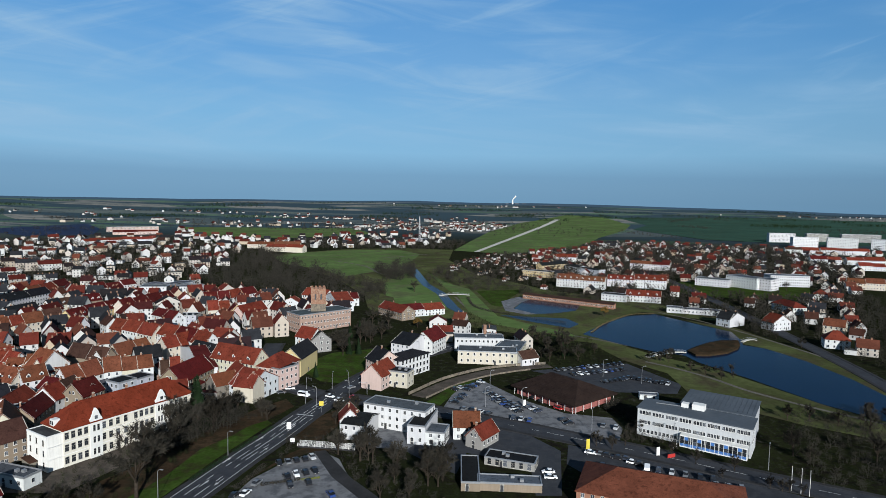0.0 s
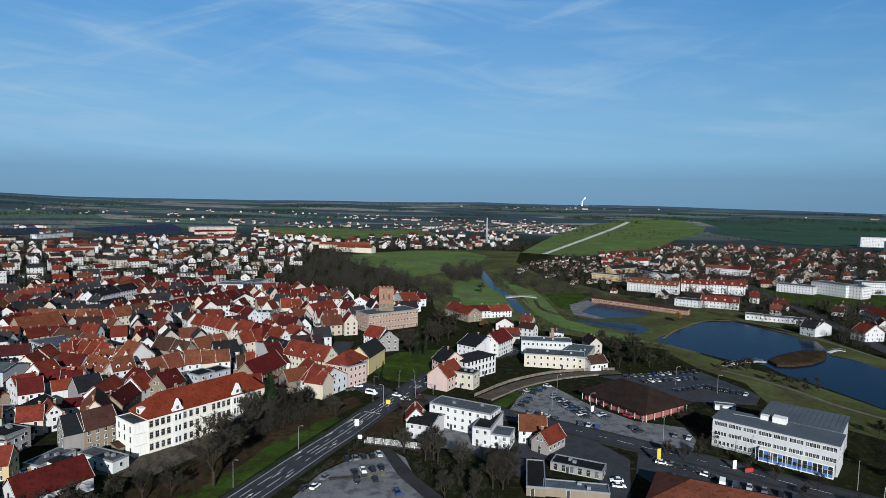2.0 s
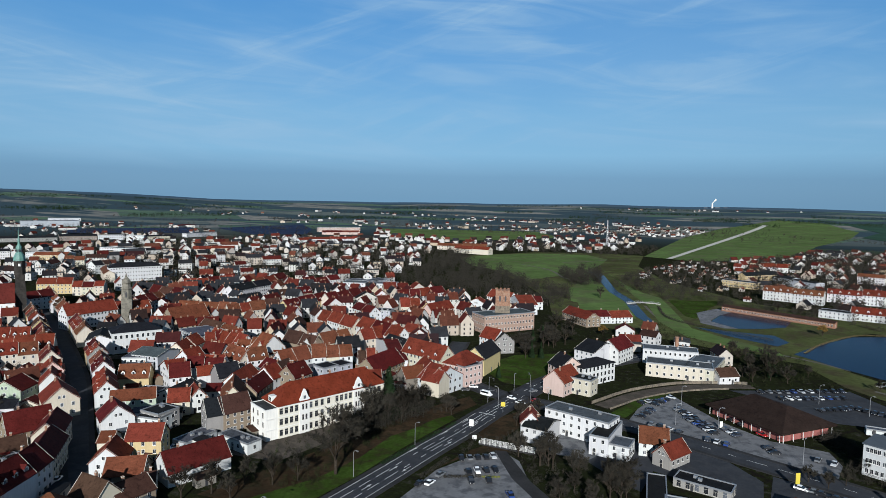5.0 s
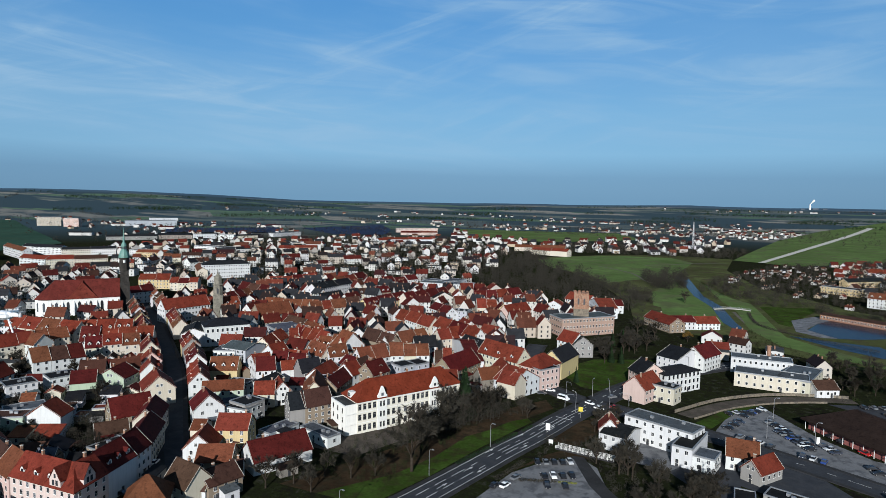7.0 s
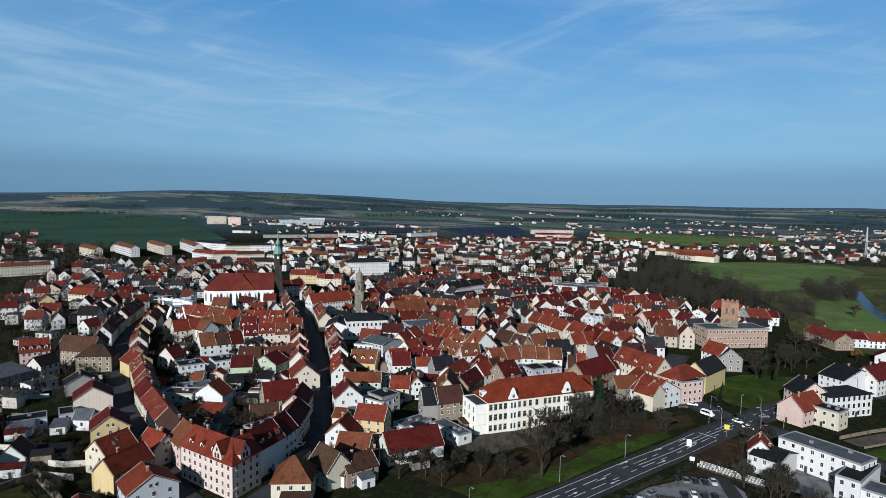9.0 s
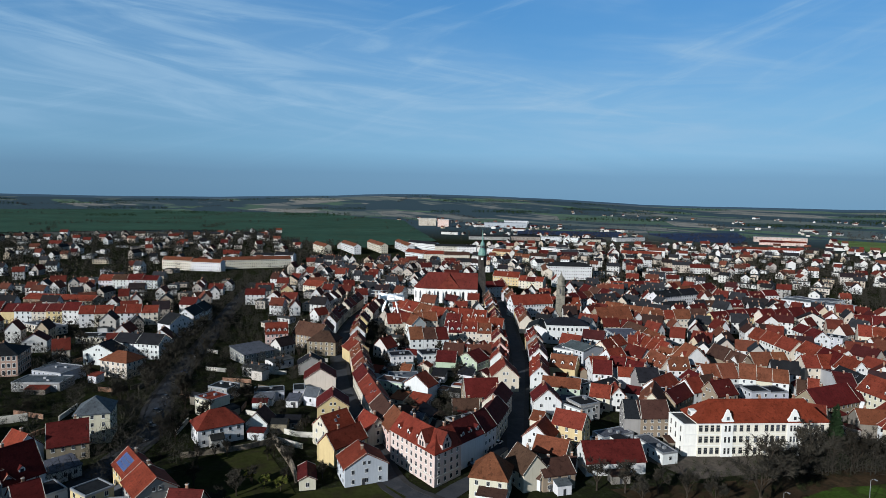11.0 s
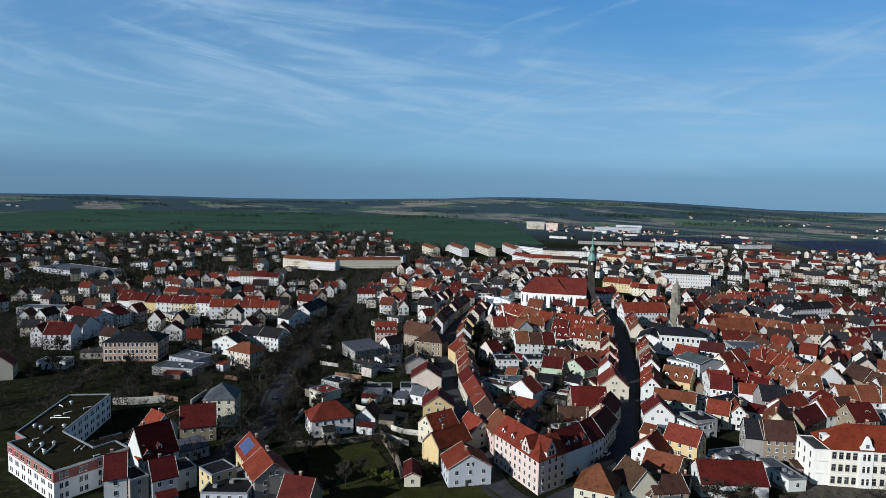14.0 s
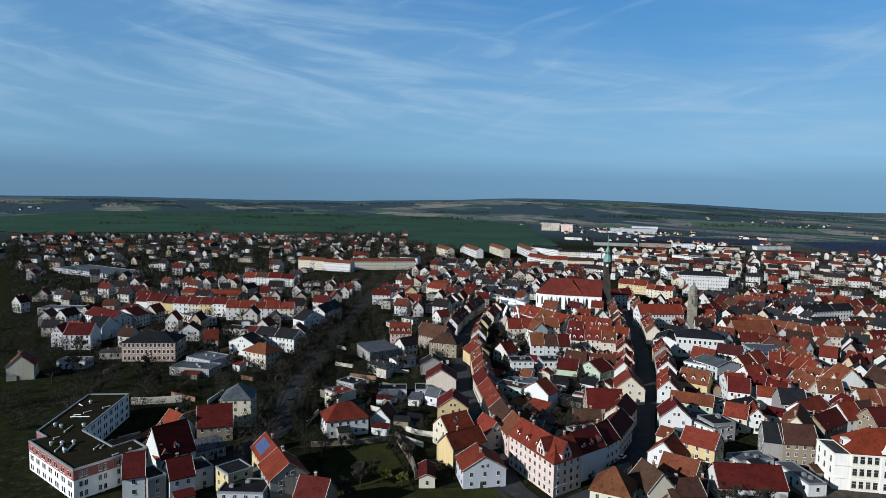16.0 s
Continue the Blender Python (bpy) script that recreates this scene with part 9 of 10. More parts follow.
for x, y in [(58, 221), (63, 218), (69, 222), (83, 214), (89, 207), (78, 234), (100, 202)]:
    tree(x, y, 0.45, None, random.Random(int(x * 3 + y)), "", "trees before the office")
thicket("shrubs", scatter([(71, 238), (80, 240), (80, 231), (95, 224), (91, 221), (73, 226)], 45, 91, 0.2, False, False), 91, 2.6, M_TWIG, "dark bare shrubs before the office", 0.07, 110)
thicket("shrubs", scatter([(69, 260), (74, 258), (80, 245), (84, 257), (78, 273)], 140, 92, 0.2, False, False), 92, 3.0, M_TWIG, "dark bare shrubs beside the car park", 0.07, 110)
thicket("woods", roadside(LEFT_WAY, ((3, -7), (-3, 7)), 8, 85), 85, 11, M_TWIG, "bare trees lining the western road", 0.04, 230)
thicket("woods", scatter([(-150, 60), (-215, 20), (-260, 20), (-430, 110), (-420, 190), (-290, 130), (-225, 85)], 130, 86, 0.3, True), 86, 7, M_TWIG, "bare garden trees west of the old town", 0.045, 280)
thicket("woods", scatter([(-172, 150), (-420, 340), (-440, 240), (-320, 158), (-200, 112)], 190, 87, 0.3, True), 87, 6, M_TWIG, "bare trees in back courtyards", 0.045, 240)
thicket("woods", scatter([(-410, 120), (-620, 190), (-760, 330), (-700, 470), (-560, 440), (-440, 250)], 420, 88, 0.3, True), 88, 9, M_TWIG, "bare trees between western streets", 0.09, 140)
thicket("woods", scatter([(-700, 60), (-760, 330), (-1000, 560), (-1420, 500), (-1430, -280), (-1000, -230), (-640, -120)], 1500, 89, 0.3, True), 89, 11, M_TWIG, "dark bare trees across the western suburb", 0.3, 45)
thicket("woods", scatter([(226, 470), (200, 545), (130, 610), (120, 760), (200, 1200), (660, 1250), (560, 820), (330, 480)], 1500, 90, 0.3, True), 90, 10, M_TWIG, "dark bare trees between suburb gardens", 0.24, 60)
thicket("woods", scatter([(110, 610), (60, 690), (0, 765), (74, 1005), (135, 1010), (115, 760)], 320, 93, 0.2, True), 93, 6, M_TWIG, "bare fruit trees on allotments", 0.18, 60)
thicket("woods", scatter([(240, 330), (255, 500), (330, 480), (420, 620), (300, 250), (235, 250)], 260, 94, 0.2, True), 94, 8, M_TWIG, "bare garden trees by the lake road", 0.06, 200)
hedges = [(cx + _q.gauss(0, rx * 1.2), cy + _q.gauss(0, ry * 1.3)) for _q in (random.Random(76),) for cx, cy, rx, ry, n in VILLAGES + HAMLETS for _ in range(int(n * 4.5))]
_r = random.Random(77)
for _ in range(60):
    az, d = radians(_r.uniform(-38, 100)), _r.uniform(1500, 4300)
    cx, cy, a, ln = -math.sin(az) * d, math.cos(az) * d, _r.uniform(0, math.pi), _r.uniform(120, 420)
    hedges += [(cx + math.cos(a) * ln * (k / 40 - 0.5) + _r.uniform(-8, 8), cy + math.sin(a) * ln * (k / 40 - 0.5) + _r.uniform(-8, 8)) for k in range(40)]
thicket("woods", [p for p in hedges if math.hypot(*p) < 4100], 78, 9, M_TWIG, "distant hedgerows and lines of bare trees", 0.5, 14)


# dark forest belts below the horizon
_f = random.Random(95)
belts = []
for _ in range(70):
    az, d, span = _f.uniform(-38, 102), _f.choice((2600, 3000, 3400, 3800, 4100)) + _f.uniform(-150, 120), _f.uniform(1.5, 7)
    for _k in range(int(span * 24)):
        a, q = radians(az + _f.uniform(-span, span) / 2), d + _f.uniform(-70, 70)
        belts.append((-math.sin(a) * q, math.cos(a) * q))
thicket("woods", [p for p in belts if math.hypot(*p) < 4250], 96, 10, M_NEEDLE, "dark forest belts below the horizon", 0.8, 9)
# ---- cars ----
def car_meshes(length, width, height, van=False):
    hl, hw = length / 2, width / 2
    if van:
        side = [(-hl, 0.35), (hl, 0.35), (hl + 0.02, 1.0), (hl - 0.75, 1.2), (hl - 1.35, height), (-hl + 0.05, height), (-hl, 1.1)]
        cabin = [(hl - 0.85, 1.22), (hl - 1.36, height - 0.12), (-hl + 0.25, height - 0.12), (-hl + 0.2, 1.22)]
    else:
        side = [(-hl, 0.32), (hl, 0.32), (hl, 0.66), (hl - 0.9, 0.86), (hl - 1.1, 0.9), (-hl + 0.55, 0.93), (-hl + 0.02, 0.85)]
        cabin = [(hl - 1.15, 0.885), (hl - 1.85, height - 0.06), (-hl + 1.1, height - 0.05), (-hl + 0.4, 0.92)]

    def slab(bm, prof, w0, mi=0, taper=0.0):
        lo = min(z for _, z in prof)
        hi = max(z for _, z in prof)
        left = [bm.verts.new((x, -(w0 - taper * (z - lo) / (hi - lo)), z)) for x, z in prof]
        right = [bm.verts.new((x, (w0 - taper * (z - lo) / (hi - lo)), z)) for x, z in prof]
        k = len(prof)
        fs = [bm.faces.new(left), bm.faces.new(list(reversed(right)))]
        for i in range(k):
            fs.append(bm.faces.new((left[(i + 1) % k], left[i], right[i], right[(i + 1) % k])))
        for f in fs:
            f.material_index = mi
        bmesh.ops.recalc_face_normals(bm, faces=fs)

    def body(bm):
        slab(bm, side, hw, 0, 0.12)
        if not van:
            bmesh.ops.bevel(bm, geom=bm.edges[:], offset=0.06, segments=1, affect="EDGES")
            slab(bm, [(hl - 1.9, height - 0.05), (-hl + 1.05, height - 0.04), (-hl + 1.15, height), (hl - 2.0, height)], hw - 0.22, 0)

    def glass(bm):
        slab(bm, cabin, hw - 0.05 if not van else hw + 0.005, 0, 0.14 if not van else 0.10)

    def wheel(bm):
        tube(bm, (0, -0.1, 0), (0, 0.1, 0), 0.32, 0.32, 12, 0)
        tube(bm, (0, -0.115, 0), (0, 0.115, 0), 0.19, 0.19, 8, 1)

    def lights(bm):
        for s in (-1, 1):
            box(bm, hl - 0.06, hl + 0.02, s * (hw - 0.35) - 0.16, s * (hw - 0.35) + 0.16, 0.56, 0.68)
    return (mesh_of("car", body, [M_CAR]), mesh_of("glasshouse", glass, [M_CARGLASS]), mesh_of("wheel", wheel, [M_RUBBER, M_STEEL]), mesh_of("headlights", lights, [M_WHITE]))


CAR_KIT = {False: (car_meshes(4.3, 1.78, 1.48), 4.3), True: (car_meshes(5.3, 2.0, 2.2, True), 5.3)}
CAR_COLOURS = {"k": ((0.012, 0.012, 0.014), "black"), "g": ((0.13, 0.135, 0.14), "grey"), "s": ((0.42, 0.43, 0.44), "silver"), "w": ((0.75, 0.75, 0.74), "white"),
               "b": ((0.02, 0.045, 0.17), "blue"), "d": ((0.03, 0.035, 0.05), "dark blue"), "r": ((0.36, 0.015, 0.015), "red")}


def car(x, y, heading, colour, van=False):
    (body, glass, wheel, lights), length = CAR_KIT[van]
    rgb, word = CAR_COLOURS[colour]
    ob = new("van" if van else "car", body)
    ob.matrix_basis = pose(x, y, 0.15, 0, 0, heading)
    ob.color = (*rgb, 1)
    put_mesh("glasshouse", glass, ob, Matrix())
    put_mesh("headlight", lights, ob, Matrix())
    for sx_ in (-1, 1):
        for sy_ in (-1, 1):
            put_mesh("wheel", wheel, ob, Matrix.Translation((sx_ * length * 0.30, sy_ * 0.80, 0.32)))
    tagged(ob, f"{word} {'delivery van' if van else 'passenger car'} standing on the asphalt", "van" if van else "car", "cars")


# parked and waiting cars: place, heading, colour
car(-53.2, 200.6, 298, "k")
car(-50.7, 202.0, 116, "g")
car(-48.2, 203.2, 118, "k")
car(-45.5, 204.3, 117, "k")
car(-43.3, 205.9, 300, "s")
car(-48.4, 191.1, 122, "k")
car(-45.7, 192.7, 297, "w")
car(-43.1, 194.0, 121, "k")
car(-40.2, 195.2, 301, "k")
car(-45.8, 185.0, 295, "k")
car(-40.6, 187.2, 114, "k")
car(-56.3, 186.1, 70, "g")
car(-32.2, 179.7, 120, "b")
car(-57.7, 179.4, 75, "w")
car(-60.6, 177.9, 75, "k")
car(22.1, 280.5, 214, "g")
car(23.9, 277.8, 213, "k")
car(25.6, 274.7, 213, "s")
car(27.6, 271.6, 213, "k")
car(29.0, 269.0, 31, "k")
car(25.0, 271.0, 213, "d")
car(26.8, 268.2, 29, "g")
car(28.5, 265.0, 208, "b")
car(30.5, 261.8, 33, "d")
car(32.0, 259.1, 30, "s")
car(33.7, 255.9, 208, "k")
car(30.5, 266.0, 211, "d")
car(32.2, 263.3, 211, "g")
car(33.8, 260.3, 30, "k")
car(39.0, 262.0, 29, "d")
car(40.4, 259.4, 210, "s")
car(41.8, 256.4, 210, "d")
car(6.6, 266.2, 156, "k")
car(8.8, 271.1, 156, "k")
car(11.0, 275.8, 338, "d")
car(12.8, 284.2, 330, "k")
car(15.2, 288.6, 154, "k")
car(17.6, 292.8, 150, "k")
car(20.2, 296.9, 331, "s")
car(10.8, 257.7, 61, "g")
car(14.1, 256.1, 244, "k")
car(17.4, 254.3, 60, "s")
car(20.8, 252.4, 63, "k")
car(30.5, 247.8, 251, "d")
car(33.7, 246.8, 69, "s")
car(36.9, 245.5, 71, "b")
car(43.0, 274.4, 34, "k")
car(46.1, 270.0, 36, "k")
car(51.4, 260.5, -50, "r")
car(51.3, 246.3, 14, "k")
car(52.4, 242.6, 195, "k")
car(61.7, 320.7, 292, "k")
car(65.5, 322.3, 111, "g")
car(69.3, 323.6, 112, "g")
car(73.4, 324.9, 110, "g")
car(76.8, 326.6, 289, "b")
car(80.6, 328.0, 290, "s")
car(84.6, 329.8, 111, "s")
car(88.3, 331.1, 112, "k")
car(91.9, 332.4, 113, "d")
car(95.8, 334.1, 291, "k")
car(99.6, 335.4, 290, "d")
car(69.0, 312.8, 294, "k")
car(72.6, 314.4, 294, "w")
car(76.0, 315.6, 112, "s")
car(79.8, 316.8, 109, "d")
car(83.0, 318.5, 115, "d")
car(86.4, 319.7, 109, "s")
car(90.2, 321.5, 112, "b")
car(93.5, 322.7, 113, "d")
car(96.8, 324.0, 112, "k")
car(82.0, 300.9, 120, "k")
car(84.9, 302.6, 117, "k")
car(87.8, 304.1, 119, "k")
car(91.0, 305.5, 300, "k")
car(93.6, 307.4, 301, "d")
car(96.3, 309.5, 58, "k")
car(98.7, 308.1, 238, "k")
car(101.0, 306.4, 58, "k")
car(103.6, 304.7, 235, "k")
car(105.6, 303.5, 235, "d")
car(107.9, 301.8, 57, "k")
car(110.5, 300.7, 239, "k")
car(112.7, 299.0, 239, "s")
car(54.3, 213.9, -24, "w")
car(57.0, 212.8, 158, "g")
car(59.6, 211.5, -23, "k")
car(62.5, 210.0, 154, "k")
car(64.9, 209.1, 153, "d")
car(55.5, 202.8, 230, "k")
car(57.8, 200.7, 47, "g")
car(60.2, 198.4, 229, "k")
car(62.7, 196.0, 46, "k")
car(73.7, 200.1, 246, "d")
car(77.6, 198.7, 246, "s")
car(81.5, 197.0, 246, "g")
car(85.7, 195.3, 250, "k")
car(89.3, 194.1, 250, "k")
car(66.9, 206.0, -30, "w")
car(69.1, 204.7, -30, "k")
car(69.5, 199.1, -110, "w", van=True)
car(88.7, 190.1, 75, "s")
car(92.2, 189.2, 76, "g")
car(95.7, 188.0, 256, "g")
car(65.8, 240.7, 63, "g")
car(70.2, 238.6, 243, "s")
car(-60.9, 271.8, -20, "w", van=True)
car(-49.0, 270.9, -25, "w")
car(-44.1, 265.7, -22, "w")
car(-41.4, 284.5, 48, "g")
car(-38.2, 269.9, -20, "r")
car(-69.3, 281.2, 10, "w")
car(-71.9, 275.2, 20, "k")
car(36.4, 197.7, 180, "w")
car(36.5, 193.7, -1, "w")
car(-155.1, 107.4, 113, "w")
car(-157.4, 114.0, 289, "w")
car(-158.9, 123.3, 30, "k")
car(-151.6, 176.3, 60, "w")
car(-239.5, 35.8, 30, "k")
car(-253.1, 40.8, 30, "g")
car(-268.7, 45.7, 30, "k")
car(-285.1, 52.4, 30, "k")
car(-303.7, 60.0, 30, "g")
car(-320.8, 67.8, 30, "b")
car(-348.3, 80.2, 30, "k")
car(-442.0, 153.8, 30, "k")
car(7.1, 284.3, 306, "k")
car(10.1, 286.7, 310, "s")
car(13.0, 288.8, 130, "k")
car(16.2, 290.8, 309, "b")
car(-163.6, 132.4, 294, "k")
car(-165.9, 137.9, 113, "g")
car(-168.2, 143.3, 114, "w")

# ---- street furniture, walls, bridges ----
def street_lamp(x, y, turn, h=9.0, double=False):
    bm = bmesh.new()
    tube(bm, (0, 0, 0), (0, 0, h * 0.93), 0.11, 0.07, 8)
    ob = finish("street_lamp", bm, M_STEEL)
    ob.matrix_basis = pose(x, y, 0.1, 0, 0, turn)
    tagged(ob, "slender grey street lamp beside the road", "street lamp", "street lamps")
    for s in ((1, -1) if double else (1,)):
        bm = bmesh.new()
        tube(bm, (0, 0, h * 0.92), (s * 0.7, 0, h), 0.06, 0.05, 6)
        tube(bm, (s * 0.7, 0, h), (s * 1.7, 0, h + 0.02), 0.05, 0.05, 6)
        arm = part("arm", bm, M_STEEL, ob)
        bm = bmesh.new()
        box(bm, s * 1.5 - 0.45, s * 1.5 + 0.45, -0.16, 0.16, h - 0.1, h + 0.08)
        part("lamp_head", bm, M_STEEL, arm)
    return ob


for x, y, t in ((-72.4, 206.5, -15), (-50, 282, -60), (-82.5, 176, -15), (-32, 318, 220), (-40, 268, 200), (-52.5, 258, 165), (112, 203, 60), (36, 262, 0), (60, 236, 60), (86, 220, 60), (-12, 345, 220), (24, 288, 0), (20, 262, 0), (84, 312, 0), (100, 300, 0), (-93, 140, -15)):
    street_lamp(x, y, t)


def traffic_light(x, y, turn):
    bm = bmesh.new()
    tube(bm, (0, 0, 0), (0, 0, 5.6), 0.09, 0.07, 8)
    tube(bm, (0, 0, 5.5), (3.8, 0, 5.9), 0.06, 0.05, 6)
    ob = finish("traffic_light", bm, M_STEEL)
    ob.matrix_basis = pose(x, y, 0.1, 0, 0, turn)
    tagged(ob, "grey traffic light mast with an arm over the road", "traffic light", "traffic lights")
    for px, pz in ((3.7, 5.2), (0.2, 2.6)):
        bm = bmesh.new()
        box(bm, px - 0.16, px + 0.16, -0.2, 0.1, pz - 0.45, pz + 0.5)
        part("signal_head", bm, M_DARK, ob)


for x, y, t in ((-58, 262, 20), (-33, 276, 200), (-44, 292, 110), (-62, 282, -40)):
    traffic_light(x, y, t)


def sign_board(x, y, turn, w, h, z, mat, label, posts=2):
    bm = bmesh.new()
    box(bm, -w / 2, w / 2, -0.08, 0.08, z, z + h)
    ob = finish("sign_board", bm, mat)
    ob.matrix_basis = pose(x, y, 0.1, 0, 0, turn)
    tagged(ob, label, "sign")
    for i in range(posts):
        bm = bmesh.new()
        px = (i - (posts - 1) / 2) * w * 0.6
        tube(bm, (px, 0.12, -0.1), (px, 0.12, z + h * 0.8), 0.06, 0.06, 6)
        part("post", bm, M_STEEL, ob)


sign_board(-57.5, 231, 10, 1.7, 2.6, 0.6, M_WHITE, "white advertising board beside the main road")
sign_board(-49, 251, 10, 1.8, 1.9, 3.0, M_YELLOW, "yellow direction sign beside the junction", 1)
sign_board(-53, 218, 10, 1.6, 1.4, 0.8, M_WHITE, "small white notice board by the bridge")
sign_board(53, 213, 20, 1.4, 3.6, 2.2, M_YELLOW, "tall yellow totem sign beside the car park", 1)
sign_board(78, 213, 20, 1.4, 3.0, 0.3, M_WHITE, "white upright sign before the office building", 1)
sign_board(82, 211, 20, 3.2, 1.3, 0.4, M_RED, "red and white banner before the office building")
sign_board(37, 262, 20, 1.2, 2.6, 0.8, M_WHITE, "small white sign in the supermarket car park", 1)

for x, y in ((111, 187.5), (113.2, 186), (115, 184.5), (88, 222), (92, 219.5), (96, 217), (100, 214.5), (104, 212)):
    bm = bmesh.new()
    tube(bm, (0, 0, 0), (0, 0, 8.2 if y < 190 else 6), 0.09, 0.05, 8)
    bmesh.ops.create_icosphere(bm, subdivisions=1, radius=0.13, matrix=Matrix.Translation((0, 0, 8.2 if y < 190 else 6)))
    ob = finish("flagpole", bm, M_WHITE)
    ob.matrix_basis = pose(x, y, 0.05)
    tagged(ob, "white bare flagpole before the office building", "flagpole", "flagpoles")


def wall_run(pts, h, thick, mat, label, name="garden_wall", cap=True):
    line = curve_points(pts, 8.0)
    bm = bmesh.new()
    for a, b in zip(line, line[1:]):
        d = (b - a)
        n = Vector((-d.y, d.x)).normalized() * thick / 2
        p = [a + n, a - n, b - n, b + n]
        lo = [bm.verts.new((q.x, q.y, -0.2)) for q in p]
        hi = [bm.verts.new((q.x, q.y, h)) for q in p]
        for i in range(4):
            bm.faces.new((lo[i], lo[(i + 1) % 4], hi[(i + 1) % 4], hi[i]))
        bm.faces.new(hi)
    bmesh.ops.remove_doubles(bm, verts=bm.verts[:], dist=0.01)
    bmesh.ops.recalc_face_normals(bm, faces=bm.faces[:])
    tagged(finish(name, bm, mat), label, "wall", kind="structure")


RAIL = [(-10, 274), (6, 298), (27, 317), (47, 326), (60, 330)]
ribbon("track_bed", RAIL, 7, M_YARD, 0.05, "gravel way curving behind a pale wall", "track")
wall_run([(-14, 277), (2, 302), (24, 322), (46, 331), (58, 334)], 1.3, 0.4, M_STONE, "pale stone retaining wall along the curve", "retaining_wall")
wall_run([(-6, 272), (9, 294), (29, 312), (48, 322)], 0.8, 0.3, M_STONE, "low pale wall along the curve", "retaining_wall")
wall_run([(-217, 44), (-214.7, 51.6), (-212.2, 65.7), (-213.3, 75)], 2.0, 0.5, M_STONE, "old stone town wall beside the garden")
wall_run([(-213.3, 75), (-203, 74), (-190, 72.6), (-179, 70)], 3.0, 0.7, M_STONE, "old stone town wall beside the garden")
wall_run([(-289, -18), (-286, -8), (-285, 2)], 3.0, 0.5, M_TRIM, "pale yard wall in the sun")
wall_run([(-205, 96), (-214, 84), (-224, 80)], 2.0, 0.4, M_TRIM, "pale garden wall")


def bridge(a, b, w, label, rail=True):
    a, b = Vector(a), Vector(b)
    d = b - a
    L = d.length
    bm = bmesh.new()
    prism(bm, [(0, 0.2), (L * 0.25, 0.9), (L * 0.5, 1.2), (L * 0.75, 0.9), (L, 0.2), (L, 0.55), (L * 0.75, 1.25), (L * 0.5, 1.55), (L * 0.25, 1.25), (0, 0.55)], -w / 2, w / 2, "y")
    ob = finish("footbridge", bm, M_TRIM)
    ob.matrix_basis = pose(a.x, a.y, 0, 0, 0, math.degrees(math.atan2(d.y, d.x)))
    tagged(ob, label, "bridge")
    for s in (-1, 1):
        bm = bmesh.new()
        pts = [(0, 1.6), (L * 0.25, 2.3), (L * 0.5, 2.6), (L * 0.75, 2.3), (L, 1.6)]
        for p, q in zip(pts, pts[1:]):
            tube(bm, (p[0], s * w * 0.45, p[1]), (q[0], s * w * 0.45, q[1]), 0.05, 0.05, 5)
        for i in range(9):
            px = L * i / 8
            zz = 0.5 + 1.0 * math.sin(math.pi * i / 8)
            tube(bm, (px, s * w * 0.45, zz), (px, s * w * 0.45, zz + 1.05), 0.04, 0.04, 5)
        part("railing", bm, M_STEEL, ob)


bridge((120, 352), (147, 366), 2.6, "pale arched footbridge onto the lake island")
bridge((196, 396), (208, 402), 2.2, "pale footbridge from the lake island")
bridge((-2, 566), (26, 572), 4.0, "pale bridge over the canal")
bm = bmesh.new()
box(bm, -10.5, 10.5, -1.4, 1.4, 0.0, 0.45)
FLAT_BRIDGE = finish("footbridge", bm, M_KERB)
FLAT_BRIDGE.matrix_basis = pose(-40, 215.3, 0.05, 0, 0, -7.5)
tagged(FLAT_BRIDGE, "flat footbridge with white steel railings over the ditch", "bridge")
for s_ in (-1, 1):
    bm = bmesh.new()
    for z in (0.75, 1.1, 1.5):
        box(bm, -10.5, 10.5, s_ * 1.35 - 0.05, s_ * 1.35 + 0.05, z, z + 0.1)
    for k in range(11):
        box(bm, -10.5 + k * 2.1 - 0.05, -10.4 + k * 2.1, s_ * 1.35 - 0.05, s_ * 1.35 + 0.05, 0.45, 1.5)
    part("railing", bm, M_WHITE, FLAT_BRIDGE, "white steel railing")


def hedge(pts, h, w, label, mat, seed):
    """A clipped hedge: a lumpy low body set with many short twigs."""
    rng = random.Random(seed)
    line = curve_points(pts, 1.2)
    bm = bmesh.new()
    for a, b in zip(line, line[1:]):
        for _ in range(46):
            q = a + (b - a) * rng.random()
            n = Vector((-(b - a).y, (b - a).x)).normalized()
            q = q + n * rng.uniform(-w / 2, w / 2)
            z = h * rng.random() ** 0.7
            d = Vector((rng.gauss(0, 1), rng.gauss(0, 1), rng.gauss(0.5, 0.7))).normalized()
            s_ = d.orthogonal().normalized() * 0.09
            c = Vector((q.x, q.y, z))
            bm.faces.new([bm.verts.new(p) for p in (c - s_, c + s_, c + d * 0.45)])
    tagged(finish("hedge", bm, mat), label, "hedge", "hedges")


hedge([(-77.6, 187), (-74, 199), (-72.4, 205)], 1.0, 1.5, "low dark hedge between road and footway", M_NEEDLE, 1)
hedge([(-71.4, 209), (-69, 217), (-67.2, 223)], 1.0, 1.5, "low dark hedge between road and footway", M_NEEDLE, 2)
hedge([(-66.4, 226), (-64.4, 233)], 0.9, 1.3, "low dark hedge between road and footway", M_NEEDLE, 3)
hedge([(-55, 185.2), (-49, 187.4), (-43.6, 189.2)], 0.8, 1.0, "low brown hedge between rows of parked cars", M_TWIG, 4)
hedge([(-43.2, 189.4), (-37.6, 191.2)], 0.5, 0.8, "low yellowish hedge between rows of parked cars", M_BUD, 5)
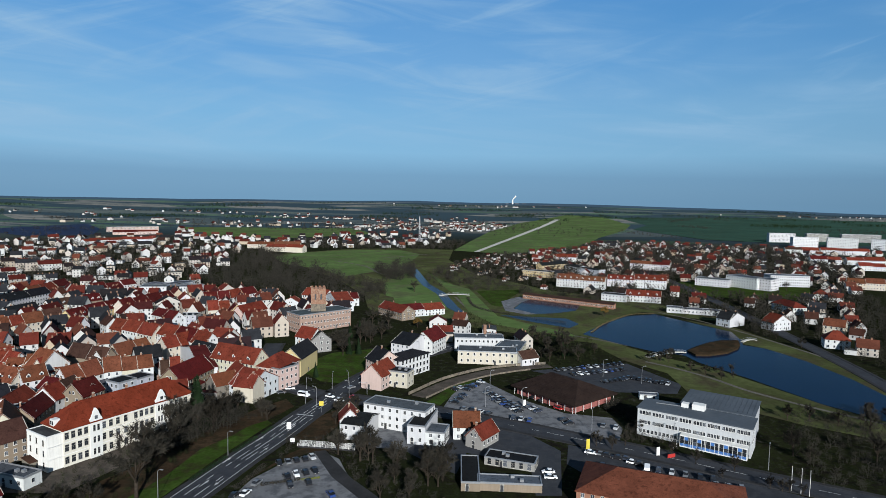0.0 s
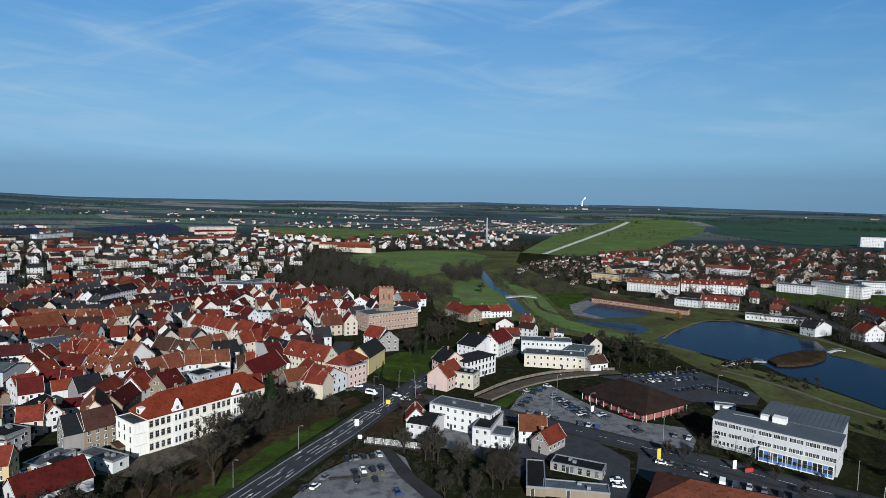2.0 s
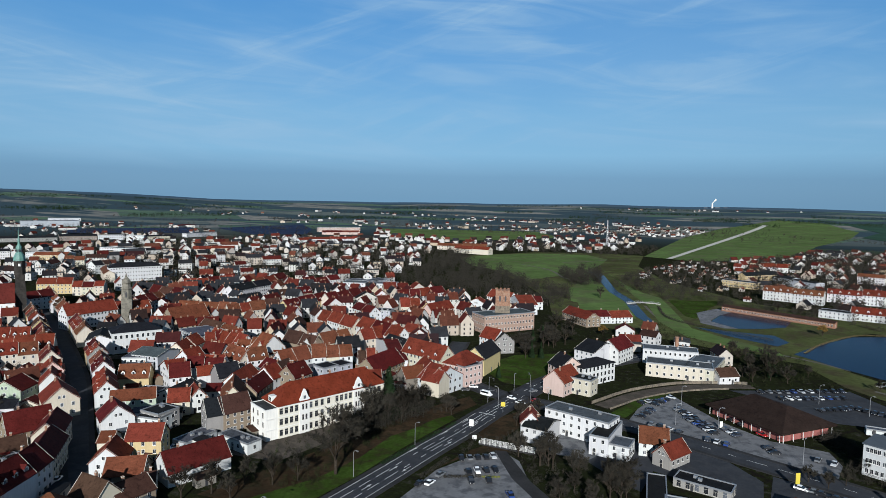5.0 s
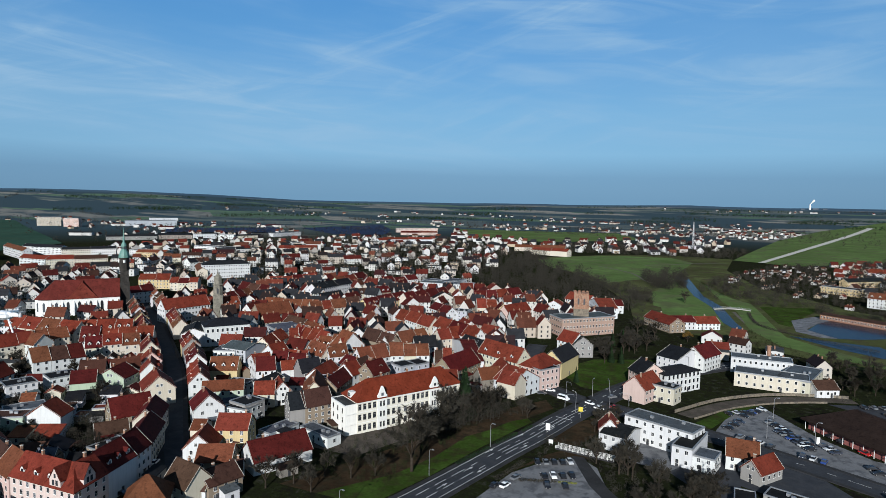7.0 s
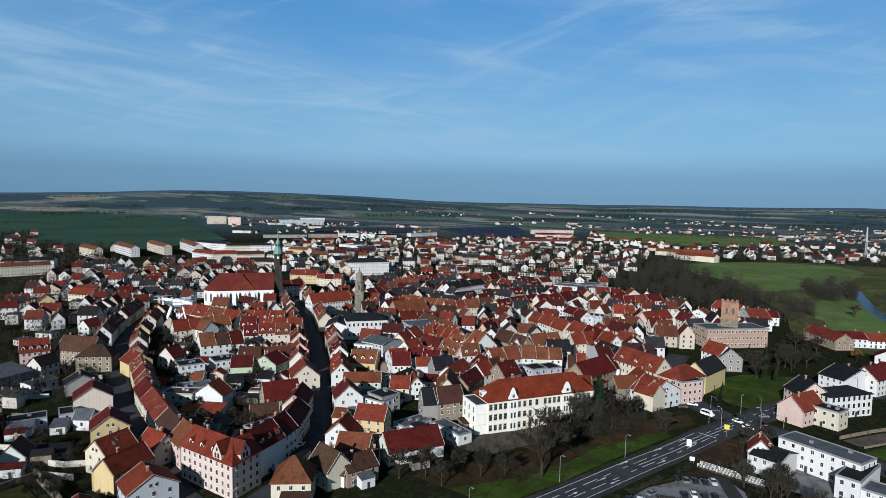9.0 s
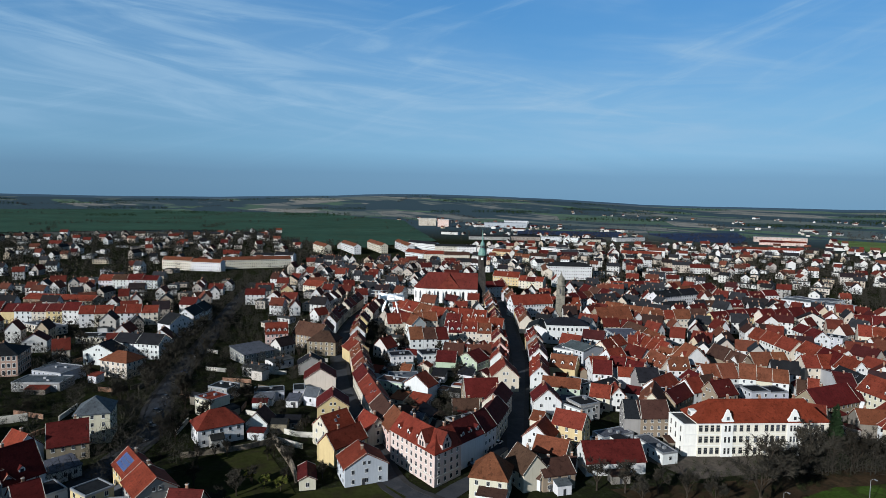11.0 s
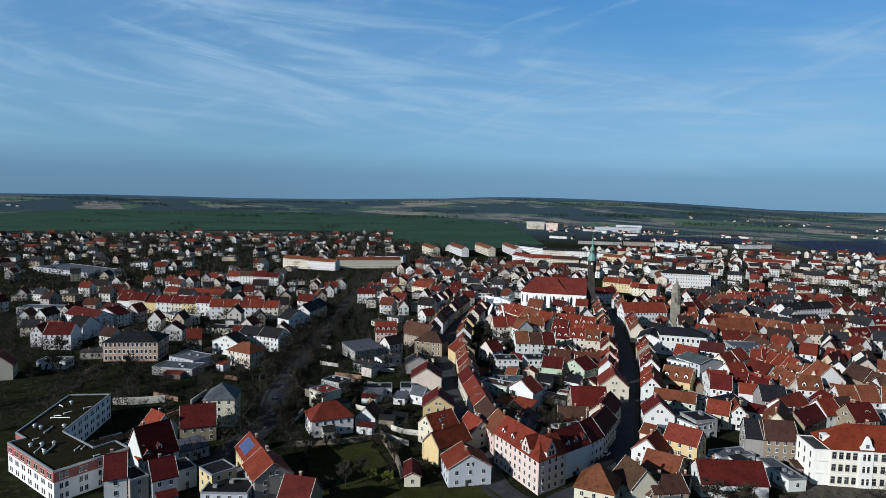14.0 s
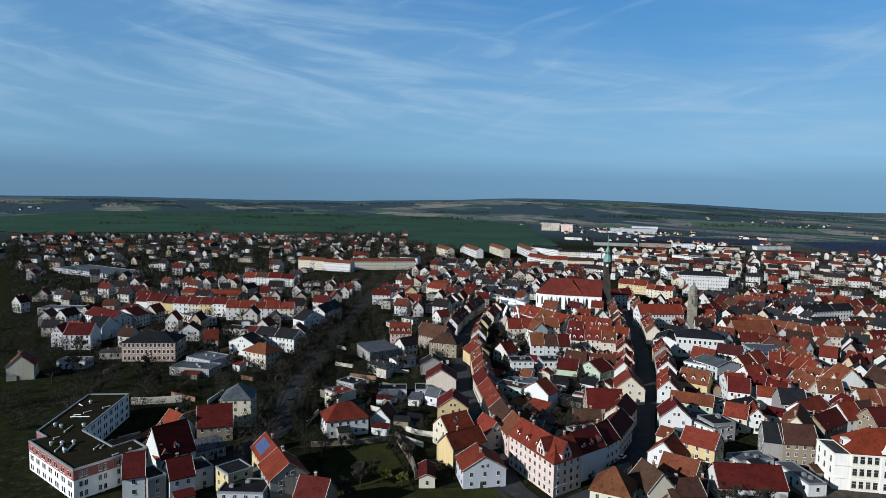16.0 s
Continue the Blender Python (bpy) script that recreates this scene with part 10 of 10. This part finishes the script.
hedge([(-62, 182), (-59.6, 190), (-57.5, 199)], 1.2, 2.0, "brown shrubs along the car park", M_TWIG, 6)


hedge([(24, 556), (27, 516), (36, 494), (56, 475), (74, 460), (92, 447)], 1.6, 2.2, "brown beech hedge round the bathing ponds", M_TWIG, 7)
hedge([(103, 417), (120, 448), (149, 485), (172, 494)], 0.6, 1.4, "brown reeds along the lake shore", M_AMBERREED, 8)


def lake_island():
    bm = bmesh.new()
    ring = [(149, 367), (158, 377), (170, 388), (182, 396), (194, 397), (190, 386), (184, 376), (172, 364), (158, 357), (150, 357)]
    cx, cy = 171, 377
    lo = [bm.verts.new((x, y, -0.1)) for x, y in ring]
    mid = [bm.verts.new((x, y, 1.3)) for x, y in ring]
    top = [bm.verts.new((cx + (x - cx) * 0.8, cy + (y - cy) * 0.8, 1.9)) for x, y in ring]
    k = len(ring)
    for a, b in ((lo, mid), (mid, top)):
        for i in range(k):
            bm.faces.new((a[i], a[(i + 1) % k], b[(i + 1) % k], b[i]))
    bm.faces.new(top)
    bmesh.ops.recalc_face_normals(bm, faces=bm.faces[:])
    tagged(finish("island", bm, M_LITTER), "small brown walled island in the lake", "island", kind="structure")


lake_island()
thicket("shrubs", scatter([(152, 366), (172, 386), (188, 392), (182, 380), (160, 362)], 26, 91, 0, False, False), 91, 2.6, M_TWIG, "brown shrubs on the lake island", 0.2, 40)


def white_drone():
    """A white four-rotor camera drone in the air near the camera."""
    rng_pose = DRONE_POSE
    bm = bmesh.new()
    lathe(bm, [(0.02, -0.05), (0.08, -0.045), (0.125, -0.01), (0.12, 0.015), (0.07, 0.045), (0.02, 0.055)], 12)
    for v in bm.verts:
        v.co.x *= 1.15
    ob = finish("drone", bm, M_GLOSS)
    ob.matrix_basis = rng_pose
    tagged(ob, "small white four-rotor camera drone hovering in the air", "drone")
    for sx_ in (-1, 1):
        for sy_ in (-1, 1):
            bm = bmesh.new()
            tube(bm, (sx_ * 0.05, sy_ * 0.04, 0.015), (sx_ * 0.17, sy_ * 0.17, 0.02), 0.03, 0.018, 8)
            arm = part("arm", bm, M_GLOSS, ob)
            bm = bmesh.new()
            tube(bm, (sx_ * 0.17, sy_ * 0.17, 0.0), (sx_ * 0.17, sy_ * 0.17, 0.055), 0.022, 0.02, 8)
            part("motor", bm, M_STEEL, arm)
            bm = bmesh.new()
            a = 0.5 + sx_ * 0.4 + sy_ * 0.3
            for s in (-1, 1):
                c, d = math.cos(a) * s, math.sin(a) * s
                v = [bm.verts.new((sx_ * 0.17 + c * p - d * q, sy_ * 0.17 + d * p + c * q, z)) for p, q, z in ((0.0, -0.008, 0.06), (0.06, -0.013, 0.064), (0.12, -0.006, 0.062), (0.12, 0.004, 0.06), (0.06, 0.012, 0.06), (0.0, 0.008, 0.06))]
                w = [bm.verts.new((q.co.x, q.co.y, q.co.z + 0.003)) for q in v]
                bm.faces.new(list(reversed(v)))
                bm.faces.new(w)
                for i in range(6):
                    bm.faces.new((v[i], v[(i + 1) % 6], w[(i + 1) % 6], w[i]))
            part("propeller", bm, M_WHITE, arm)
    for s in (-1, 1):
        bm = bmesh.new()
        for p, q in (((s * 0.06, -0.07, -0.03), (s * 0.11, -0.085, -0.19)), ((s * 0.06, 0.07, -0.03), (s * 0.11, 0.085, -0.19)), ((s * 0.11, -0.085, -0.19), (s * 0.11, 0.085, -0.19))):
            tube(bm, p, q, 0.011, 0.011, 6)
        part("landing_leg", bm, M_GLOSS, ob)
    bm = bmesh.new()
    tube(bm, (0, 0, -0.04), (0, 0, -0.08), 0.025, 0.02, 8)
    gim = part("gimbal", bm, M_STEEL, ob)
    bm = bmesh.new()
    bmesh.ops.create_icosphere(bm, subdivisions=2, radius=0.035, matrix=Matrix.Translation((0, 0, -0.105)))
    part("camera_ball", bm, M_WHITE, gim)
    bm = bmesh.new()
    tube(bm, (0, -0.03, -0.105), (0, -0.045, -0.105), 0.016, 0.016, 8)
    part("lens", bm, M_DARK, gim)


M_GLOSS = surface("glossy_white_shell", (0.86, 0.86, 0.85), 0.25, 0.03)
DRONE_POSE = pose(-7.6, 4.4, 88.55, 0, 4, 62)
white_drone()
